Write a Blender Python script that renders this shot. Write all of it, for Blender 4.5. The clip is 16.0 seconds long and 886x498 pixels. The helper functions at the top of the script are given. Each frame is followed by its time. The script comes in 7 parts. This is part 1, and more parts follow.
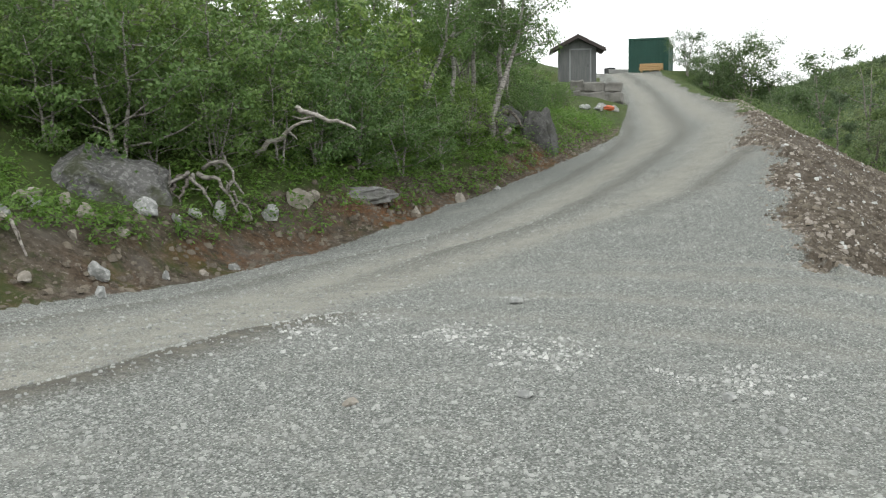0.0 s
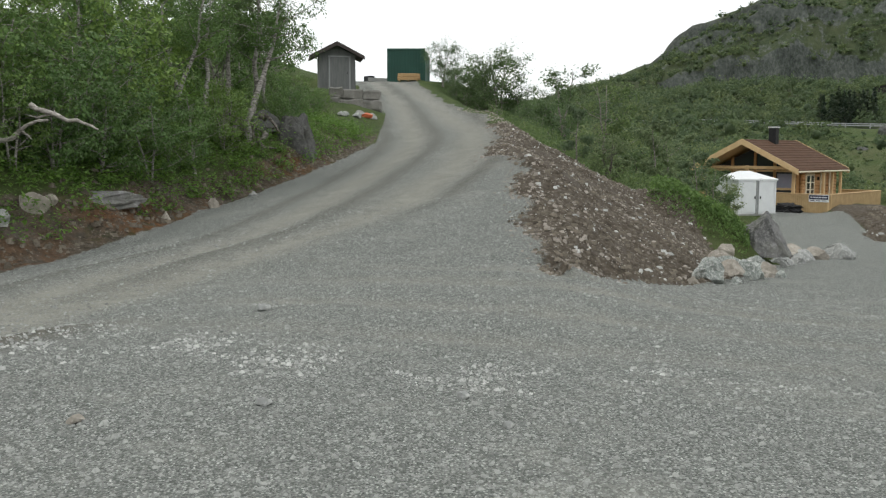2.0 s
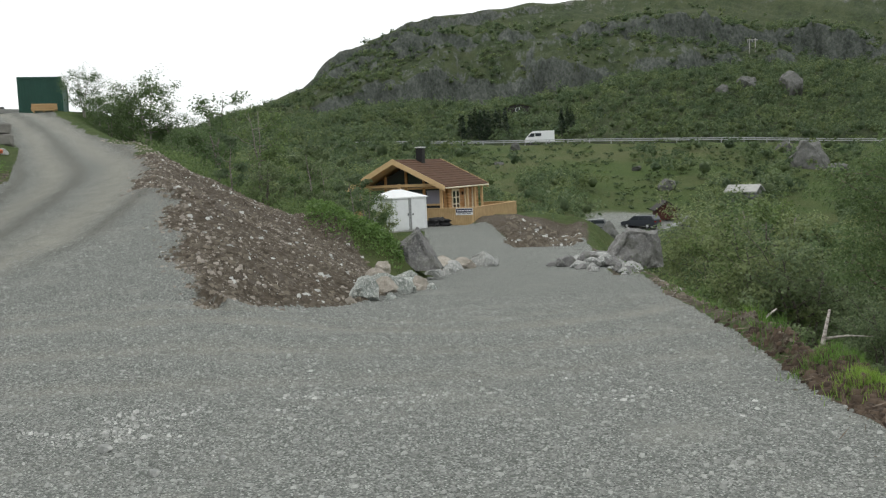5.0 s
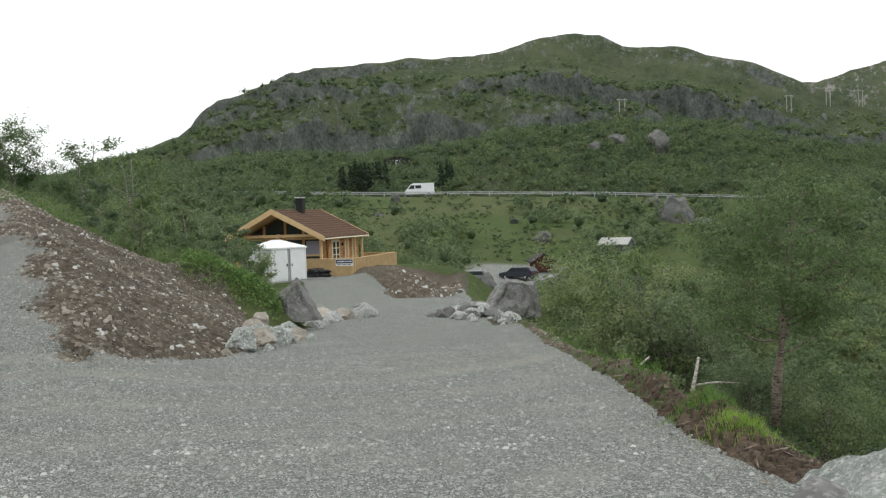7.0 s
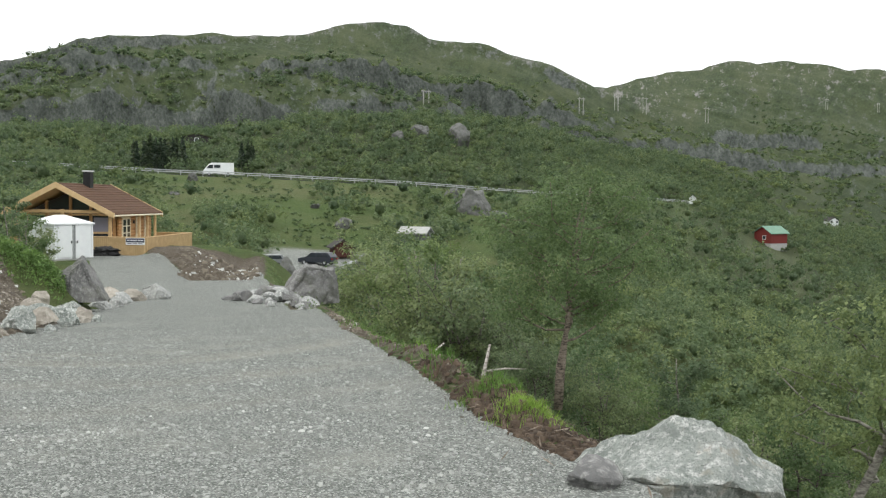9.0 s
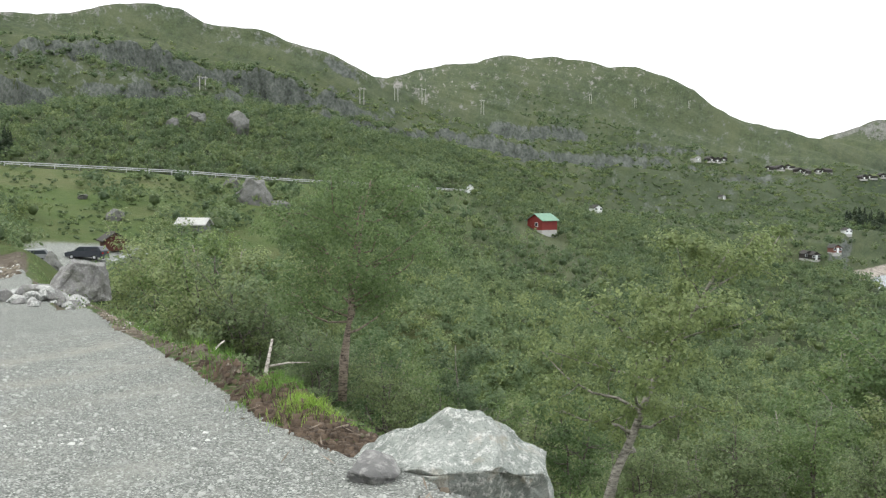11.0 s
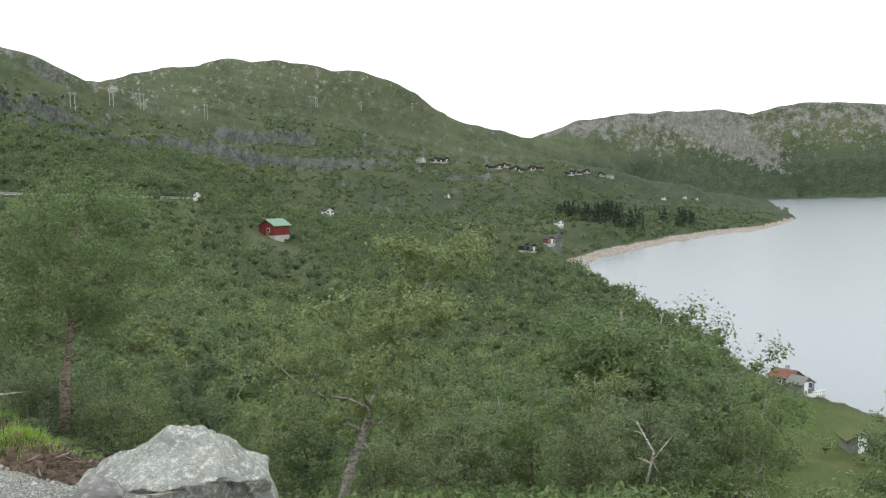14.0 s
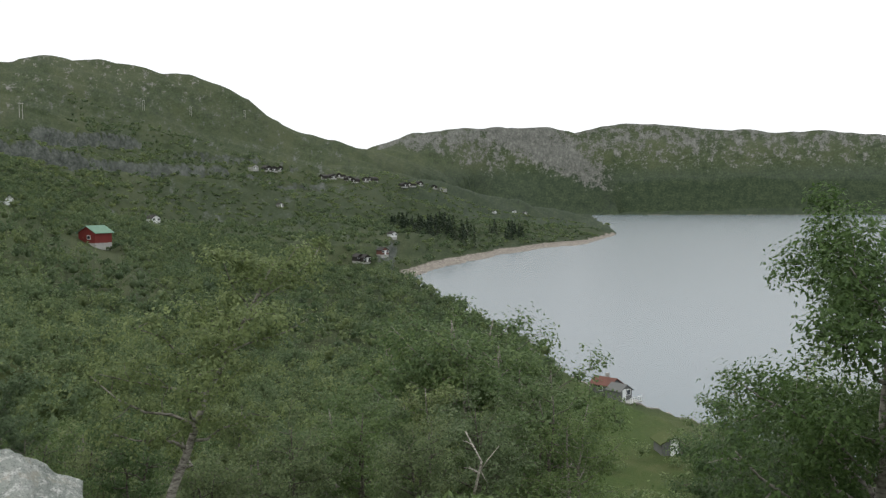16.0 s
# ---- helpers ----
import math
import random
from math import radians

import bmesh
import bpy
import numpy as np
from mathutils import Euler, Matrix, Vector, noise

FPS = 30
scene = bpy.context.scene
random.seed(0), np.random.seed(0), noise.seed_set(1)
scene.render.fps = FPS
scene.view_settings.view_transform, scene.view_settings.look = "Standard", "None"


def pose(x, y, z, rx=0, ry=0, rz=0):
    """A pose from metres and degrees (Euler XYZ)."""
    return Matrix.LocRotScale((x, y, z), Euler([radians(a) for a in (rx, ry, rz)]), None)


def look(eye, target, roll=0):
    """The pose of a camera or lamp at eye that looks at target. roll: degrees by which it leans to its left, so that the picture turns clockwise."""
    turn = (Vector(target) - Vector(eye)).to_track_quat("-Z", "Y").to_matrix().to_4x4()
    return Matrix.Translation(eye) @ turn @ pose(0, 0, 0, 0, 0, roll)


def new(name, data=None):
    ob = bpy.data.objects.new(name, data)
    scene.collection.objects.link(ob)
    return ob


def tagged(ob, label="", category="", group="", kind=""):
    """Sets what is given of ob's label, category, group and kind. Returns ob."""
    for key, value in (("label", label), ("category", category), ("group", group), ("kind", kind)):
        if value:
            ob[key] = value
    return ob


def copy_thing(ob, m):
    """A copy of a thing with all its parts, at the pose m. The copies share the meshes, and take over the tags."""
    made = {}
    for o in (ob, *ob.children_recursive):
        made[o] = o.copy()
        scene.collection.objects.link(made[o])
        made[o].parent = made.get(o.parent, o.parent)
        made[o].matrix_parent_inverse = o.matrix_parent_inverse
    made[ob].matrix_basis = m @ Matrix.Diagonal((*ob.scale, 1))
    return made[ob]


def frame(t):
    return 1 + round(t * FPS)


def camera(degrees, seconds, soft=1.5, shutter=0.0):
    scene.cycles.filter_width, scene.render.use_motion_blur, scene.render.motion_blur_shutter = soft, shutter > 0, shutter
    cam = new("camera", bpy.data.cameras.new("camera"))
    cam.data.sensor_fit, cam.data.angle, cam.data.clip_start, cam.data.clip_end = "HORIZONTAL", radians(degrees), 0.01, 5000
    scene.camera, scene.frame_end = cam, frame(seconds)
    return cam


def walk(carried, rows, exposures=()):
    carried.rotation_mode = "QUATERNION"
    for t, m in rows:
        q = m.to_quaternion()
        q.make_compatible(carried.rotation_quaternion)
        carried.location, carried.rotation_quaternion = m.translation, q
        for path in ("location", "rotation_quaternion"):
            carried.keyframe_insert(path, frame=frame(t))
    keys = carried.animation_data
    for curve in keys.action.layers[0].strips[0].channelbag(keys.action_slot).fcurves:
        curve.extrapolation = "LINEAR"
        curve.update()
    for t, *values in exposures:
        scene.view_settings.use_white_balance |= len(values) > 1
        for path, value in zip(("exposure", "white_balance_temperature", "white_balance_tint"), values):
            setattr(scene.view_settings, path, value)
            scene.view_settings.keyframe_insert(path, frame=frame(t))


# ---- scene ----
# ---- camera and walk ----
LENS = 50.98
cam = camera(LENS, 16.0, soft=1.3)
# seconds, eye (x, y, z), heading to the left of +y, pitch, roll
PATH = (
    (0.0, 0.242, 0.354, 1.289, 2.84, -6.30, -0.99),
    (0.5, 0.286, 0.349, 1.281, -0.44, -6.22, -0.60),
    (1.0, 0.314, 0.351, 1.278, -3.97, -6.10, -0.08),
    (1.5, 0.332, 0.336, 1.285, -7.02, -6.12, 0.20),
    (2.0, 0.361, 0.327, 1.289, -11.79, -6.03, 0.18),
    (2.5, 0.375, 0.282, 1.300, -16.58, -5.81, -0.41),
    (3.0, 0.387, 0.240, 1.319, -20.41, -5.99, -1.18),
    (3.5, 0.406, 0.221, 1.323, -23.42, -6.16, -1.46),
    (4.0, 0.436, 0.225, 1.322, -26.54, -5.91, -1.37),
    (4.5, 0.458, 0.218, 1.326, -29.37, -5.58, -1.72),
    (5.0, 0.482, 0.218, 1.327, -32.22, -4.92, -2.50),
    (5.2, 0.487, 0.212, 1.328, -33.41, -4.60, -2.45),
    (7.3, 0.512, 0.274, 1.291, -40.69, -1.61, -1.44),
    (7.5, 0.531, 0.274, 1.285, -41.42, -1.41, -0.96),
    (8.0, 0.543, 0.281, 1.274, -43.19, -1.17, 0.20),
    (8.5, 0.515, 0.273, 1.276, -46.63, -1.87, 0.76),
    (9.0, 0.449, 0.240, 1.296, -52.02, -3.02, 0.70),
    (9.2, 0.412, 0.237, 1.292, -53.68, -2.89, 0.71),
    (11.3, 0.372, 0.133, 1.383, -67.17, -3.45, 0.22),
    (11.5, 0.343, 0.111, 1.389, -68.43, -3.30, -0.03),
    (12.0, 0.263, 0.065, 1.407, -71.61, -3.32, -0.33),
    (12.5, 0.174, 0.011, 1.428, -73.70, -3.23, -0.74),
    (13.0, 0.129, -0.028, 1.442, -76.19, -3.25, -1.38),
    (13.5, 0.090, -0.057, 1.453, -78.69, -3.32, -1.72),
    (14.0, 0.069, -0.072, 1.461, -81.67, -3.47, -1.50),
    (14.5, 0.075, -0.072, 1.465, -84.44, -3.42, -0.91),
    (15.0, 0.077, -0.080, 1.467, -87.20, -3.28, -0.56),
    (15.5, 0.100, -0.079, 1.465, -89.60, -3.15, -0.54),
    (16.0, 0.084, -0.084, 1.478, -91.93, -2.96, -0.29),
)


def facing(t, x, y, z, yaw, pitch, roll):
    a, p = radians(yaw), radians(pitch)
    ahead = Vector((-math.sin(a) * math.cos(p), math.cos(a) * math.cos(p), math.sin(p)))
    return t, look(Vector((x, y, z)), Vector((x, y, z)) + ahead * 10, roll)


EXPOSURES = ((0.0, 0.43), (0.5, 0.16), (1.0, 0.06), (1.5, 0.03), (2.5, -0.05), (5.0, -0.05), (7.5, 0.15), (8.5, 0.26), (9.0, 0.46), (12.5, 0.82), (14.5, 0.34), (16.0, -0.06))
walk(cam, [facing(*row) for row in PATH], EXPOSURES)

# ---- world and light: a bright overcast sky ----
world = bpy.data.worlds.new("overcast_sky")
scene.world = world
world.use_nodes = True
wn, wl = world.node_tree.nodes, world.node_tree.links
sky = wn.new("ShaderNodeTexSky")
sky.sky_type, sky.sun_disc = "NISHITA", False
sky.sun_elevation, sky.sun_rotation = radians(48), radians(200)
sky.air_density, sky.dust_density = 1.0, 3.0
pale = wn.new("ShaderNodeHueSaturation")
pale.inputs["Saturation"].default_value = 0.22
wl.new(sky.outputs[0], pale.inputs["Color"])
cloud = wn.new("ShaderNodeMix")
cloud.data_type = "RGBA"
cloud.inputs["Factor"].default_value = 0.72
cloud.inputs["B"].default_value = (14.0, 14.4, 14.4, 1)
wl.new(pale.outputs[0], cloud.inputs["A"])
back = wn["Background"]
back.inputs["Strength"].default_value = 0.1
wl.new(cloud.outputs["Result"], back.inputs["Color"])
sun = new("sun", bpy.data.lights.new("sun", "SUN"))
sun.data.energy, sun.data.angle, sun.data.color = 0.9, radians(25), (1.0, 0.97, 0.92)
sun.matrix_world = look((0, 0, 60), (22, -48, 0))

# ---- materials ----
def rgb(c):
    return (*c, 1.0)


class Nodes:
    """Short hand for building a node material."""

    def __init__(self, name, rough=0.8, metal=0.0, spec=0.3):
        self.mat = bpy.data.materials.new(name)
        self.mat.use_nodes = True
        self.n, self.l = self.mat.node_tree.nodes, self.mat.node_tree.links
        self.b = self.n["Principled BSDF"]
        self.b.inputs["Roughness"].default_value = rough
        self.b.inputs["Metallic"].default_value = metal
        self.b.inputs["Specular IOR Level"].default_value = spec
        geo = self.n.new("ShaderNodeNewGeometry")
        self.pos, self.island = geo.outputs["Position"], geo.outputs["Random Per Island"]
        self.obj = self.n.new("ShaderNodeTexCoord").outputs["Object"]
        self.rand = self.n.new("ShaderNodeObjectInfo").outputs["Random"]

    def noise(self, scale, detail=4, rough=0.6, at=None, stretch=None):
        v = at or self.pos
        if stretch:
            m = self.n.new("ShaderNodeMapping")
            m.inputs["Scale"].default_value = stretch
            self.l.new(v, m.inputs["Vector"])
            v = m.outputs[0]
        t = self.n.new("ShaderNodeTexNoise")
        t.inputs["Scale"].default_value, t.inputs["Detail"].default_value, t.inputs["Roughness"].default_value = scale, detail, rough
        self.l.new(v, t.inputs["Vector"])
        return t.outputs["Fac"]

    def cells(self, scale, at=None, feature="F1", out="Distance"):
        t = self.n.new("ShaderNodeTexVoronoi")
        t.feature = feature
        t.inputs["Scale"].default_value = scale
        self.l.new(at or self.pos, t.inputs["Vector"])
        return t.outputs[out]

    def ramp(self, fac, *stops):
        r = self.n.new("ShaderNodeValToRGB")
        while len(r.color_ramp.elements) < len(stops):
            r.color_ramp.elements.new(0.5)
        for e, (p, c) in zip(r.color_ramp.elements, stops):
            e.position, e.color = p, rgb(c) if hasattr(c, "__len__") else (c, c, c, 1)
        self.l.new(fac, r.inputs["Fac"])
        return r.outputs["Color"]

    def mix(self, fac, a, b, how="MIX"):
        m = self.n.new("ShaderNodeMix")
        m.data_type, m.blend_type = "RGBA", how
        for key, v in (("Factor", fac), ("A", a), ("B", b)):
            s = m.inputs[key] if key == "Factor" else [i for i in m.inputs if i.name == key and i.type == "RGBA"][0]
            if hasattr(v, "is_linked"):
                self.l.new(v, s)
            else:
                s.default_value = v if key == "Factor" else rgb(v)
        return [o for o in m.outputs if o.type == "RGBA"][0]

    def math(self, how, a, b=0.0, c=0.0):
        m = self.n.new("ShaderNodeMath")
        m.operation = how
        for s, v in zip(m.inputs, (a, b, c)):
            if hasattr(v, "is_linked"):
                self.l.new(v, s)
            else:
                s.default_value = v
        return m.outputs[0]

    def attr(self, name):
        a = self.n.new("ShaderNodeAttribute")
        a.attribute_name = name
        return a.outputs["Fac"]

    def bump(self, height, strength=0.4, distance=0.02):
        b = self.n.new("ShaderNodeBump")
        b.inputs["Strength"].default_value, b.inputs["Distance"].default_value = strength, distance
        self.l.new(height, b.inputs["Height"])
        self.l.new(b.outputs[0], self.b.inputs["Normal"])

    def colour(self, c):
        if hasattr(c, "is_linked"):
            self.l.new(c, self.b.inputs["Base Color"])
        else:
            self.b.inputs["Base Color"].default_value = rgb(c)
        return self


def grained(name, dark, light, scale=3.0, fine=40.0, rough=0.8, metal=0.0, spec=0.3, bump=0.3, depth=0.01, stretch=None):
    """A plain surface with coarse and fine variation."""
    k = Nodes(name, rough, metal, spec)
    a, b = k.noise(scale, 4, at=k.obj, stretch=stretch), k.noise(fine, 3, at=k.obj, stretch=stretch)
    both = k.math("ADD", k.math("MULTIPLY", a, 0.6), k.math("MULTIPLY", b, 0.4))
    k.colour(k.ramp(both, (0.3, dark), (0.7, light)))
    k.bump(both, bump, depth)
    return k.mat


def ground_material():
    k = Nodes("ground", 0.95, 0, 0.15)
    n1, n2, n3 = k.noise(0.35, 5), k.noise(6, 4), k.noise(70, 3)

    def grey(scale):
        bw = k.n.new("ShaderNodeRGBToBW")
        k.l.new(k.cells(scale, out="Color"), bw.inputs[0])
        return bw.outputs[0]

    stone, coarse = grey(100), grey(48)
    # crushed grey stone, lighter and browner where wheels have packed it
    gravel = k.ramp(stone, (0.10, (0.062, 0.067, 0.062)), (0.40, (0.178, 0.188, 0.175)), (0.70, (0.295, 0.307, 0.288)), (0.92, (0.60, 0.61, 0.58)))
    # shade between the stones put into the colour: pale middles, dark gaps
    gravel = k.mix(1.0, gravel, k.ramp(k.cells(100), (0.25, (1.34, 1.34, 1.33)), (0.62, (0.72, 0.73, 0.72))), "MULTIPLY")
    gravel = k.mix(k.ramp(coarse, (0.10, 0.6), (0.20, 0.0)), gravel, (0.085, 0.091, 0.085))
    gravel = k.mix(k.ramp(coarse, (0.80, 0.0), (0.90, 0.65)), gravel, (0.46, 0.47, 0.445))
    gravel = k.mix(k.ramp(n3, (0.3, 0.25), (0.7, 0.0)), gravel, (0.150, 0.158, 0.145))
    gravel = k.mix(k.math("MULTIPLY", n1, 0.25), gravel, (0.205, 0.216, 0.200))
    drift, grit = k.noise(0.9, 6, 0.72), k.noise(2.6, 6, 0.75)
    gravel = k.mix(k.ramp(drift, (0.52, 0.0), (0.70, 0.45)), gravel, (0.325, 0.328, 0.292))
    gravel = k.mix(k.ramp(grit, (0.30, 0.4), (0.46, 0.0)), gravel, (0.155, 0.162, 0.150))
    packed = k.mix(0.42, k.ramp(grit, (0.3, (0.262, 0.252, 0.208)), (0.7, (0.400, 0.384, 0.325))), gravel)
    gravel = k.mix(k.math("MULTIPLY", k.attr("track"), k.ramp(grit, (0.25, 0.35), (0.55, 0.95))), gravel, packed)
    clumps = k.noise(9, 5, 0.75)
    gravel = k.mix(k.math("MULTIPLY", k.attr("berm"), k.ramp(clumps, (0.30, 0.45), (0.50, 1.0))), gravel, k.ramp(clumps, (0.34, (0.050, 0.047, 0.040)), (0.66, (0.175, 0.166, 0.138))))
    # brown earth, damp and dry, with roots, moss and a few pale chips
    clod = k.noise(14, 6, 0.75)
    chip = k.math("MULTIPLY", k.ramp(clod, (0.60, 0.0), (0.64, 1.0)), k.ramp(n3, (0.5, 0.0), (0.58, 1.0)))
    earth = k.mix(k.ramp(n2, (0.35, 0.0), (0.65, 1.0)), k.ramp(clod, (0.3, (0.026, 0.021, 0.015)), (0.7, (0.098, 0.078, 0.056))), k.ramp(clod, (0.3, (0.062, 0.050, 0.037)), (0.7, (0.205, 0.175, 0.137))))
    earth = k.mix(k.ramp(k.noise(1.3, 5, 0.7), (0.50, 0.0), (0.66, 0.55)), earth, (0.165, 0.145, 0.125))
    earth = k.mix(chip, earth, (0.42, 0.40, 0.37))
    earth = k.mix(k.math("MULTIPLY", k.attr("mossy"), k.ramp(k.noise(0.9, 6, 0.75), (0.50, 0.0), (0.60, 0.8))), earth, (0.045, 0.066, 0.016))
    earth = k.mix(k.math("MULTIPLY", k.attr("rust"), k.ramp(k.noise(3, 5, 0.7), (0.40, 0.0), (0.56, 0.9))), earth, k.ramp(clod, (0.3, (0.085, 0.038, 0.014)), (0.7, (0.215, 0.105, 0.045))))
    # grass, heather and low scrub
    tuft = k.noise(1.7, 5, 0.7)
    far1 = k.noise(0.045, 6, 0.65)
    grass = k.mix(k.ramp(tuft, (0.35, 0.0), (0.65, 1.0)), (0.034, 0.060, 0.016), (0.084, 0.124, 0.034))
    grass = k.mix(k.ramp(far1, (0.42, 0.0), (0.62, 1.0)), grass, k.mix(tuft, (0.070, 0.090, 0.034), (0.118, 0.122, 0.054)))
    grass = k.mix(k.ramp(k.noise(0.3, 5, 0.7), (0.46, 0.0), (0.6, 0.6)), grass, (0.048, 0.080, 0.021))
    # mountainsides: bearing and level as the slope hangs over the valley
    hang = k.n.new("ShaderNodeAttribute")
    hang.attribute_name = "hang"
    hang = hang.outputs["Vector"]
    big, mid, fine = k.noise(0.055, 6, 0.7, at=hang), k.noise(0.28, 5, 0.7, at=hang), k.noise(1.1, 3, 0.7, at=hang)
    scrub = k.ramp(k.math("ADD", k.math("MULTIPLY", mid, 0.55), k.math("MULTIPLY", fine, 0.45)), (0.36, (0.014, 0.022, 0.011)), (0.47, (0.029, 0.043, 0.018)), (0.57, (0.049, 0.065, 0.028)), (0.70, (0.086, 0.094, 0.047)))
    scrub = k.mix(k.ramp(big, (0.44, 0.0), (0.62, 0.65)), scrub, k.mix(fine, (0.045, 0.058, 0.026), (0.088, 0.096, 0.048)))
    green = k.mix(k.attr("scrub"), grass, scrub)
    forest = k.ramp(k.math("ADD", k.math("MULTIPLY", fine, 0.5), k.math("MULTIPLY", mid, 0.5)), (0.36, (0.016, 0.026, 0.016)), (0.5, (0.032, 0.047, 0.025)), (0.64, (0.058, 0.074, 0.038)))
    green = k.mix(k.ramp(k.math("ADD", k.attr("wood"), k.math("MULTIPLY_ADD", mid, 1.2, -0.6)), (0.35, 0.0), (0.65, 1.0)), green, forest)
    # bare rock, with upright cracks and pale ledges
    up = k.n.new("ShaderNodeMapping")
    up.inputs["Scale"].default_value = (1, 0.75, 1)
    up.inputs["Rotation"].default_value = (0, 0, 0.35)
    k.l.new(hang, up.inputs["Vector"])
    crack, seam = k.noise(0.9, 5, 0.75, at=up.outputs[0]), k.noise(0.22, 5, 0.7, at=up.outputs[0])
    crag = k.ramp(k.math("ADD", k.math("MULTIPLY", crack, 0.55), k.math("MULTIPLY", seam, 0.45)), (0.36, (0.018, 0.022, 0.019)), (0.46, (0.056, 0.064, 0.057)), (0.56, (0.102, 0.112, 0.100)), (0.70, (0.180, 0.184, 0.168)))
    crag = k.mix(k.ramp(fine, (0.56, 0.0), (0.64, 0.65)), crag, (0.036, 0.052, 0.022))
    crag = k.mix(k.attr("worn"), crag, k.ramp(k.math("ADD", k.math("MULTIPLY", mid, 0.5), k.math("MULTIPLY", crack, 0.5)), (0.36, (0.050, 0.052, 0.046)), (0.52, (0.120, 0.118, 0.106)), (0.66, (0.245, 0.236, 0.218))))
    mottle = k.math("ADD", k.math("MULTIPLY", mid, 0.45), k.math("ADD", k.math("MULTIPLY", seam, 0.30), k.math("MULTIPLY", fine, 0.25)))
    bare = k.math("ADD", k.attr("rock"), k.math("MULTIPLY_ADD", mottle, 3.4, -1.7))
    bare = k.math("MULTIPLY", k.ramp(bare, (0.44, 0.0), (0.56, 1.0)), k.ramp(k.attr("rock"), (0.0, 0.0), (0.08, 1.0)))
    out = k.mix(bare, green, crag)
    ragged = k.math("MULTIPLY_ADD", n2, 0.7, -0.35)
    for name, layer in (("soil", earth), ("gravel", gravel)):
        edge = k.math("ADD", k.attr(name), ragged)
        out = k.mix(k.ramp(edge, (0.42, 0.0), (0.58, 1.0)), out, layer)
    shingle = k.ramp(k.noise(0.5, 6, 0.8), (0.36, (0.07, 0.062, 0.052)), (0.5, (0.22, 0.195, 0.17)), (0.66, (0.44, 0.40, 0.35)))
    out = k.mix(k.ramp(k.math("ADD", k.attr("beach"), k.math("MULTIPLY_ADD", k.noise(0.06, 4), 0.5, -0.25)), (0.4, 0.0), (0.6, 1.0)), out, shingle)
    k.colour(out)
    k.bump(k.math("ADD", k.math("ADD", k.math("MULTIPLY", stone, 0.6), k.math("MULTIPLY", coarse, 0.5)), n3), 0.9, 0.022)
    return k.mat


def leaf_material(name, dark, light, glow=0.46, tone=None, grain=7.0):
    """Leaves that differ one by one, and tree by tree."""
    k = Nodes(name, 0.55, 0, 0.3)
    c = k.ramp(k.island, (0.0, dark), (1.0, light))
    each = k.attr(tone) if tone else k.rand
    c = k.mix(1.0, c, k.ramp(each, (0.0, (0.72, 0.78, 0.82)), (0.5, (0.98, 0.98, 0.98)), (1.0, (1.32, 1.22, 1.06))), "MULTIPLY")
    spray = k.noise(grain, 3, 0.75)
    c = k.mix(1.0, c, k.ramp(spray, (0.36, (0.82, 0.84, 0.86)), (0.64, (1.24, 1.22, 1.18))), "MULTIPLY")
    k.bump(spray, 0.7, 1.0 / grain)
    k.colour(c)
    thin = k.n.new("ShaderNodeBsdfTranslucent")
    k.l.new(c, thin.inputs["Color"])
    mix = k.n.new("ShaderNodeMixShader")
    mix.inputs["Fac"].default_value = glow
    k.l.new(k.b.outputs[0], mix.inputs[1])
    k.l.new(thin.outputs[0], mix.inputs[2])
    k.l.new(mix.outputs[0], k.n["Material Output"].inputs["Surface"])
    return k.mat


def bark_material(name, dark, light):
    k = Nodes(name, 0.85, 0, 0.2)
    f = k.noise(9, 5, 0.7, at=k.obj, stretch=(1, 1, 3))
    k.colour(k.ramp(f, (0.38, dark), (0.56, light)))
    k.bump(f, 0.5, 0.01)
    return k.mat


def rock_material(name, dark, light, lichen=(0.42, 0.42, 0.40), amount=0.5, moss=0.0):
    k = Nodes(name, 0.9, 0, 0.2)
    a, b = k.noise(1.3, 6, 0.65, at=k.obj), k.noise(14, 5, 0.7, at=k.obj)
    base = k.ramp(a, (0.35, dark), (0.65, light))
    base = k.mix(k.math("MULTIPLY", k.ramp(b, (0.5, 0.0), (0.62, 1.0)), amount), base, lichen)
    base = k.mix(k.math("MULTIPLY", k.rand, 0.35), base, tuple(v * 1.15 for v in light))
    if moss:
        base = k.mix(k.math("MULTIPLY", k.ramp(k.noise(2.2, 4, at=k.obj), (0.5, 0.0), (0.6, 1.0)), moss), base, (0.05, 0.06, 0.02))
    k.colour(base)
    k.bump(k.math("ADD", a, b), 0.7, 0.05)
    return k.mat


GROUND = ground_material()
BIRCH_LEAF = leaf_material("birch_leaves", (0.096, 0.152, 0.062), (0.160, 0.228, 0.096))
PALE_LEAF = leaf_material("willow_leaves", (0.128, 0.178, 0.088), (0.202, 0.258, 0.136))
OLIVE_LEAF = leaf_material("olive_birch_leaves", (0.130, 0.180, 0.078), (0.225, 0.280, 0.130))
ROWAN_LEAF = leaf_material("rowan_leaves", (0.066, 0.118, 0.036), (0.125, 0.196, 0.062))
MASS_DARK = leaf_material("birch_wood_leaves", (0.084, 0.126, 0.060), (0.138, 0.186, 0.088), tone="tone", grain=3.0)
MASS_HILL = leaf_material("hillside_leaves", (0.104, 0.150, 0.062), (0.170, 0.220, 0.096), tone="tone", grain=2.2)
MASS_PALE = leaf_material("willow_wood_leaves", (0.116, 0.168, 0.078), (0.190, 0.245, 0.120), tone="tone", grain=5.0)
SPRUCE_LEAF = leaf_material("spruce_needles", (0.030, 0.052, 0.032), (0.058, 0.084, 0.048), 0.25)
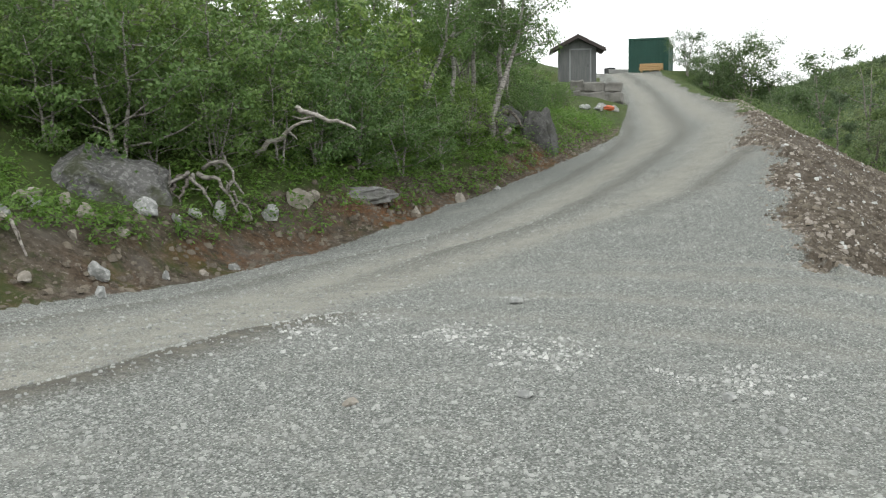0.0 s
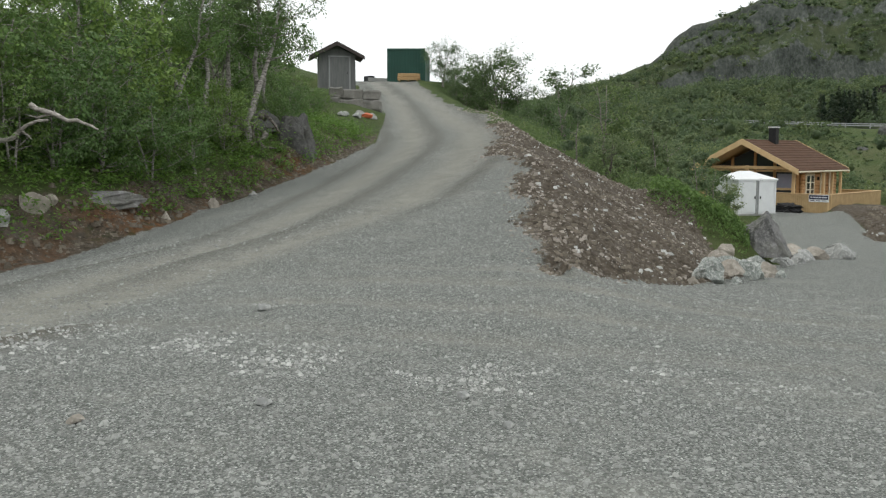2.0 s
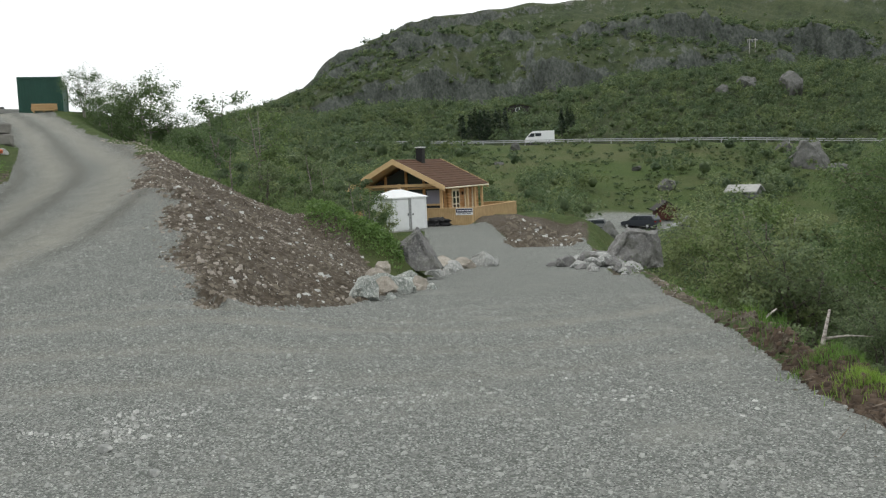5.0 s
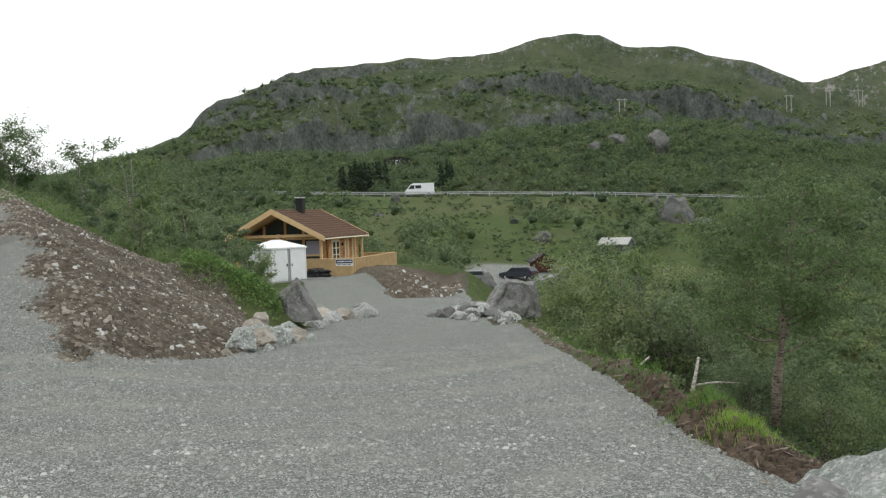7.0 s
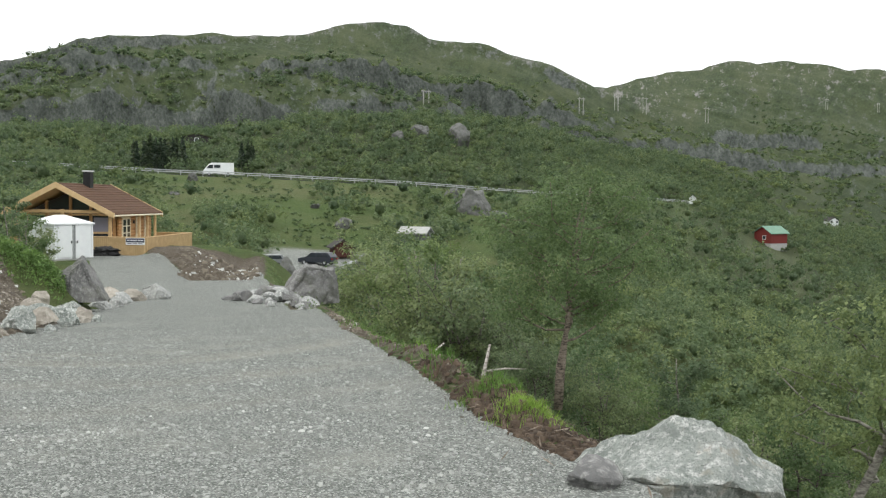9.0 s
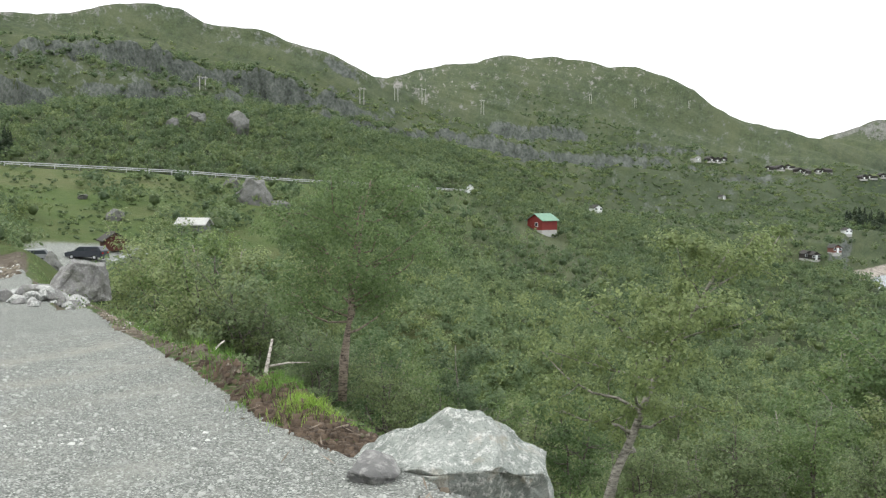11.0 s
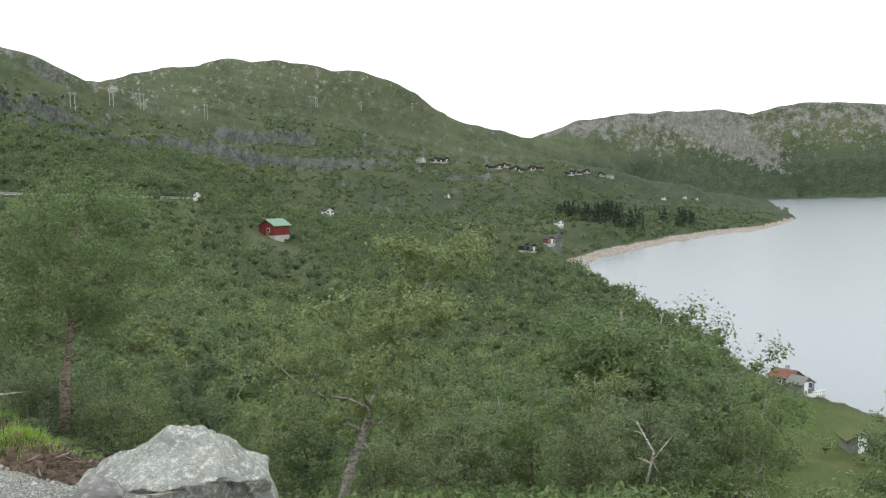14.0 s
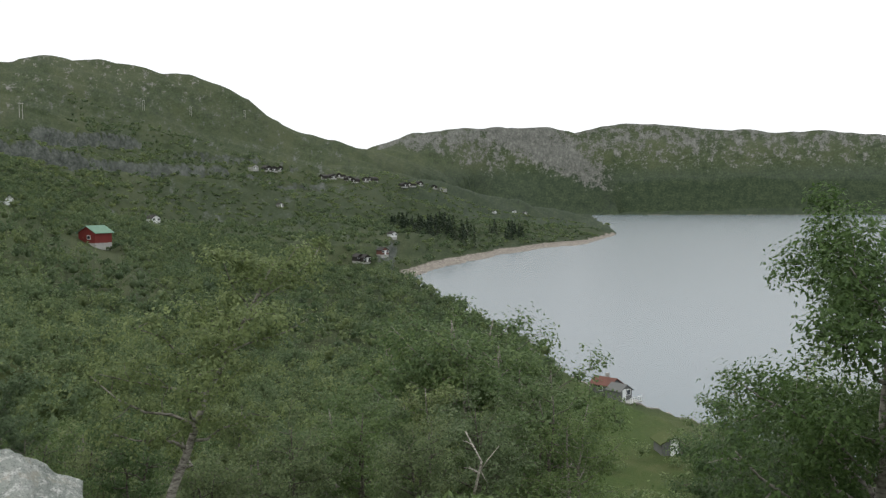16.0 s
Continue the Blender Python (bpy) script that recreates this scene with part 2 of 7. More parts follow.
BANK_LEAF = leaf_material("bank_birch_leaves", (0.106, 0.187, 0.051), (0.178, 0.281, 0.082), 0.3)
HERB_LEAF = leaf_material("herb_leaves", (0.085, 0.175, 0.030), (0.150, 0.265, 0.055))
BIRCH_BARK = bark_material("birch_bark", (0.07, 0.06, 0.05), (0.36, 0.34, 0.31))
WHITE_BARK = bark_material("white_birch_bark", (0.08, 0.07, 0.06), (0.40, 0.38, 0.35))
PALE_BARK = bark_material("pale_grey_bark", (0.09, 0.08, 0.07), (0.30, 0.28, 0.25))
BROWN_BARK = bark_material("brown_birch_bark", (0.055, 0.044, 0.036), (0.25, 0.205, 0.17))
GREY_BARK = bark_material("grey_bark", (0.05, 0.042, 0.036), (0.19, 0.17, 0.15))
DEAD_WOOD = bark_material("dead_wood", (0.20, 0.18, 0.16), (0.50, 0.46, 0.42))
ROCK = rock_material("grey_rock", (0.10, 0.10, 0.10), (0.25, 0.245, 0.24), moss=0.3)
PALE_ROCK = rock_material("blasted_rock", (0.21, 0.22, 0.21), (0.38, 0.385, 0.37), (0.66, 0.655, 0.63), 0.65)
TAN_ROCK = rock_material("tan_rock", (0.19, 0.172, 0.145), (0.42, 0.385, 0.33), (0.56, 0.53, 0.48), 0.4)

# ---- the lie of the land ----
def hash01(ix, iy, seed):
    v = np.sin(ix * 127.1 + iy * 311.7 + seed * 74.7) * 43758.5453
    return v - np.floor(v)


def vnoise(x, y, seed=0):
    ix, iy = np.floor(x), np.floor(y)
    fx, fy = x - ix, y - iy
    fx, fy = fx * fx * (3 - 2 * fx), fy * fy * (3 - 2 * fy)
    a, b = hash01(ix, iy, seed), hash01(ix + 1, iy, seed)
    c, d = hash01(ix, iy + 1, seed), hash01(ix + 1, iy + 1, seed)
    return (a * (1 - fx) + b * fx) * (1 - fy) + (c * (1 - fx) + d * fx) * fy


def fbm(x, y, seed=0, octaves=5):
    total, amp = 0.0, 0.5
    for k in range(octaves):
        total = total + amp * (vnoise(x, y, seed + k) - 0.5)
        x, y, amp = x * 2.03 + 17.1, y * 2.03 - 9.7, amp * 0.5
    return total


def step(v, a, b):
    s = np.clip((v - a) / (b - a), 0, 1)
    return s * s * (3 - 2 * s)


def curve(v, *knots):
    """Linear interpolation through (at, value) knots."""
    return np.interp(v, [k[0] for k in knots], [k[1] for k in knots])


def round_curve(b, *knots):
    """The same for a bearing, closed round the circle."""
    return np.interp(np.mod(b, 360), *zip(*sorted((k[0] % 360, k[1]) for k in knots)), period=360)


LAKE = -36.0
EYE = 1.35


def bearing(x, y):
    return np.degrees(np.arctan2(x, y))


# the hill track: its two sides, from the gravel yard up to the container
def side_left(y):
    x = curve(y, (-10, -16), (3, -8), (9.1, -4.6), (10.5, -4.0), (12.7, -3.3), (14.4, -2.6), (16.3, -1.4), (20.4, -0.2), (24.8, 2.2), (31, 4.4), (41.5, 6.3), (52, 6.9), (67, 7.6), (95, 8))
    z = curve(y, (-10, -1.2), (3, -0.6), (9.1, -0.34), (14.4, -0.38), (16.3, -0.12), (20.4, 0.16), (24.8, 0.8), (31, 1.5), (41.5, 2.85), (52, 4.15), (67, 5.85), (95, 6.3))
    return x, z


def side_right(y):
    x = curve(y, (8, 3.6), (10.8, 3.9), (12.5, 4.3), (14.4, 4.7), (16, 5.2), (19.8, 5.8), (24.8, 7.4), (35.7, 9.6), (49.7, 10.9), (62.7, 12), (95, 14))
    z = curve(y, (8, 0.0), (10.8, 0.05), (12.5, 0.35), (14.4, 0.73), (16, 0.95), (19.8, 1.33), (24.8, 1.71), (35.7, 2.6), (49.7, 3.95), (62.7, 5.55), (95, 6.3))
    return x, z


def yard_level(x, y):
    q = x * 0.643 + y * 0.766
    z = curve(q, (-10, 0), (4, 0), (8.5, -0.33), (12, -0.55), (17, -0.85), (21, -1.15), (26, -1.85), (31, -2.05), (36, -2.35), (44, -2.6), (70, -2.6))
    return z + 0.18 * np.exp(-((x - 0.8) / 3) ** 2 - ((y - 8.5) / 3) ** 2) + 0.36 * np.exp(-((x - 2.8) / 2.6) ** 2 - ((y - 11.2) / 3.6) ** 2)


def rim(b):
    """How far the gravel reaches before the ground falls away to the valley."""
    return curve(b, (22, 90), (36, 62), (39.5, 58), (41.2, 50), (42.3, 33), (43.2, 26), (44.6, 21), (46.3, 15.2), (49.7, 10.6), (54.4, 6.8), (57.6, 5.8), (60, 5.4), (63, 5.2), (66, 4.6), (72, 4.2), (78, 4.0), (90, 3.8), (120, 3.9), (150, 5), (180, 9))


def near_height(x, y):
    b, r = bearing(x, y), np.hypot(x, y)
    xl, zl = side_left(y)
    xr, zr = side_right(y)
    low = yard_level(x, y)
    u = np.clip((x - xl) / (xr - xl), 0, 1)
    track = zl + (zr - zl) * u
    on = step(y, 5, 11.5) * np.where(y < 10.8, 1 - step(x, xr - 1.5, xr + 0.8), 1.0)
    z = low + (track - low) * on
    # the rubble slope on the outer side of the track
    out = np.maximum(x - xr, 0)
    z = np.where((y > 9.7) & (x > xr), np.maximum(low, zr - 0.47 * out + 0.10 * np.exp(-((out - 0.5) / 0.6) ** 2) * step(y, 11, 13)), z)
    # the cut bank and the wooded hill inside the track
    d = np.maximum(xl - x, 0)
    hill = zl + curve(d, (0, 0), (0.3, 0.08), (1.2, 0.72), (2.5, 1.1), (5, 2.3), (10, 4.6), (25, 10), (80, 16)) * curve(y, (25, 1), (34, 0.5), (44, 0.42), (60, 0.35))
    z = np.where(x < xl, hill, z)
    # the fall to the valley
    drop = np.maximum(r - rim(b), 0)
    level = curve(drop, (0, 0), (5, -0.2), (12, -0.35), (20, -1.2), (40, -3.6), (90, -5.5))
    gentle = curve(drop, (0, 0), (5, -0.4), (12, -1.7), (20, -3.1), (40, -5), (90, -6))
    gentle = level + (gentle - level) * step(b, 44, 50)
    steep = curve(drop, (0, 0), (2, -0.5), (8, -2.5), (14, -4.2), (30, -9.5), (60, -18), (110, -28))
    w = step(b, 48, 74)
    fall = gentle * (1 - w) + steep * w
    return np.where((b > 38) & (b < 180), np.where(drop > 0, np.minimum(low, -0.1 - 0.012 * r) + fall, z), z)


def lift(b, r, el):
    """Height of a point seen at this raw elevation from the yard."""
    return EYE + r * np.tan(np.radians(el - 0.8 * np.sin(np.radians(b - 15))))


def far_lines(b):
    """Control lines of the far land, outward: (range, height) at each bearing."""
    lines = []
    r = round_curve(b, (-30, 75), (12, 80), (22, 80), (30, 88), (38, 92), (42, 100), (50, 104), (60, 105), (75, 95), (100, 105), (120, 100))
    z = round_curve(b, (-30, 15), (0, 10), (6, 6.4), (12, 6.0), (16, 3), (22, -1), (30, -4), (36, -5.6), (40, -7.2), (42, -7.4), (50, -7.8), (60, -9), (70, -14), (80, -20), (90, -24), (100, -28), (120, -29))
    lines.append((r, z))
    # the shelf of the main road
    r = round_curve(b, (-30, 200), (18, 225), (29, 195), (38, 180), (50, 186), (60, 215), (67, 262), (72, 400), (78, 600), (88, 760), (97, 1150), (101.5, 1500), (102.6, 2400), (120, 2400), (140, 700))
    el = round_curve(b, (-30, 1), (18, 1.8), (29, 1.72), (35, 1.55), (42, 1.45), (50, 1.25), (56, 0.95), (60, 0.83), (67, 0.55), (72, -0.1), (78, -0.65), (88, -0.6), (97, -0.45), (101.5, -0.75), (102.6, -0.02), (120, -0.02))
    lines.append((r, lift(b, r, el)))
    # foot and top of the crags
    r = round_curve(b, (-30, 300), (18, 330), (30, 310), (45, 300), (52, 330), (58, 355), (64, 430), (70, 560), (78, 800), (88, 1000), (97, 1350), (101.5, 1800), (102.6, 2480), (120, 2480), (140, 900))
    el = round_curve(b, (-30, 1), (12, 1.6), (18, 2.2), (26, 3.7), (31, 4.4), (36, 4.4), (42, 5.2), (49, 5.7), (52, 5.4), (58, 4.6), (64, 3.6), (70, 2.9), (78, 2.1), (88, 1.6), (92.4, 0.7), (97.6, -0.2), (101.5, -0.6), (102.6, 0.1), (120, 0.1))
    lines.append((r, lift(b, r, el)))
    r = r + round_curve(b, (-30, 60), (18, 50), (45, 56), (60, 66), (75, 120), (97, 150), (102.6, 120), (120, 120))
    el = round_curve(b, (-30, 1), (12, 1.8), (18, 2.6), (24, 4.6), (26, 5.7), (29.4, 7.0), (34, 7.9), (39, 8.1), (45, 8.4), (51, 7.5), (57, 6.2), (64, 4.6), (70, 3.9), (78, 3.0), (88, 2.5), (90, 2.1), (92.4, 1.6), (95, 0.95), (97.6, 0.35), (101.5, -0.45), (102.6, 0.3), (110, 0.4), (120, 0.4))
    lines.append((r, lift(b, r, el)))
    # small rises and dips of the skyline
    trim = round_curve(b, (20, 0), (24, 0.05), (28, -0.08), (31.5, 0.2), (35, -0.05), (38, 0.3), (41, 0.12), (43.5, -0.35), (46, -0.2), (49.6, -0.17), (51, -0.05), (53, 0.2), (58.4, 0.27), (60, 0.05), (61.8, -0.05), (63.8, -0.3), (67, -0.17), (69, 0.0), (70.8, -0.05), (72, 0.1), (76.6, -0.12), (79, 0.0), (81, -0.1), (85, -0.25), (87.4, -0.15), (89, -0.3), (92, -0.25), (95.3, -0.3), (98.5, -0.08), (100, -0.18), (101.6, 0.15), (104, 0.15), (108, 0.25), (110, 0.3), (113, 0.0), (120, 0.0))
    # the near mountain's crest, running out to the right as a shoulder
    r = round_curve(b, (-30, 500), (18, 470), (26, 450), (40, 470), (48, 560), (56, 560), (62, 600), (70, 820), (78, 1100), (88, 1400), (91, 2000), (93, 2480), (97, 2500), (101.5, 2520), (102.6, 2560), (120, 2560), (140, 1400))
    el = round_curve(b, (-30, 1), (12, 1.9), (18, 2.9), (20.8, 3.8), (22.8, 4.4), (24.9, 5.2), (25.6, 6.2), (27, 7.25), (28.4, 7.95), (30.5, 8.9), (33.2, 9.45), (36.7, 9.75), (38.8, 9.9), (43.7, 10.15), (45.4, 10.7), (48.2, 11.0), (49.7, 10.8), (51, 10.0), (54, 9.55), (57.9, 8.75), (60, 7.95), (61.8, 7.3), (66, 6.2), (70, 5.2), (78, 4.2), (88, 2.8), (91, 1.7), (92.4, 1.3), (97.6, 0.0), (101.5, -0.3), (102.6, 1.6), (110, 1.6), (120, 1.5))
    lines.append((r, lift(b, r, el + trim)))
    # the second mountain
    r = round_curve(b, (-30, 1300), (55, 1400), (70, 1500), (88, 1750), (92.4, 2150), (95, 2800), (97.6, 2920), (101.5, 3000), (102.6, 3000), (120, 3000))
    el = round_curve(b, (-30, 0.5), (12, 1), (40, 4), (55, 6.3), (61.8, 7.3), (63.6, 7.95), (66.5, 8.45), (69, 8.85), (71.5, 8.5), (74.3, 8.4), (76.9, 8.05), (78.4, 7.55), (80.3, 6.75), (81.1, 6.05), (83, 5.2), (85.5, 4.4), (87.4, 3.9), (90, 2.8), (92.4, 1.9), (95, 2.7), (97.6, 3.4), (101.5, 4.0), (102.6, 4.1), (110, 3.9), (120, 3.7))
    lines.append((r, lift(b, r, el + trim)))
    # the bare fell across the lake
    r = round_curve(b, (-30, 3300), (120, 3300))
    el = round_curve(b, (-30, 0.3), (12, 1), (60, 2), (84, 2.4), (87.4, 3.98), (89, 4.75), (90.7, 5.2), (93.2, 5.45), (95.5, 5.45), (98.6, 5.25), (100, 4.95), (103, 5.25), (106, 5.07), (109, 4.67), (111.4, 4.5), (113.5, 4.63), (117.3, 4.34), (130, 4))
    lines.append((r, lift(b, r, el + trim)))
    lines.append((r + 1500, lift(b, r + 1500, el * 0.4 - 1)))
    return lines


def shore_near(b):
    return round_curve(b, (84, 420), (88.4, 372), (89.5, 338), (92, 290), (95, 250), (98, 214), (99.4, 200), (101.4, 185), (103.5, 174), (105.5, 168), (107, 162), (112, 145), (118, 130), (150, 120), (170, 400))


def shore_far(b):
    return curve(b, (88.4, 373), (89.1, 423), (91, 488), (93.8, 580), (97.6, 716), (100.7, 809), (102.3, 985), (102.45, 1010), (102.5, 2380), (140, 2380), (170, 400))


def lake_mask(b, r):
    """Metres inside the lake, below zero on land."""
    slant = np.where(b < 102.4, 0.28, 1.0)
    wobble = 14 * fbm(b / 0.9, r / 400, 61, 3)
    wet = np.where((b > 88.4) & (b < 170), np.minimum(0.7 * (r - shore_near(b)) + 0.3 * wobble, slant * (shore_far(b) - r) + wobble), -60.0)
    behind = curve(b, (101.0, 2250), (101.9, 1400), (102.5, 1010))
    cove = np.where((b > 101.0) & (b < 140), np.minimum(0.4 * (r - behind), 2380 - r), -60.0)
    tip = -np.hypot(np.radians(88.4 - b) * 380, np.maximum(np.abs(r - 372) - 3, 0) * 0.5) + wobble
    wet = np.where((b <= 88.4) & (b > 60), np.maximum(np.minimum(tip, -1.0), -60.0), wet)
    return np.maximum(wet, cove)


PADS = ((34.0, 54.0, 10.0, -2.2), (5.4, 54.9, 3.0, 4.5), (12.2, 70.5, 5.0, 6.2))


def cliffs(b, r):
    """Two broken tiers of rock face below the crest: (lift, how near a face)."""
    lines = far_lines(b)
    rc, re = lines[2][0], lines[4][0]
    lift_by, face = 0.0, 0.0
    for k, (base, tall) in enumerate((
        (rc + 8, round_curve(b, (22, 0), (26, 7), (30, 11), (34, 14), (38, 16), (41, 10), (44, 6), (50, 6), (53, 4), (58, 6), (62, 10), (66, 15), (72, 18), (78, 18), (84, 10), (88, 0))),
        (rc + 52, round_curve(b, (23, 0), (27, 8), (31, 9), (36, 7), (42, 9), (46, 10), (49, 12), (54, 14), (58, 11), (60.5, 4), (66, 0))),
        (rc + 150, round_curve(b, (67, 0), (70, 11), (76, 15), (82, 9), (85, 0))),
        (re - 34, round_curve(b, (22, 0), (25, 9), (29, 9), (33, 7), (38, 4), (42, 0), (53, 0), (55, 7), (59, 8), (61, 0))),
    )):
        tall = tall * np.clip(0.8 + 2.2 * fbm(b / 1.6, 0 * b, 95 + k, 4), 0.15, 1.5)
        at = base + 26 * fbm(b / 2.6, 0 * b + 3, 97 + k, 3) + 9 * fbm(b / 0.3, 0 * b + 7, 99 + k, 3)
        w = np.where(at > 470, 8.0, 2.4)
        lift_by = lift_by + tall * (step(r, at - w, at + w) - np.clip((r - at) / 90 + 0.5, 0, 1))
        face = face + np.exp(-(((r - at) / (1.7 * w)) ** 2)) * np.clip(tall / 6, 0, 1)
    return lift_by, np.clip(face, 0, 1)


def height(x, y):
    x, y = np.asarray(x, float), np.asarray(y, float)
    b, r = bearing(x, y), np.hypot(x, y)
    z = near_height(x, y)
    lines = far_lines(b)
    far, (r0, z0) = lines[0][1] + 0 * r, lines[0]
    for r1, z1 in lines[1:]:
        s = np.clip((r - r0) / (r1 - r0), 0, 1)
        far = np.where(r >= r0, z0 + (z1 - z0) * (s * 0.7 + 0.3 * s * s * (3 - 2 * s)), far)
        r0, z0 = r1, z1
    w = step(r, 48, 92)
    z = z * (1 - w) + far * w
    for px, py, pr, pz in PADS:
        d = np.hypot(x - px, y - py)
        w = 1 - step(d, pr * 0.85, pr * 1.6)
        z = z * (1 - w) + pz * w
    # the fill below the cabin's deck
    top = curve(b, (34, -2.2), (35, -1.8), (37, -1.6), (38.4, -2.1), (40.6, -3.2))
    fill = np.clip((r - 48.5) / 5.5, 0, 1)
    edge_b = curve(r, (48, 37.2), (56, 34.6))
    w = step(b, edge_b - 0.8, edge_b + 0.4) * (1 - step(b, 39.8, 41)) * step(r, 45, 48) * (1 - step(r, 58, 66))
    z = z * (1 - w) + (-3.2 + (top + 3.2) * fill) * w
    # broken ground
    rough = step(r, 70, 260)
    z = z + rough * np.minimum(r, 900) * 0.024 * fbm(x / 60, y / 60, 3, 5) + rough * step(r, 250, 1500) * 26 * fbm(x / 260, y / 260, 11, 4)
    # ledges and gullies of the crags
    rc, rd = lines[2][0], lines[3][0]
    crag = step(r, rc - 20, rc) * (1 - step(r, rd + 10, rd + 70)) * step(b, 21, 27) * (1 - step(b, 80, 90))
    z = z + crag * (6 * fbm(b / 0.9, r / 16, 91, 5) + 3 * fbm(b / 0.25, r / 60, 93, 3)) * np.minimum(r / 330, 1.6)
    z = z + cliffs(b, r)[0]
    # the main road's shelf
    shelf = (1 - step(np.abs(r - lines[1][0]), 4.5, 13)) * step(b, 15, 18) * (1 - step(b, 92, 97))
    z = z * (1 - shelf) + lines[1][1] * shelf
    off_road = (1 - gravel_mask(x, y)) * (1 - 0.7 * np.exp(-(((b - 55.5) / 9) ** 2) - (((r - rim(b) - 0.8) / 1.2) ** 2)))
    z = z + off_road * step(r, 4, 9) * (0.55 * fbm(x / 2.4, y / 2.4, 21, 4) + 0.10 * fbm(x * 2.2, y * 2.2, 31, 2))
    z = z + 0.035 * fbm(x / 0.9, y / 0.9, 41, 3)
    # the turf-covered knoll above the road rocks
    a, c = (x - 12.6) * 0.86 - (y - 24.2) * 0.51, (x - 12.6) * 0.51 + (y - 24.2) * 0.86
    z = z + 0.75 * np.exp(-((a / 1.5) ** 4) - ((c / 1.1) ** 2))
    # peat dug up on the rim beside the big boulder
    z = z + 0.27 * np.exp(-(((b - 55.5) / 7) ** 2) - (((r - rim(b) - 0.75 - 0.03 * r) / (0.45 + 0.03 * r)) ** 2)) * (1 + 1.3 * fbm(x * 2.2, y * 2.2, 33, 4))
    # wheel ruts on the track
    z = z + (0.05 * berm_mask(x, y) - 0.05 * track_mask(x, y)) * gravel_mask(x, y)
    wet = lake_mask(b, r)
    bank = np.maximum(-wet, 0)
    z = np.where(bank < 45, np.minimum(z, LAKE + 0.3 + 0.10 * bank + 0.006 * bank * bank), z)
    z = np.where((b > 86) & (b < 175) & (r > 300), np.maximum(z, np.where(wet < 0, LAKE + 0.4, -999)), z)
    return np.where(wet > 0, LAKE - 0.3 - np.minimum(wet * 0.05, 4), z)


def gravel_mask(x, y):
    b, r = bearing(x, y), np.hypot(x, y)
    xl, _ = side_left(y)
    xr, _ = side_right(y)
    toe = curve(y, (9.7, 3.4), (10.45, 4.0), (11.25, 4.85), (11.96, 5.8), (12.86, 6.95), (13.65, 7.9), (14.5, 8.7), (16, 9.6), (18.2, 10.8), (19.6, 11.8), (24, 14.9), (28, 17.2), (36, 22.2), (50, 30.4), (60, 33))
    stray = x + 0.9 * fbm(x / 0.9, y / 0.9, 57, 4)
    yard = np.where(y < 9.7, 1.0, 0.0) + np.where((y >= 9.7) & (stray > toe), 1.0, 0.0)
    yard = yard * (1 - step(r - rim(b), -0.15 - 0.02 * r, 0.25 + 0.01 * r)) * (1 - step(r, 57, 60))
    yard = yard * np.where((b > curve(r, (48, 37.2), (56, 34.6))) & (b < 40.4) & (r > 48.5), 0, 1)
    way = step(x, xl - 0.1, xl + 0.25) * (1 - step(stray, xr - 0.55, xr + 0.1)) * step(y, 8, 9.7)
    yard = yard * step(x, xl - 0.1, xl + 0.25)
    park = 0.75 * np.exp(-(((r - 112) / 9) ** 4)) * np.exp(-(((b - 44.5) / 4.2) ** 4))
    return np.clip(np.maximum(np.maximum(yard, way), park), 0, 1)


def wheel_lines(y):
    """Where the two packed wheel tracks run, and the ridge of thrown-up stuff in the yard."""
    inner = curve(y, (3, -5.2), (6.7, -3.2), (7.6, -2.8), (10.5, -1.9), (12.5, -0.95), (13.7, 0.05), (16.1, 1.5), (21.1, 3.2), (26, 4.7), (33, 6.1), (49.4, 8.1), (70, 9.3), (95, 10))
    outer = curve(y, (3, -4.2), (5.7, -2.5), (6.5, -2.1), (8.8, -1.5), (10.7, -0.75), (13, 0.9), (14.7, 2.6), (19.1, 4.6), (24, 6.1), (29.8, 7.5), (50.2, 9.9), (70, 11), (95, 12))
    ridge = curve(y, (3, -3.6), (5.0, -2.34), (5.33, -2.02), (5.84, -1.71), (6.4, -1.42), (7.4, -1.0), (9, -0.2))
    return inner, outer, ridge


def swerve(x, y):
    """Faint wheel sweeps that leave the hill track and curve out across the yard."""
    q, a = np.hypot(x - 6.5, y - 17.5), np.degrees(np.arctan2(x - 6.5, 17.5 - y))
    on = step(a, -50, -30) * (1 - step(a, 12, 40))
    return on * (0.7 * np.exp(-(((q - 8.1) / 0.16) ** 2)) + 0.8 * np.exp(-(((q - 9.0) / 0.3) ** 2)) + 0.6 * np.exp(-(((q - 10.6) / 0.25) ** 2)) + 0.5 * np.exp(-(((q - 11.9) / 0.22) ** 2)))


def track_mask(x, y):
    """Two packed wheel tracks up the hill, fanning out into the yard."""
    a0, b0, _ = wheel_lines(y)
    w = 0.5 * fbm(x / 2.2, y / 2.2, 51, 3)
    a = np.exp(-(((x - a0 + w) / 0.46) ** 2)) + np.exp(-(((x - b0 + w) / 0.55) ** 2))
    return np.clip(np.maximum(a, swerve(x, y) * np.clip(0.7 + 1.6 * fbm(x / 0.8, y / 0.8, 52, 3), 0, 1)), 0, 1) * step(y, 1, 4)


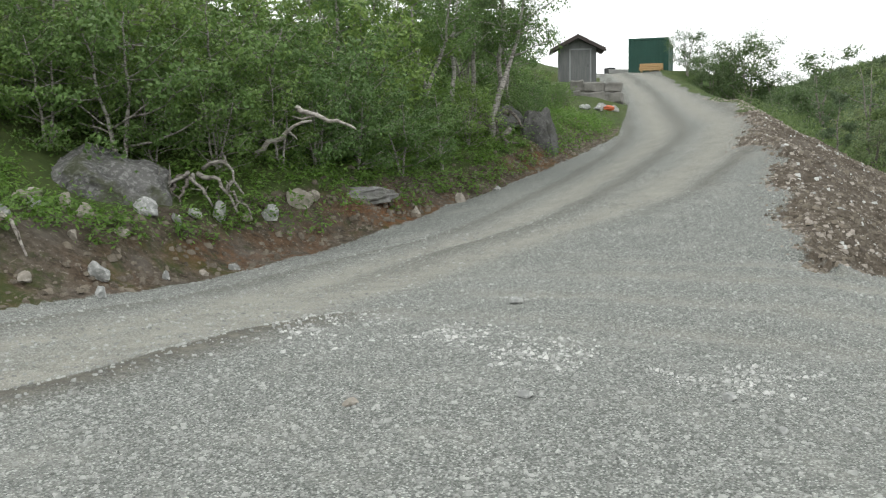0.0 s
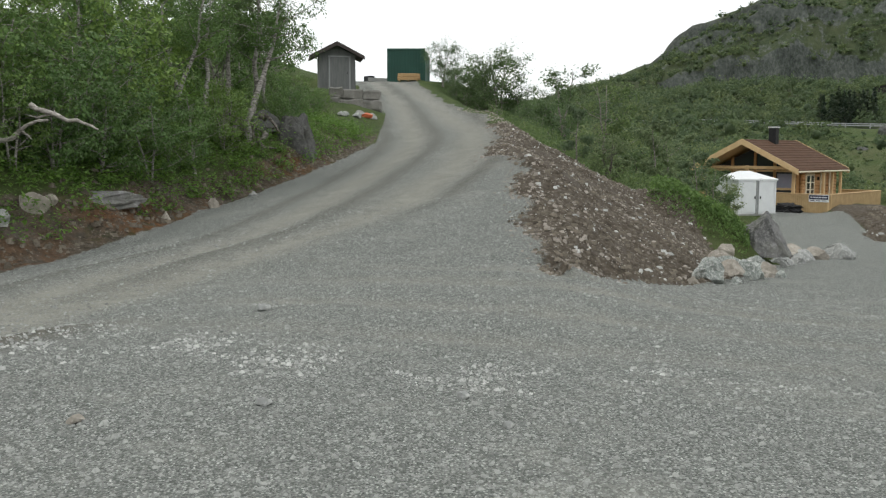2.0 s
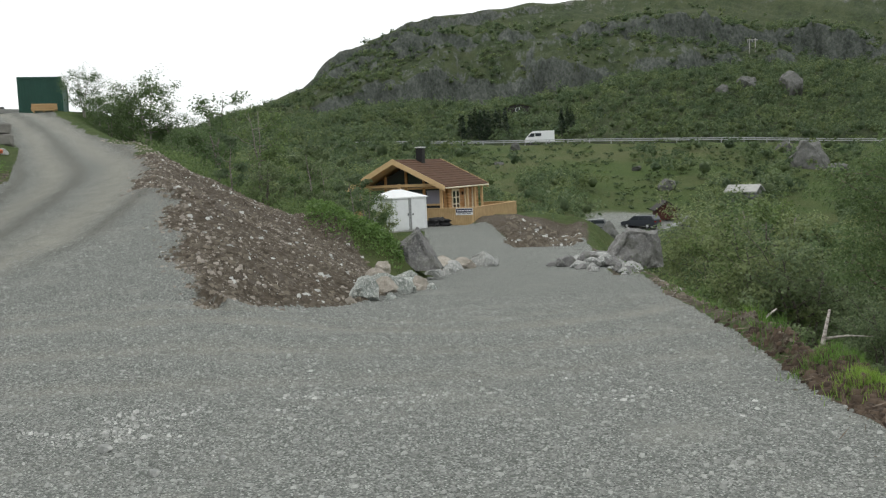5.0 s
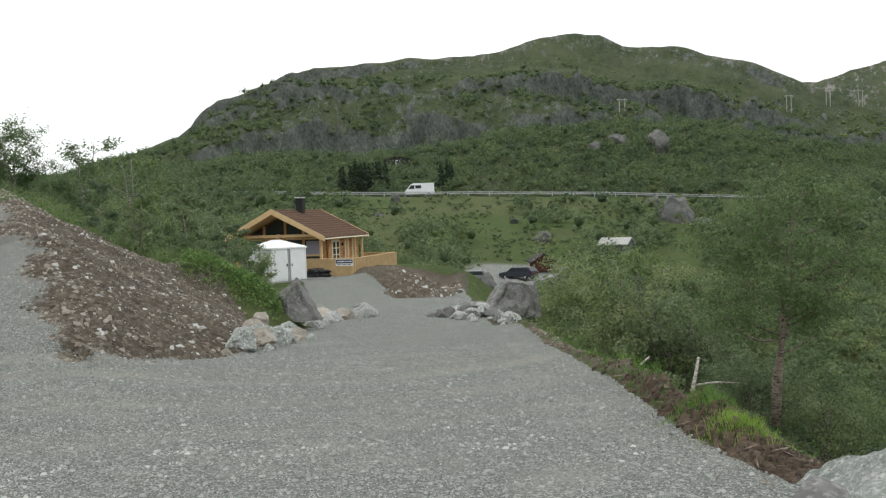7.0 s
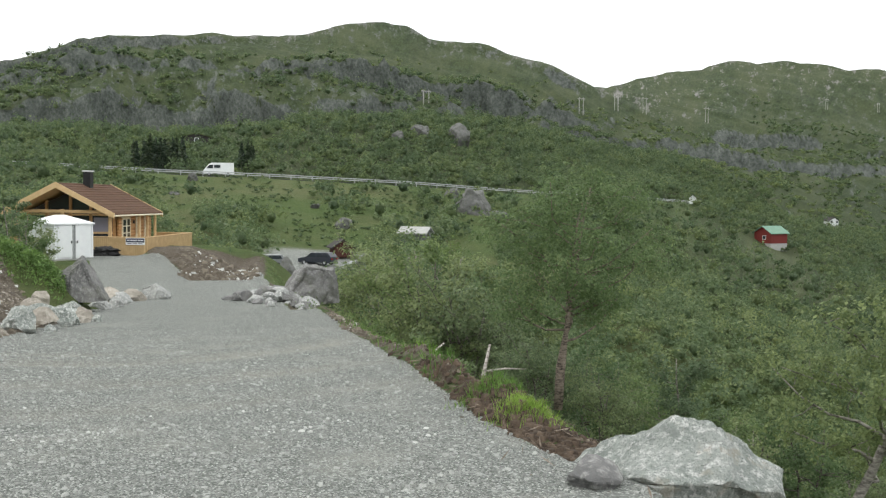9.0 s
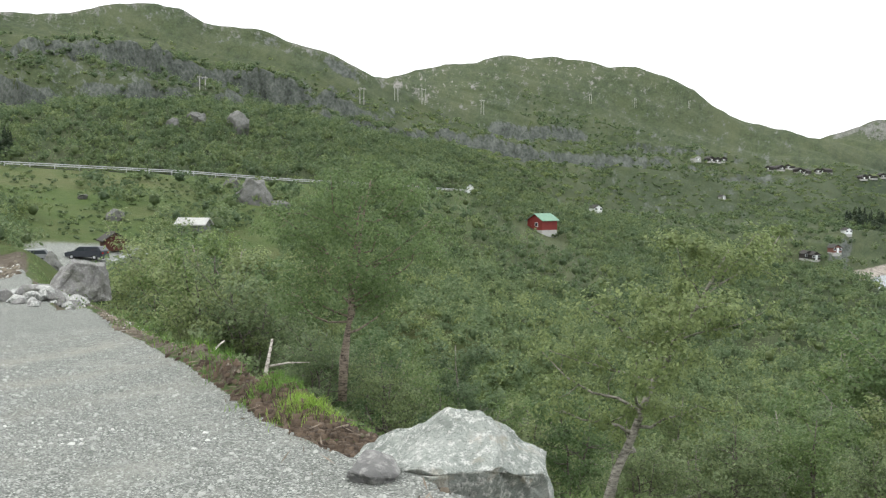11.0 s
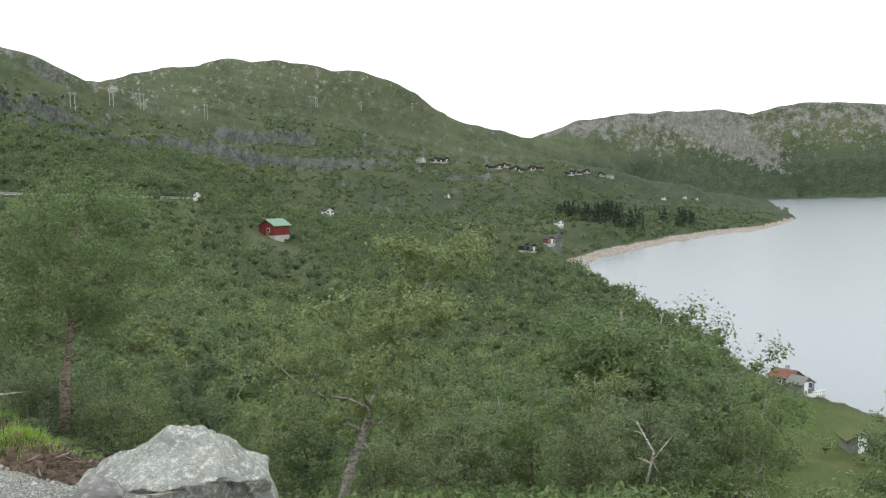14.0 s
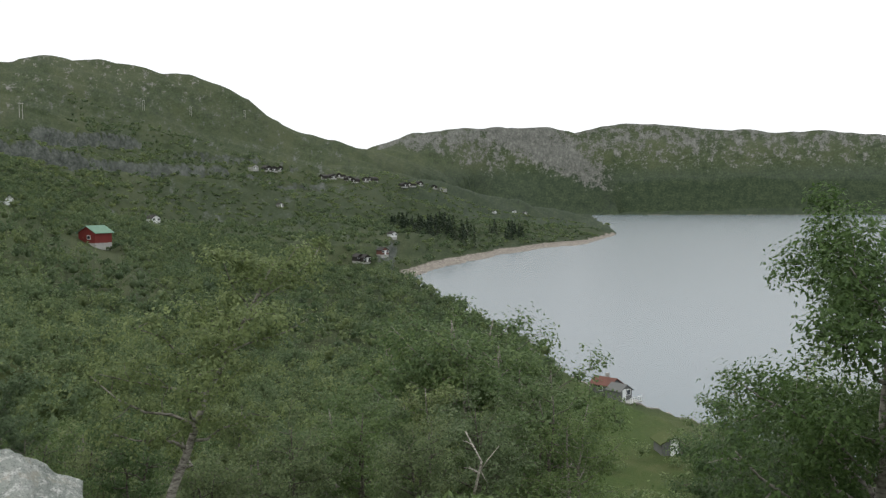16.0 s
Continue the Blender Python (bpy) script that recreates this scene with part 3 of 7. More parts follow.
def berm_mask(x, y):
    """Loose stuff thrown up beside the wheel tracks."""
    a0, b0, c0 = wheel_lines(y)
    w = 0.35 * fbm(x / 1.6, y / 1.6, 53, 3)
    up = step(y, 9, 13)
    a = 0.55 * np.exp(-(((x - (a0 + b0) / 2 + 0.15 + w) / 0.26) ** 2)) * up + 0.6 * np.exp(-(((x - b0 - 0.85 + w) / 0.2) ** 2)) * step(y, 12, 16)
    a = a + 0.55 * np.exp(-(((x - a0 + 0.95 + w) / 0.22) ** 2)) * step(y, 5, 8)
    ridge = np.exp(-(((x - c0 + 0.5 * w) / 0.26) ** 2)) * step(y, 3.2, 4.2) * (1 - step(y, 7.0, 8.4))
    return np.clip(a + ridge, 0, 1) * step(y, 0, 3)


def rubble_reach(b):
    """How far the bare rubble slope beside the track reaches before the bushes begin."""
    return curve(b, (13, 36), (15, 33), (18, 30.5), (21, 31), (24, 29.5), (26.5, 27.5), (28.5, 24.5), (30, 22), (33, 18))


def part(name, bm, material, parent=None, label=""):
    """Links a bmesh, or a tuple of vertices and faces, as one mesh object."""
    me = bpy.data.meshes.new(name)
    if isinstance(bm, tuple):
        me.from_pydata(bm[0], [], bm[1])
    else:
        bm.to_mesh(me)
        bm.free()
    for m in material if isinstance(material, (list, tuple)) else (material,):
        me.materials.append(m)
    ob = new(name, me)
    if parent:
        ob.parent = parent
    return tagged(ob, label)


def thing(name, at, label, category, group="", turn=0.0):
    e = new(name)
    e.matrix_world = pose(*at, 0, 0, turn)
    return tagged(e, label, category, group)


def smooth(ob):
    ob.data.polygons.foreach_set("use_smooth", [True] * len(ob.data.polygons))
    return ob


def z_at(x, y):
    return float(height(np.array([x]), np.array([y]))[0])


def polar(b, r):
    return r * math.sin(radians(b)), r * math.cos(radians(b))


# ---- the ground: one sheet out to the far fells ----
def build_ground():
    az = np.concatenate([np.arange(-34, 122, 0.34), np.arange(122, 326, 3.4)])
    rr = np.concatenate([np.geomspace(0.4, 3, 12)[:-1], np.geomspace(3, 46, 210)[:-1], np.geomspace(46, 275, 85)[:-1], np.arange(275, 480, 1.7), np.geomspace(480, 1080, 95)[:-1], np.geomspace(1080, 4850, 82)])
    na, nr = len(az), len(rr)
    B, Rr = np.meshgrid(az, rr)
    x, y = Rr * np.sin(np.radians(B)), Rr * np.cos(np.radians(B))
    z = height(x, y)
    verts = np.stack([x, y, z], -1).reshape(-1, 3)
    verts = np.vstack([verts, [[0, 0, float(z[0].mean())]]])
    i, j = np.meshgrid(np.arange(nr - 1), np.arange(na), indexing="ij")
    j2 = (j + 1) % na
    quads = np.stack([i * na + j, i * na + j2, (i + 1) * na + j2, (i + 1) * na + j], -1).reshape(-1, 4)[:, ::-1]
    gx, gy = verts[:, 0], verts[:, 1]
    b, r = bearing(gx, gy), np.hypot(gx, gy)
    gravel = gravel_mask(gx, gy)
    xl, _ = side_left(gy)
    xr, _ = side_right(gy)
    slope = np.zeros(len(gx))
    dz_r, dz_a = np.gradient(z, axis=0) / np.gradient(Rr, axis=0), np.gradient(z, axis=1) / (np.radians(0.34) * Rr)
    slope[:-1] = np.hypot(dz_r, np.where((B > -33) & (B < 121), dz_a, 0)).reshape(-1)
    rubble = ((gx > xr - 0.6) & (gy > 9.3)) * (1 - step(r, rubble_reach(b) - 0.4, rubble_reach(b) + 0.6)) * (b < 36)
    cut = (gx < xl + 0.3) * (1 - step(xl - gx, curve(gy, (9, 2.0), (13, 1.4), (17, 0.7), (24, 0.5)), curve(gy, (9, 3.2), (13, 2.2), (17, 1.3), (24, 1.3)))) * np.where(gy < 30, 1, 0.4)
    verge = np.clip(1.6 - 1.6 * np.abs(r - rim(b) - 1.0 - 0.04 * r) / (1.7 + 0.04 * r), 0, 1) * ((b > 38) & (b < 140) & (r < 45)) * np.clip(0.75 + 1.3 * fbm(gx / 0.7, gy / 0.7, 24, 4), 0.2, 1)
    edge_b = curve(r, (48, 37.2), (56, 34.6))
    heap = step(b, edge_b - 0.2, edge_b + 0.2) * (1 - step(b, 40.8, 42)) * step(r, 47.5, 48.5) * (1 - step(r, 60, 63))
    soil = np.clip(np.maximum.reduce([rubble, cut * 0.85, verge, heap]), 0, 1)
    rust = np.clip((gx < xl + 0.3) * (1 - step(xl - gx, 0.4, 1.2)) * step(gy, 8, 12) * np.clip(0.25 + 2.5 * fbm(gx / 1.5, gy / 1.5, 23, 3) + 0.6 * np.exp(-(((gy - 17) / 2.2) ** 2)), 0, 1), 0, 1)
    lines = far_lines(b)
    (rc, _), (rd, _), (re, _) = lines[2], lines[3], lines[4]
    band = step(r, rc - 14, rc + 2) * (1 - step(r, rd + 4, rd + 45)) * step(b, 22, 27) * (1 - 0.25 * step(b, 60, 70)) * (1 - step(b, 82, 100))
    top = step(r, rd, re) * (1 - step(r, re + 200, re + 500)) * step(b, 20, 26) * (1 - step(b, 62, 74))
    face = cliffs(b, r)[1]
    rock = np.maximum.reduce([0.37 * band, (0.60 + 0.16 * step(b, 58, 66)) * face, 0.42 * top, step(slope, 0.6, 1.2) * step(r, 230, 320) * (1 - step(r, 800, 1000))])
    rock = np.maximum(rock, 0.36 * step(r, 900, 1300) * step(verts[:, 2], 60, 200) * (1 - 0.3 * step(b, 74, 82)) * (1 - step(r, 2200, 2500)))
    rock = np.maximum(rock, 0.31 * step(r, 420, 600) * (1 - step(r, 2200, 2400)) * (1 - step(b, 85, 90)))
    el = np.degrees(np.arctan2(verts[:, 2] - EYE, np.maximum(r, 1))) + 0.8
    fell = step(r, 2420, 2700) * (0.05 + 0.34 * step(el, 1.8, 3.2) + 0.12 * step(el, 3.2, 4.6) + 0.06 * (1 - step(b, 94, 98)) + 0.55 * np.exp(-(((b - 97.7 - (4.26 - el) * 1.5) / 1.5) ** 2)) * step(el, 1.0, 1.7))
    worn = np.clip(np.maximum.reduce([step(r, re - 60, re) * (1 - step(b, 64, 72)) * step(r, 400, 430), step(r, 900, 1200) * step(el, 5.5, 8.5), 0.6 * step(r, 2450, 2700)]), 0, 1) * (1 - face)
    rock = np.clip(np.maximum(rock, fell), 0, 1)
    beach = step(lake_mask(b, r), -step(r, 200, 500) * 12 - 3, -step(r, 200, 500) * 6 - 1) * np.where(r < 2300, 1.0, 0.8)
    meadow = step(b, 26, 31) * (1 - step(b, 58, 72)) * (1 - step(r, round_road(b) - 8, round_road(b) + 3))
    meadow = np.maximum(meadow, step(b, 98, 101) * (1 - step(b, 106, 109)) * step(r, 25, 45) * (1 - step(r, 150, 175)))
    scrub = step(r, 60, 130) * (0.95 - 0.8 * meadow)
    mossy = np.clip(1 - rubble - heap, 0, 1)
    wood = step(r, 330, 700) * step(b, 64, 72) * (1 - step(el, 1.5, 3.5)) * 0.5
    wood = np.maximum(wood, step(b, 87, 91) * step(r, 900, 1100) * (1 - step(el, 1.2, 4.2)) * 0.95)
    masks = dict(gravel=gravel, track=track_mask(gx, gy), berm=berm_mask(gx, gy), soil=soil, rust=rust, mossy=mossy, rock=rock, worn=worn, wood=wood, beach=beach, scrub=np.clip(scrub, 0, 1))
    hard = gravel[quads].mean(1) > 0.5
    hard &= np.hypot(*verts[quads].mean(1)[:, :2].T) < 100
    fan = [(nr_, (nr_ + 1) % na, na * nr) for nr_ in range(na)]
    for name, faces, more, label in (
        ("ground", quads[~hard], [], "hilly ground of grass, scrub, brown earth and bare rock"),
        ("gravel_road", quads[hard], fan, "grey crushed-stone yard and track with packed wheel ruts"),
    ):
        used = np.unique(np.concatenate([faces.reshape(-1), np.array(more, int).reshape(-1)]))
        back_to = np.full(len(verts), -1)
        back_to[used] = np.arange(len(used))
        me = bpy.data.meshes.new(name)
        me.from_pydata(verts[used].tolist(), [], back_to[faces].tolist() + [[int(back_to[k]) for k in f] for f in more])
        me.materials.append(GROUND)
        for key, values in masks.items():
            me.attributes.new(key, "FLOAT", "POINT").data.foreach_set("value", values[used].astype(np.float32))
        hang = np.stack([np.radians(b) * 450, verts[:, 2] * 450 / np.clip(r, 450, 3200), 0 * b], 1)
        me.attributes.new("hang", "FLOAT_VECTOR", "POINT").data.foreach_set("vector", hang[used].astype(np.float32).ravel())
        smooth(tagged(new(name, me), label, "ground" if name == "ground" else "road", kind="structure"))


def round_road(b):
    return round_curve(b, (-30, 200), (18, 225), (29, 195), (38, 180), (50, 186), (60, 215), (67, 262), (72, 400), (78, 600), (88, 760), (97, 1150), (120, 1150))


build_ground()

# ---- the lake ----
def build_lake():
    k = Nodes("lake_water", 0.24, 0, 0.8)
    k.colour((0.085, 0.12, 0.145))
    w = k.noise(0.25, 4, 0.6, stretch=(1, 1, 1))
    k.bump(k.math("ADD", w, k.noise(0.03, 3)), 0.04, 0.2)
    bb = np.arange(80, 175, 1.0)
    verts = [(*polar(b, r), LAKE) for b in bb for r in (100, 400, 1200, 2600)]
    faces = [(i * 4 + j, i * 4 + j + 1, i * 4 + j + 5, i * 4 + j + 4) for i in range(len(bb) - 1) for j in range(3)]
    faces = [f[::-1] for f in faces]
    tagged(part("water", (verts, faces), k.mat), "calm grey lake with faint ripples", "lake", kind="structure")


build_lake()
import itertools

# ---- shapes ----
def box_mesh(sx, sy, sz, x=0, y=0, z=0, bevel=0.0, bm=None, turn=None):
    """A box on its base centre, with softened edges."""
    made = bmesh.new()
    bmesh.ops.create_cube(made, size=1)
    m = Matrix.Translation((x, y, z + sz / 2)) @ (turn or Matrix()) @ Matrix.Diagonal((sx, sy, sz, 1))
    bmesh.ops.transform(made, matrix=m, verts=made.verts)
    if bevel:
        bmesh.ops.bevel(made, geom=made.edges[:], offset=bevel, segments=1, affect="EDGES")
    if bm is None:
        return made
    tmp = bpy.data.meshes.new("tmp")
    made.to_mesh(tmp)
    made.free()
    bm.from_mesh(tmp)
    bpy.data.meshes.remove(tmp)
    return bm


def prism(points, depth, axis="y", at=0.0):
    """A flat outline in x, z pushed along y (or in y, z along x)."""
    bm = bmesh.new()
    def v(a, c, d):
        return (a, d, c) if axis == "y" else (d, a, c)
    front = [bm.verts.new(v(a, c, at)) for a, c in points]
    back = [bm.verts.new(v(a, c, at + depth)) for a, c in points]
    bm.faces.new(front)
    bm.faces.new(back[::-1])
    for i in range(len(points)):
        j = (i + 1) % len(points)
        bm.faces.new((front[j], front[i], back[i], back[j]))
    bmesh.ops.recalc_face_normals(bm, faces=bm.faces)
    return bm


def tube(path, radii, sides=6):
    """Vertices and faces of a tapered tube along a path."""
    path = np.array(path, float)
    ahead = np.gradient(path, axis=0)
    ahead /= np.linalg.norm(ahead, axis=1)[:, None] + 1e-9
    side = np.cross(ahead, (0.31, 0.17, 0.05))
    side /= np.linalg.norm(side, axis=1)[:, None] + 1e-9
    over = np.cross(ahead, side)
    a = np.linspace(0, 2 * np.pi, sides, endpoint=False)
    ring = np.cos(a)[None, :, None] * side[:, None] + np.sin(a)[None, :, None] * over[:, None]
    v = (path[:, None] + ring * np.array(radii)[:, None, None]).reshape(-1, 3)
    f = []
    for i in range(len(path) - 1):
        for k in range(sides):
            j = (k + 1) % sides
            f.append((i * sides + k, i * sides + j, (i + 1) * sides + j, (i + 1) * sides + k))
    f.append(tuple(range(sides))[::-1])
    f.append(tuple((len(path) - 1) * sides + k for k in range(sides)))
    return v, f


def join(meshes):
    vs, fs, n = [], [], 0
    for v, f in meshes:
        vs.append(v)
        fs += [tuple(i + n for i in q) for q in f]
        n += len(v)
    return np.concatenate(vs).tolist(), fs


def leaves_at(centres, rng, length, width=0.5, flat=0.5, out=None, loose=0.5):
    """Lozenge leaves round the given centres, turned at random or facing loosely outward."""
    n = len(centres)
    a = rng.normal(size=(n, 3))
    if out is None:
        a[:, 2] *= flat
        face = rng.normal(size=(n, 3)) * 0.8 + (0, 0, 1.2)
    else:
        face = out / (np.linalg.norm(out, axis=1)[:, None] + 1e-9) + rng.normal(size=(n, 3)) * loose + (0, 0, 0.55)
        a = np.cross(face, a)
    a /= np.linalg.norm(a, axis=1)[:, None]
    b = np.cross(face, a)
    b /= np.linalg.norm(b, axis=1)[:, None]
    size = length * rng.uniform(0.6, 1.25, size=(n, 1))
    v = np.stack([centres - a * size * 0.5, centres + b * size * width * 0.5, centres + a * size * 0.5, centres - b * size * width * 0.5], 1).reshape(-1, 3)
    return v, np.arange(n * 4).reshape(-1, 4)


def sheet_mesh(name, v, quads, material):
    """A mesh of many loose quads, quickly."""
    me = bpy.data.meshes.new(name)
    me.vertices.add(len(v))
    me.vertices.foreach_set("co", np.asarray(v, np.float32).ravel())
    me.loops.add(len(quads) * 4)
    me.loops.foreach_set("vertex_index", np.asarray(quads, np.int32).ravel())
    me.polygons.add(len(quads))
    me.polygons.foreach_set("loop_start", np.arange(0, len(quads) * 4, 4, dtype=np.int32))
    me.polygons.foreach_set("loop_total", np.full(len(quads), 4, np.int32))
    me.polygons.foreach_set("use_smooth", np.ones(len(quads), bool))
    me.update(calc_edges=True)
    me.materials.append(material)
    return me


def puffs(centres, radii, rng):
    """Lumpy closed clumps of foliage, to stand inside the leaves."""
    corner = [(i, j, k) for i in (-1, 1) for j in (-1, 1) for k in (-1, 1)]
    pole = [(i, 0, 0) for i in (-1, 1)] + [(0, i, 0) for i in (-1, 1)] + [(0, 0, i) for i in (-1, 1)]
    q = []
    for m, n in itertools.combinations(range(8), 2):
        same = [c for c in range(3) if corner[m][c] == corner[n][c]]
        if len(same) == 2:
            f1, f2 = (8 + 2 * c + (corner[m][c] + 1) // 2 for c in same)
            p = [np.array(v, float) for v in (corner[m], pole[f1 - 8], corner[n])]
            turned = np.dot(np.cross(p[1] - p[0], p[2] - p[0]), p[0] + p[2]) < 0
            q.append((m, f2, n, f1) if turned else (m, f1, n, f2))
    q = np.array(q)
    v = np.array([np.array(c) / 3**0.5 for c in corner] + [np.array(c, float) for c in pole])
    turn = np.linalg.qr(rng.normal(size=(len(centres), 3, 3)))[0]
    shape = v[None] * rng.uniform(0.8, 1.15, (len(centres), len(v), 1))
    world_v = np.einsum("nij,nkj->nki", turn, shape) * radii[:, None] + centres[:, None]
    quads = q[None] + (np.arange(len(centres)) * len(v))[:, None, None]
    return world_v.reshape(-1, 3), quads.reshape(-1, 4), len(v)


def tree(name, seed, h, spread, n_leaf, leaf, label, bark=None, leafy=None, lean=(0.0, 0.0), stems=1, low=0.25, thick=0.02, clump=0.17, limbs=11, group="", width=0.55, category="tree", twigs=3, core=0.0):
    """A tree at the origin: trunk with limbs, and a crown of single leaves in uneven clumps."""
    rng = np.random.default_rng(seed)
    tubes, tips = [], []
    for s in range(stems):
        away = rng.uniform(0, 6.28)
        out = (0.0 if stems == 1 else 0.28 * spread)
        top = np.array([lean[0] + out * math.cos(away), lean[1] + out * math.sin(away), h * rng.uniform(0.8, 0.95)])
        k = 9
        s01 = np.linspace(0, 1, k)
        path = s01[:, None] ** np.array([[1.2, 1.2, 1.0]]) * top
        path[1:, :2] += np.cumsum(rng.normal(0, 0.022 * h, (k - 1, 2)), 0) * 0.6
        path[0, 2] = -0.3
        rad = thick * h * (1 - 0.88 * s01) + 0.004
        rad[0] *= 1.35
        tubes.append(tube(path, rad, 7))
        for i in range(limbs):
            f = low + (0.97 - low) * (i + rng.uniform(0, 0.9)) / limbs
            base = np.array([np.interp(f, s01, path[:, c]) for c in range(3)])
            turn = i * 2.4 + rng.uniform(-0.7, 0.7)
            reach = spread * (0.55 + 0.55 * math.sin(math.pi * min(1, (f - low) / (1 - low) * 0.8 + 0.18))) * rng.uniform(0.55, 1.1)
            rise = rng.uniform(0.15, 0.75) * reach
            u = np.linspace(0, 1, 5)
            limb = base + np.stack([np.cos(turn) * reach * u, np.sin(turn) * reach * u, rise * u**1.3], 1)
            limb[1:] += np.cumsum(rng.normal(0, 0.05 * reach, (4, 3)), 0)
            r0 = max(0.008, np.interp(f, s01, rad) * 0.5)
            tubes.append(tube(limb, r0 * (1 - 0.85 * u) + 0.003, 4))
            for m in range(twigs):
                g = rng.uniform(0.3, 1.0)
                start = np.array([np.interp(g, u, limb[:, c]) for c in range(3)])
                d = rng.normal(size=3) * (1, 1, 0.7) + (np.cos(turn) * 0.6, np.sin(turn) * 0.6, 0.35)
                end = start + d / np.linalg.norm(d) * spread * rng.uniform(0.2, 0.42)
                mid = (start + end) / 2 + rng.normal(0, 0.03 * spread, 3)
                tubes.append(tube([start, mid, end], [r0 * 0.35 + 0.002, r0 * 0.22 + 0.002, 0.002], 3))
                tips += [mid, end]
            tips += [limb[2], limb[3], limb[4]]
    tips = np.array(tips)
    weight = rng.uniform(0.2, 1.0, len(tips))
    pick = rng.choice(len(tips), n_leaf, p=weight / weight.sum())
    spread_at = rng.uniform(0.5, 1.25, len(tips))[pick]
    puff = rng.normal(size=(n_leaf, 3))
    puff *= (rng.uniform(0.1, 1.0, n_leaf) ** 0.45 / np.linalg.norm(puff, axis=1))[:, None]
    centres = tips[pick] + puff * (1.9 * clump * spread * spread_at)[:, None] * (1, 1, 0.7)
    out = puff + 0.5 * (tips[pick] - tips.mean(0)) / spread
    keep = centres[:, 2] > 0.12 * h * low
    centres, out = centres[keep], out[keep]
    root = thing(name, (0, 0, 0), label, category, group)
    smooth(part("trunk", join(tubes), bark or BIRCH_BARK, root))
    v, q = leaves_at(centres, rng, leaf, width, out=out)
    if core:
        size = 1.9 * clump * spread * core * rng.uniform(0.6, 1.1, len(tips))
        some = tips[:, 2] > 0.2 * h
        cv, cq, _ = puffs(tips[some], size[some][:, None] * (1, 1, 0.75), rng)
        v, q = np.vstack([v, cv]), np.vstack([q, cq + len(v)])
    new("crown", sheet_mesh("crown", v, q, leafy or BIRCH_LEAF)).parent = root
    return root


def plant(model, x, y, size=1.0, turn=0.0, sink=0.1, tilt=0.0):
    model_at = pose(x, y, z_at(x, y) - sink, tilt, 0, turn)
    ob = copy_thing(model, model_at)
    ob.scale = (size, size, size)
    return ob


def plant_to(model, tall, b, r, top, turn):
    """Sets a tree so that its crown reaches the given level."""
    x, y = polar(b, r)
    return plant(model, x, y, max(0.4, (top - z_at(x, y) + 0.2) / tall), turn, sink=0.2)


def discard(root):
    for o in [*root.children_recursive, root]:
        bpy.data.objects.remove(o)


def boulder_mesh(seed, sx, sy, sz, cuts=9, detail=3, rough=0.10, flat=0.35, faces=()):
    """A broken rock: a ball cut by random planes, with uneven faces; its foot is at z = 0."""
    rng = np.random.default_rng(seed)
    bm = bmesh.new()
    bmesh.ops.create_icosphere(bm, subdivisions=detail, radius=1)
    planes = [(Vector(rng.normal(size=3)).normalized(), rng.uniform(0.5, 0.8)) for _ in range(cuts)]
    planes = [(Vector(n).normalized(), d) for n, d in faces] or planes
    for v in bm.verts:
        p = v.co.copy()
        for n, d in planes:
            k = p.dot(n)
            if k > d:
                p -= n * (k - d) * 0.97
        p += v.co * (noise.fractal(v.co * 2.1 + Vector((seed * 3.1, 0, 0)), 1.0, 2.0, 4) * rough)
        v.co = Vector((p.x * sx, p.y * sy, (max(p.z, -flat) + flat) * sz))
    return bm


def boulder(x, y, size, seed, label, material, sink=0.12, turn=0.0, name="boulder", group="", detail=3, rough=0.10, z=None, cuts=9, faces=()):
    sx, sy, sz = size
    ob = part(name, boulder_mesh(seed, sx, sy, sz, detail=detail, rough=rough, cuts=cuts, faces=faces), material)
    ob.matrix_world = pose(x, y, (z_at(x, y) if z is None else z) - sink * sz, 0, 0, turn)
    return tagged(ob, label, "boulder", group)

# ---- rocks ----
DARK_ROCK = rock_material("dark_slab_rock", (0.045, 0.046, 0.045), (0.14, 0.138, 0.132), (0.22, 0.215, 0.2), 0.4, 0.2)
LICHEN_ROCK = rock_material("lichen_rock", (0.055, 0.055, 0.052), (0.15, 0.147, 0.14), (0.40, 0.40, 0.385), 0.55, 0.6)


def chalky_rock():
    """Freshly blasted stone: grey-green, with white scuffs and tan edges."""
    k = Nodes("fresh_blasted_rock", 0.85, 0, 0.25)
    a, b, c = k.noise(4, 6, 0.7, at=k.obj), k.noise(22, 8, 0.82, at=k.obj), k.noise(90, 5, 0.75, at=k.obj)
    base = k.ramp(a, (0.34, (0.23, 0.258, 0.235)), (0.52, (0.37, 0.398, 0.368)), (0.68, (0.48, 0.50, 0.47)))
    base = k.mix(k.ramp(b, (0.51, 0.0), (0.58, 0.85)), base, (0.76, 0.765, 0.735))
    base = k.mix(k.ramp(c, (0.38, 0.85), (0.46, 0.0)), base, (0.12, 0.135, 0.125))
    base = k.mix(k.ramp(k.noise(4.5, 5, 0.7, at=k.obj), (0.56, 0.0), (0.66, 0.55)), base, (0.43, 0.38, 0.29))
    k.colour(base)
    k.bump(k.math("ADD", b, k.math("MULTIPLY", c, 0.6)), 0.9, 0.03)
    return k.mat


CHALK_ROCK = chalky_rock()
FAR_ROCK = rock_material("weathered_meadow_rock", (0.060, 0.062, 0.060), (0.165, 0.165, 0.158), (0.21, 0.21, 0.2), 0.5, 0.25)


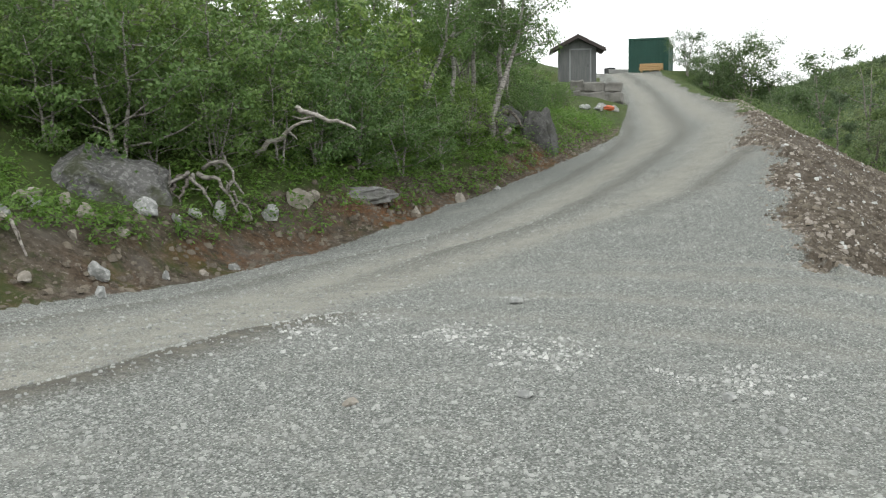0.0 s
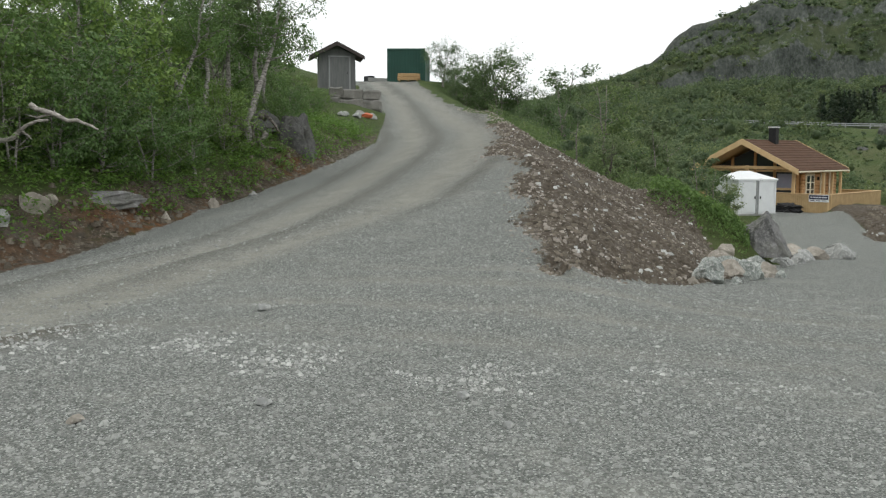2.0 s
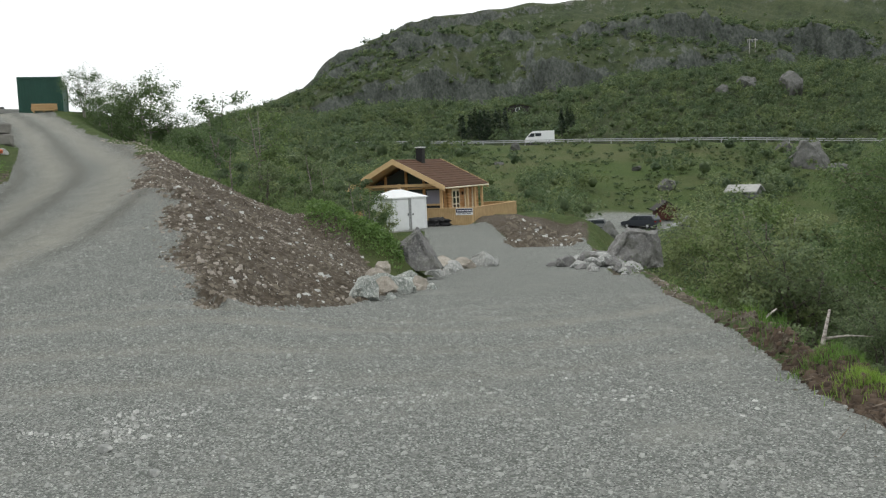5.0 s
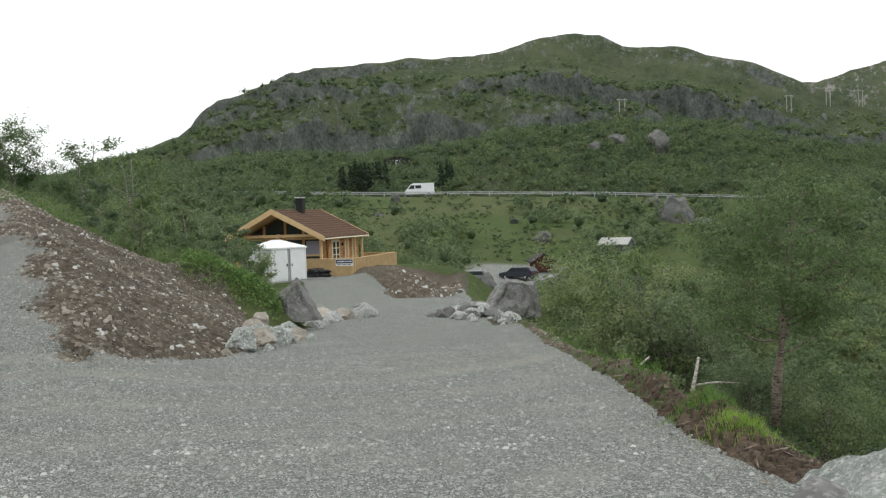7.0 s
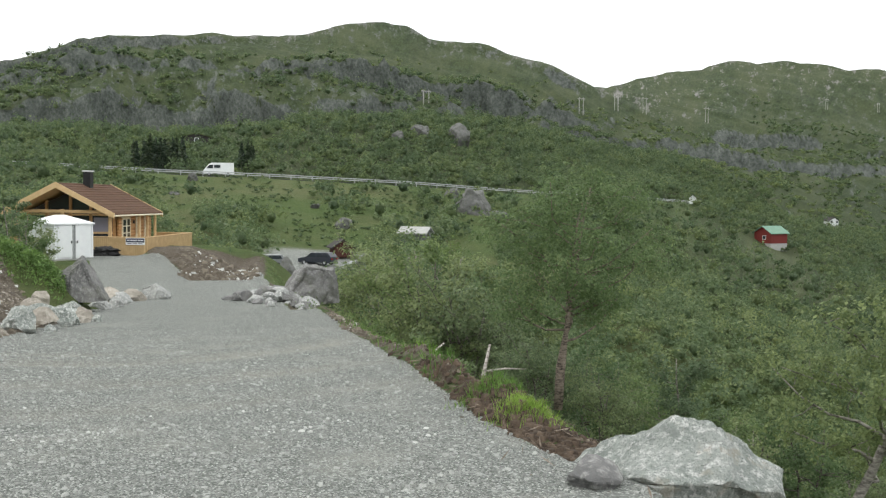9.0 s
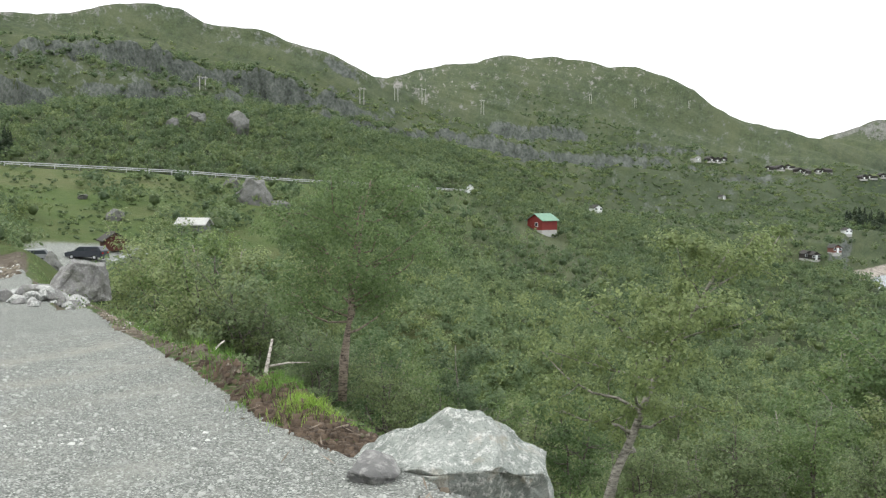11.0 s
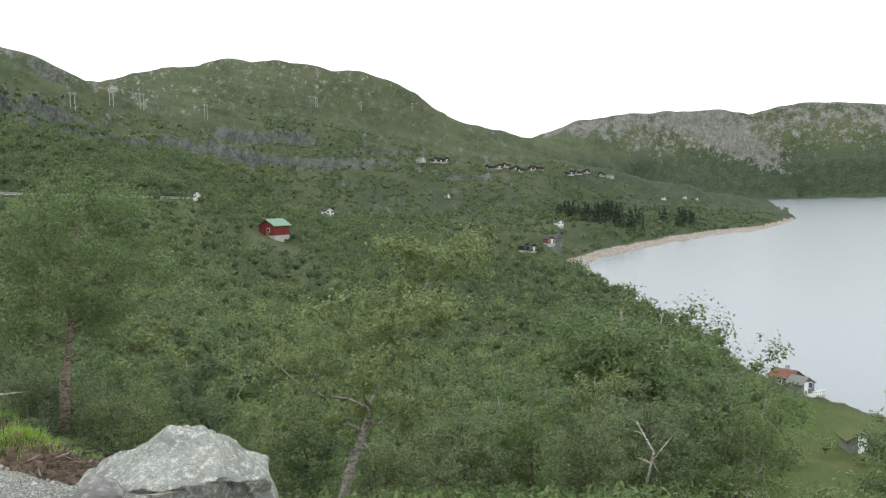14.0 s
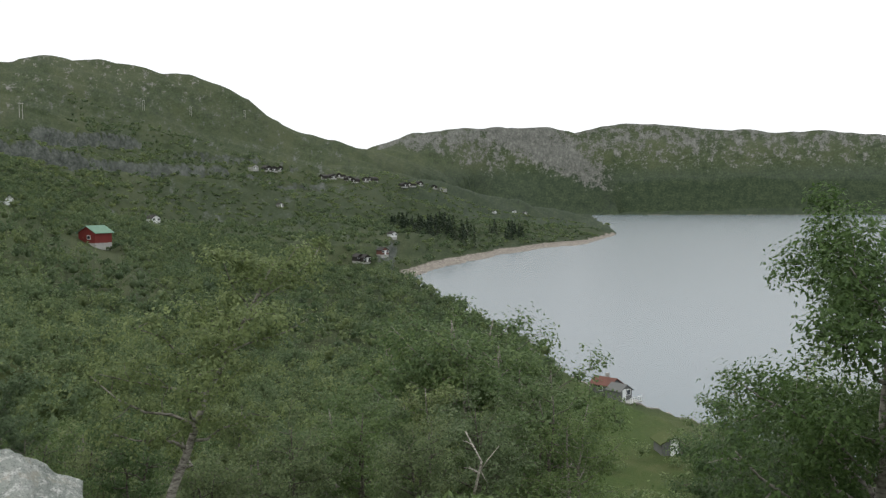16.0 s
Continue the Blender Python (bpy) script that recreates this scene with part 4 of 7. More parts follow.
def build_rocks():
    shape = (((-0.52, -0.22, 0.82), 0.50), ((0.02, -0.42, 0.91), 0.52), ((0.55, -0.30, 0.78), 0.60), ((0.97, -0.15, 0.12), 0.80), ((-0.96, -0.1, 0.15), 0.90), ((-0.50, -0.74, -0.45), 0.27), ((0.08, -0.88, -0.47), 0.26), ((0.60, -0.68, -0.42), 0.36), ((-0.1, -0.80, 0.59), 0.58), ((0.1, 0.75, 0.65), 0.60), ((-0.75, -0.55, 0.37), 0.78))
    boulder(4.74, 2.11, (0.645, 0.57, 0.70), 5, "large pale grey-white blasted boulder on the yard's edge", CHALK_ROCK, 0.0, -66, detail=6, rough=0.06, faces=shape, z=-0.51)
    boulder(4.36, 2.38, (0.25, 0.16, 0.12), 8, "flat grey stone leaning under the large pale boulder", ROCK, 0.4, 40, detail=4)
    block = (((0, 0, 1), 0.80), ((0.93, -0.1, 0.35), 0.62), ((-0.86, -0.1, 0.52), 0.60), ((0.1, -0.95, 0.22), 0.66), ((0.6, -0.75, 0.3), 0.72), ((-0.5, -0.8, 0.1), 0.75), ((0.2, 0.9, 0.3), 0.7), ((0.45, -0.2, 0.87), 0.78))
    # rocks along the foot of the rubble slope
    rng = random.Random(4)
    row = ((7.15, 13.2, 0.48), (7.85, 13.75, 0.34), (8.3, 14.3, 0.36), (8.75, 14.5, 0.27), (9.1, 14.9, 0.30), (8.4, 15.0, 0.34), (9.0, 15.6, 0.36), (9.6, 15.6, 0.29), (9.9, 16.4, 0.36), (9.4, 16.6, 0.34), (10.3, 17.0, 0.28), (10.6, 17.8, 0.36), (11.0, 18.6, 0.30), (10.2, 18.4, 0.42), (11.5, 19.6, 0.32), (7.6, 13.15, 0.17), (6.7, 12.75, 0.13), (9.45, 14.9, 0.16), (12.3, 20.6, 0.3), (12.0, 21.6, 0.4))
    for i, (x, y, s) in enumerate(row):
        stone = CHALK_ROCK if i % 3 != 1 else TAN_ROCK
        boulder(x, y, (s * rng.uniform(0.7, 1.0), s * 0.72, s * rng.uniform(0.6, 0.85)), 20 + i, "pale broken rock at the foot of the rubble slope" if stone is CHALK_ROCK else "tan broken rock at the foot of the rubble slope", stone, 0.2, rng.uniform(0, 180), group="rocks along the slope's foot", cuts=14, rough=0.14)
    for i, (x, y, s) in enumerate(((15.3, 24.3, 0.42), (16.3, 25.9, 0.55), (17.2, 26.2, 0.48), (18.2, 26.9, 0.40), (19.3, 27.3, 0.62), (17.6, 27.2, 0.5), (16.2, 24.9, 0.3))):
        boulder(x, y, (s * 1.2, s, s * 0.9), 40 + i, "rounded pink-grey rock heaped beside the lower road", TAN_ROCK if i % 2 else PALE_ROCK, 0.2, i * 40, group="rocks beside the lower road", cuts=13, rough=0.13)
    boulder(14.25, 23.4, (0.80, 0.7, 0.95), 63, "big grey pointed rock beside a turf-covered knoll", ROCK, 0.1, -31, detail=5, rough=0.10, z=-1.45, faces=(((-0.55, -0.1, 0.8), 0.70), ((0.80, -0.1, 0.55), 0.46), ((0.1, -0.95, 0.25), 0.62), ((-0.7, -0.6, 0.2), 0.72), ((0.5, -0.8, 0.1), 0.7), ((0, 0.9, 0.3), 0.7)))
    # the pile with a standing slab on the far side of the lower road
    boulder(23.6, 24.4, (1.25, 1.1, 1.25), 77, "big grey slab of rock standing in a heap of stones", ROCK, 0.05, -44, detail=5, rough=0.14, z=-2.35, faces=(((0.1, 0, 1), 0.66), ((0.97, -0.1, 0.2), 0.78), ((-0.75, -0.1, 0.62), 0.50), ((0.05, -0.97, 0.18), 0.6), ((0.6, -0.78, 0.1), 0.66), ((-0.45, -0.8, 0.3), 0.62), ((0.2, 0.9, 0.3), 0.7)))
    for i in range(70):
        u = rng.random()
        b, r = (rng.gauss(42.6, 1.1), rng.gauss(31.4, 0.6)) if u < 0.55 else (rng.uniform(41, 46.5), rng.uniform(28.5, 33.5))
        x, y = polar(b, r)
        s = rng.uniform(0.10, 0.42) if u < 0.55 else rng.uniform(0.07, 0.2)
        up = max(0.0, rng.gauss(0.12, 0.15)) if u < 0.4 else 0.0
        boulder(x, y, (s * 1.25, s, s * 0.85), 80 + i, "pale broken rock in the heap beside the lower road" if i % 3 else "dark mossy rock in the heap beside the lower road", PALE_ROCK if i % 3 else ROCK, 0.1 - up, rng.uniform(0, 180), group="rocks in the roadside heap", detail=3 if s > 0.25 else 2)
    # the bank on the wooded side
    wedge = (((-0.55, -0.25, 0.8), 0.66), ((0.35, -0.35, 0.87), 0.52), ((0.1, -0.98, 0.1), 0.66), ((-0.95, -0.2, 0.15), 0.74), ((0.95, -0.2, 0.2), 0.85), ((0.55, -0.8, 0.25), 0.7), ((-0.4, -0.8, 0.45), 0.72), ((0, 0.9, 0.4), 0.6))
    boulder(-5.42, 13.75, (1.08, 0.9, 1.02), 101, "large lichen-spotted grey boulder in the wooded bank", LICHEN_ROCK, 0.0, 16, detail=5, rough=0.09, z=0.24, faces=wedge)
    boulder(-7.75, 14.5, (0.85, 0.9, 0.95), 102, "split lichen-spotted boulder half hidden by leaves", LICHEN_ROCK, 0.1, 60, detail=4, z=0.42, faces=wedge)
    boulder(-2.35, 16.7, (1.15, 0.4, 0.26), 103, "flat grey slab jutting from the cut bank", ROCK, 0.0, 24, detail=4, z=0.28, cuts=14, rough=0.16)
    boulder(1.55, 25.6, (0.85, 0.75, 1.35), 104, "steep dark rock face beside the hill track", DARK_ROCK, 0.1, -4, detail=5, z=0.75, rough=0.16, faces=block)
    boulder(0.6, 25.9, (0.7, 0.6, 0.5), 105, "dark mossy rock under the birch roots", DARK_ROCK, 0.1, 80, detail=4)
    for i, (b, r, s) in enumerate(((-25.3, 13.3, 0.19), (-24.9, 13.1, 0.10), (-23.3, 13.5, 0.11), (-19.0, 13.9, 0.23), (-22.3, 13.1, 0.12), (-15.0, 14.7, 0.14), (-13.6, 14.9, 0.13), (-12.2, 15.2, 0.16), (-10.4, 15.8, 0.2), (-16.4, 14.4, 0.13), (-9.6, 16.0, 0.10), (-21.7, 11.6, 0.13), (-25.3, 11.0, 0.10), (-21.4, 11.0, 0.09), (-1.0, 19.5, 0.12), (1.2, 21.0, 0.10), (-3.6, 17.6, 0.11), (-17.4, 13.9, 0.09), (-15.9, 12.9, 0.07), (-14.2, 13.4, 0.08), (-22.9, 12.2, 0.08), (-26.6, 12.4, 0.12), (-20.4, 12.9, 0.1), (-18.0, 12.2, 0.06))):
        x, y = polar(b, r)
        boulder(x, y, (s * 1.25, s * 0.9, s * (1.0 + 0.4 * (i % 3))), 120 + i, "pale stone set in the brown cut bank" if i % 2 else "tan stone lying at the cut bank's foot", PALE_ROCK if i % 2 else TAN_ROCK, 0.25, i * 50, name="stone", group="stones in the cut bank", detail=3, cuts=14, rough=0.16)
    # far rocks in the meadow and on the hillside
    for i, (b, r, s, h) in enumerate(((53.8, 163, 4.4, 3.9), (46.0, 135, 1.6, 1.3), (44.2, 150, 1.0, 0.8), (42.6, 104, 1.2, 1.6), (37.0, 170, 1.0, 1.2), (55.4, 160, 1.9, 1.2), (50.6, 260, 3.4, 3.2), (53.0, 262, 4.2, 5.0), (49.2, 250, 2.2, 2.0), (52.6, 176, 1.6, 1.6), (36.0, 150, 0.9, 0.6))):
        x, y = polar(b, r)
        boulder(x, y, (s, s * 0.9, h), 150 + i, "huge grey boulder with a split face in the meadow" if i == 0 else "weathered grey boulder on the green hillside", FAR_ROCK, 0.15, (-54 if i == 0 else i * 33), detail=4, rough=0.12, faces=block if i == 0 else (), cuts=12)


build_rocks()


def pebbles(name, label, spots, sizes, material, seed, kind="stuff"):
    """Loose stones, each a small cut block, in one mesh."""
    rng = np.random.default_rng(seed)
    base = np.array([(-1, -1, -1), (1, -1, -1), (1, 1, -1), (-1, 1, -1), (-0.7, -0.6, 1), (0.6, -0.7, 0.8), (0.7, 0.6, 1), (-0.6, 0.7, 0.7)]) * 0.5
    quad = np.array([(4, 5, 6, 7), (0, 1, 5, 4), (1, 2, 6, 5), (2, 3, 7, 6), (3, 0, 4, 7)])
    n = len(spots)
    turn = rng.uniform(0, 6.28, n)
    shape = base[None] * rng.uniform(0.6, 1.3, (n, 8, 3)) * (sizes[:, None] * rng.uniform(0.6, 1.3, (n, 3)) * (1.15, 1.0, 0.7))[:, None]
    c, s = np.cos(turn)[:, None], np.sin(turn)[:, None]
    v = np.stack([shape[..., 0] * c - shape[..., 1] * s, shape[..., 0] * s + shape[..., 1] * c, shape[..., 2]], -1)
    v[..., :2] += spots[:, None]
    v[..., 2] += (height(spots[:, 0], spots[:, 1]) + sizes * 0.12)[:, None]
    q = (np.arange(n)[:, None, None] * 8 + quad[None]).reshape(-1, 4)
    ob = new(name, sheet_mesh(name, v.reshape(-1, 3), q, material))
    return tagged(ob, label, "gravel", kind=kind)


def chip_material(name, dark, light):
    k = Nodes(name, 0.9, 0, 0.2)
    k.colour(k.mix(0.4, k.ramp(k.island, (0.0, dark), (1.0, light)), k.ramp(k.noise(60, 3), (0.3, dark), (0.7, light))))
    return k.mat


def scatter_gravel():
    rng = np.random.default_rng(9)
    stone = chip_material("gravel_stones", (0.10, 0.107, 0.10), (0.47, 0.48, 0.45))
    pale = chip_material("pale_chips", (0.22, 0.225, 0.212), (0.66, 0.665, 0.635))
    brown = chip_material("brown_chips", (0.045, 0.036, 0.026), (0.235, 0.205, 0.162))
    # all over the yard, thicker underfoot
    r, b = 2.2 + 13 * rng.power(0.9, 34000), rng.uniform(-30, 75, 34000)
    p = np.stack([r * np.sin(np.radians(b)), r * np.cos(np.radians(b))], 1)
    p = p[gravel_mask(p[:, 0], p[:, 1]) > 0.6]
    pebbles("gravel", "grey crushed stone strewn over the yard", p, (0.006 + 0.02 * rng.power(0.45, len(p))) * (1 + 0.02 * np.hypot(*p.T)), stone, 1)
    # a loose band of coarser pale stone across the yard
    n = 5200
    x = np.concatenate([rng.uniform(-1.3, 5.0, n // 2), rng.normal(0.5, 0.75, n // 4), rng.uniform(-1.1, 3.4, n - n // 2 - n // 4)])
    y = curve(x, (-1.3, 6.75), (-0.5, 7.0), (0, 6.6), (0.45, 5.9), (1, 5.65), (2, 5.4), (2.9, 5.75), (3.4, 5.5), (4.2, 4.9), (5, 4.3)) + rng.normal(0, 0.30, n) * (0.8 + 1.0 * np.sin(2.3 * x) ** 2)
    keep = fbm(x / 0.35, y / 0.35, 58, 3) > 0.0
    pebbles("coarse_gravel", "loose band of coarse pale stone across the yard", np.stack([x, y], 1)[keep], 0.006 + 0.026 * rng.power(0.2, keep.sum()), pale, 2)
    # rubble down the slope of the track
    rosy = chip_material("rosy_chips", (0.15, 0.130, 0.108), (0.44, 0.400, 0.350))

    def slope_spots(n):
        y = 9.8 + 21 * rng.power(0.75, n)
        x = side_right(y)[0] + rng.uniform(-0.5, 9.0, n)
        ok = (gravel_mask(x, y) < 0.75) & (np.hypot(x, y) < rubble_reach(bearing(x, y)) + 0.4)
        return np.stack([x, y], 1)[ok]

    p = slope_spots(26000)
    pebbles("rubble", "brown earth clods and broken stone on the slope", p, rng.power(0.3, len(p)) * 0.07 + 0.014, brown, 3)
    p = slope_spots(16000)
    lighter = fbm(p[:, 0] / 1.2, p[:, 1] / 1.2, 59, 3) + 0.05 * (p[:, 1] - 13) > -0.04
    p = p[lighter]
    pebbles("rubble_stones", "small pinkish-grey stones bedded in the brown slope", p, rng.power(0.2, len(p)) * 0.055 + 0.012, rosy, 8)
    p = slope_spots(5000)
    pebbles("rubble_chips", "pale chips of stone scattered on the brown slope", p, rng.power(0.08, len(p)) * 0.085 + 0.010, pale, 4)
    y = rng.uniform(10.2, 42, 3200)
    x = side_right(y)[0] + rng.normal(0.05, 0.32, 3200)
    pebbles("edge_chips", "pale broken stone along the outer edge of the track", np.stack([x, y], 1), rng.power(0.15, 3200) * 0.06 + 0.012, rosy, 9)
    # the edges: the cut bank, the rim and the far heap
    y = rng.uniform(8.5, 34, 2200)
    xl, _ = side_left(y)
    x = xl - np.abs(rng.normal(0.25, 0.55, 2200))
    pebbles("bank_chips", "small stones along the foot of the cut bank", np.stack([x, y], 1), rng.power(0.4, 2200) * 0.09 + 0.02, brown, 5)
    b = rng.uniform(41, 76, 2600)
    r = rim(b) + rng.normal(1.2, 0.6, 2600) * (1 + 0.05 * rim(b))
    pebbles("rim_chips", "stones and earth clods along the yard's rim", np.stack([r * np.sin(np.radians(b)), r * np.cos(np.radians(b))], 1), rng.power(0.3, 2600) * 0.032 + 0.01, brown, 6)
    b = rng.normal(58, 3.2, 2600)
    r = rim(b) + np.abs(rng.normal(0.45, 0.45, 2600))
    pebbles("peat_clods", "dark peat clods and torn roots heaped on the rim", np.stack([r * np.sin(np.radians(b)), r * np.cos(np.radians(b))], 1), rng.power(0.35, 2600) * 0.055 + 0.012, chip_material("peat", (0.022, 0.016, 0.012), (0.125, 0.092, 0.066)), 10)
    bb, rr = np.radians(rng.uniform(36.4, 41, 1500)), rng.uniform(47.5, 56, 1500)
    p = np.stack([rr * np.sin(bb), rr * np.cos(bb)], 1)
    some = rng.uniform(size=1500) < 0.25
    pebbles("heap_stones", "pale stones lying on the bank below the cabin", p[some], rng.power(0.15, some.sum()) * 0.22 + 0.03, pale, 11)
    pebbles("heap_chips", "stones on the bank below the cabin", p, rng.power(0.25, 1500) * 0.25 + 0.03, brown, 7)


scatter_gravel()
for x, y, s in ((1.52, 4.4, 0.035), (1.43, 4.95, 0.045), (1.88, 4.5, 0.022), (-0.45, 4.78, 0.05), (0.42, 4.87, 0.05), (0.45, 8.03, 0.08), (2.3, 4.6, 0.02), (3.1, 4.0, 0.02)):
    boulder(x, y, (s, s * 0.8, s * 0.7), int(1000 * (x + y)), "single pale stone lying on the gravel", TAN_ROCK if x < 0 else PALE_ROCK, 0.0, 30, name="stone", detail=2, group="single stones in the yard")

# ---- trees and undergrowth ----
def keep_clear(x, y):
    """Where no wood grows: the cabin and its view, and the roofs across the valley."""
    b, r = math.degrees(math.atan2(x, y)), math.hypot(x, y)
    if 26.5 < b < 40 and 24 < r < 74:
        return True
    for hb, hr, w in ((71.3, 240, 1.6), (103.2, 172, 1.6), (105.3, 128, 1.0), (53.8, 128, 1.7), (44.5, 115, 3.5), (78.5, 105, 0.8), (50.8, 112, 0.9)):
        if abs(b - hb) < w and hr * 0.86 < r < hr * 1.05:
            return True
    return False


def build_trees():
    rng = random.Random(12)
    birch = [tree("birch_tree", 30 + i, h, sp, 4100, 0.118, "mountain birch with pale trunk and small green leaves", leafy=BANK_LEAF, stems=st, low=0.06, thick=0.014, clump=0.12, limbs=12, twigs=2, group="birches on the wooded bank") for i, (h, sp, st) in enumerate(((4.4, 1.5, 1), (3.6, 1.5, 2), (5.0, 1.5, 1), (3.0, 1.5, 3)))]
    # the wood on the bank inside the track
    spots = [(-24, 16.5), (-27.5, 17.5), (-20, 17), (-16, 17.3), (-12.6, 18), (-9, 18.6), (-30, 20), (-24, 21), (-18, 21.5), (-13, 22.5), (-8.5, 22), (-5.5, 21.5), (-28, 25), (-21, 26), (-15, 27), (-10, 26.5), (-6, 26.5), (-3, 25), (-13, 33), (-8, 32), (-4, 30), (-0.8, 28.5), (-9, 39), (-4.5, 37), (-1, 34), (1.2, 35), (-6, 45), (-2, 43), (1.4, 44), (0.4, 38), (-20.5, 15.6), (-18.4, 15.9), (-15.4, 16.1), (-12.0, 16.7), (-9.4, 17.4), (-7.2, 18.2), (-4.8, 19.2), (-2.6, 21.2), (-0.4, 23.4), (-24.5, 15.6), (-28.6, 15.8), (-22, 16.2), (-17.6, 16.6), (-26, 16.4), (-14.5, 16.9), (-11, 17.6), (-6.8, 19.6), (-4.2, 22.4)]
    for i, (b, r) in enumerate(spots):
        x, y = polar(b + rng.uniform(-0.6, 0.6), r)
        k = (3 if i % 3 else 1) if r < 19.7 else rng.randrange(4)
        plant(birch[k], x, y, rng.uniform(0.8, 1.1) * (0.55 if i >= len(spots) - 17 and r < 24 else 0.8 if r < 18 else 1.0), rng.uniform(0, 360))
    for b, r, s in ((3.0, 30, 0.4), (4.2, 34, 0.36), (2.2, 33, 0.45), (5.0, 38.5, 0.3), (3.4, 38, 0.42), (1.5, 29, 0.45), (3.6, 31.5, 0.3), (1.0, 26.8, 0.4), (2.4, 27.0, 0.35), (4.6, 36.4, 0.25), (2.9, 28.6, 0.28), (-0.6, 25.0, 0.4), (-2.2, 23.0, 0.36), (-3.6, 21.0, 0.36)):
        plant(birch[3], *polar(b, r), s, rng.uniform(0, 360))
    # the two slim birches over the rock, bare below
    tall = tree("birch_tree", 61, 5.6, 1.25, 4600, 0.08, "slim birch with a white forked trunk over a rock", low=0.45, thick=0.016, lean=(0.5, -0.2))
    for (b, r), s, a in zip(((1.1, 26.0), (-0.6, 25.6), (2.0, 28)), (0.95, 0.9, 0.8), (0, 100, 210)):
        plant(tall, *polar(b, r), s, a)
    discard(tall)
    # the skyline trees past the container
    sky_tree = tree("birch_tree", 66, 4.6, 1.7, 6500, 0.125, "wind-shaped birch on the skyline beside the track", low=0.2, stems=2, thick=0.016)
    for b, r, s, a in ((12.0, 66, 0.72, 20), (12.8, 63, 0.55, 140), (15.4, 57, 1.05, 70), (14.6, 58, 0.8, 150), (16.9, 57, 0.75, 200), (14.0, 62, 0.6, 300), (17.9, 50, 0.6, 10), (18.6, 47, 0.5, 60), (13.4, 58, 0.5, 260)):
        plant(sky_tree, *polar(b, r), s, a, sink=0.3)
    discard(sky_tree)
    # the rowan close by the yard, and the two leaning birches below its rim
    rowan = tree("rowan_tree", 71, 4.5, 1.5, 44000, 0.066, "rowan with feathery green leaves and grey limbs", PALE_BARK, ROWAN_LEAF, (-0.35, 0.15), 2, 0.12, 0.021, 0.135, 17, width=0.42)
    rowan.matrix_world = pose(8.75, -4.55, -3.0, 0, 0, 40)
    one = tree("birch_tree", 74, 4.3, 1.75, 24000, 0.066, "broad birch with a brown twin trunk below the yard", BROWN_BARK, BIRCH_LEAF, (0.35, 0.25), 2, 0.26, 0.0145, 0.13, 14)
    one.matrix_world = pose(15.95, 9.45, -2.45, 0, 0, 0)
    two = tree("birch_tree", 79, 4.2, 1.35, 15000, 0.066, "thin old birch leaning out over the valley", PALE_BARK, OLIVE_LEAF, (0.9, -1.45), 1, 0.2, 0.0155, 0.115, 18)
    two.matrix_world = pose(12.2, 3.25, -2.75, 0, 0, 0)
    # the wood below the rim
    kinds = ((3.6, 1.25, BIRCH_LEAF, 2, "small bushy birch in the valley wood"), (4.4, 1.35, PALE_LEAF, 1, "pale-leaved willow in the valley wood"), (3.0, 1.3, PALE_LEAF, 3, "low grey-green willow in the valley wood"), (4.8, 1.6, BIRCH_LEAF, 2, "round dark-leaved birch in the valley wood"))
    close, low = [[tree("birch_tree", 90 + i, h, sp, n, leaf, lab, PALE_BARK if i % 2 else GREY_BARK, lf, stems=st, low=0.14, thick=0.015, clump=0.14, limbs=lim, twigs=tw, core=co, group="trees in the valley wood") for i, (h, sp, lf, st, lab) in enumerate(kinds)] for n, leaf, lim, tw, co in ((7500, 0.092, 11, 3, 0.0), (2600, 0.15, 8, 1, 0.0))]
    for b, r, k, s in ((96.2, 26, 2, 1.0), (91.3, 22, 1, 0.8), (88.0, 26, 1, 0.9), (84.5, 30, 0, 0.95), (94.6, 17.5, 2, 0.75), (90.5, 15.5, 2, 0.6), (66.5, 21, 1, 0.85), (70.5, 24, 2, 1.0), (73.5, 21, 0, 0.85), (79.5, 21.5, 1, 0.8), (83, 18, 2, 0.75), (87.0, 18.5, 0, 0.7), (76, 27, 3, 0.9), (69, 31, 1, 1.0), (63, 27, 3, 0.9), (56.5, 25, 2, 0.9), (55, 31, 0, 0.9), (60.5, 23, 0, 0.9), (58.2, 21, 2, 0.8), (119, 19, 1, 0.9), (108.8, 22, 2, 0.7), (81, 25, 3, 0.75), (86, 22, 3, 0.7), (93, 25, 0, 0.8), (99, 22.5, 3, 0.75), (65, 24, 3, 0.8), (72.2, 28, 3, 0.9), (77.6, 17, 2, 0.6), (68.2, 18, 0, 0.6), (62.2, 19.5, 2, 0.7)):
        plant(close[k], *polar(b, r), s, rng.uniform(0, 360))
    # the dark crowns standing up before the lake, and the thicket under the rowan
    for b, r, k, top in ((90.6, 35, 3, -2.9), (92.2, 33.5, 3, -1.7), (93.4, 34.5, 3, -2.0), (94.6, 33, 3, -1.8), (93.0, 31.5, 3, -2.2), (95.6, 31, 3, -2.6), (96.4, 32, 3, -2.5), (97.6, 30, 0, -3.4), (89.2, 34, 0, -4.0), (98.4, 22, 0, -2.7), (100.2, 20, 3, -2.6), (97.2, 24, 1, -3.0)):
        plant_to(close[k], kinds[k][0], b, r, top, rng.uniform(0, 360))
    for b, r, k, top in ((109.2, 12.6, 0, -1.3), (111.2, 14.5, 3, -0.9), (113.6, 11.2, 0, -0.9), (115.0, 13.0, 3, -0.3), (117.6, 11.5, 3, -0.2), (110.6, 10.4, 2, -1.6), (112.6, 12.2, 3, -1.0)):
        plant_to(close[k], kinds[k][0], b, r, top, rng.uniform(0, 360))
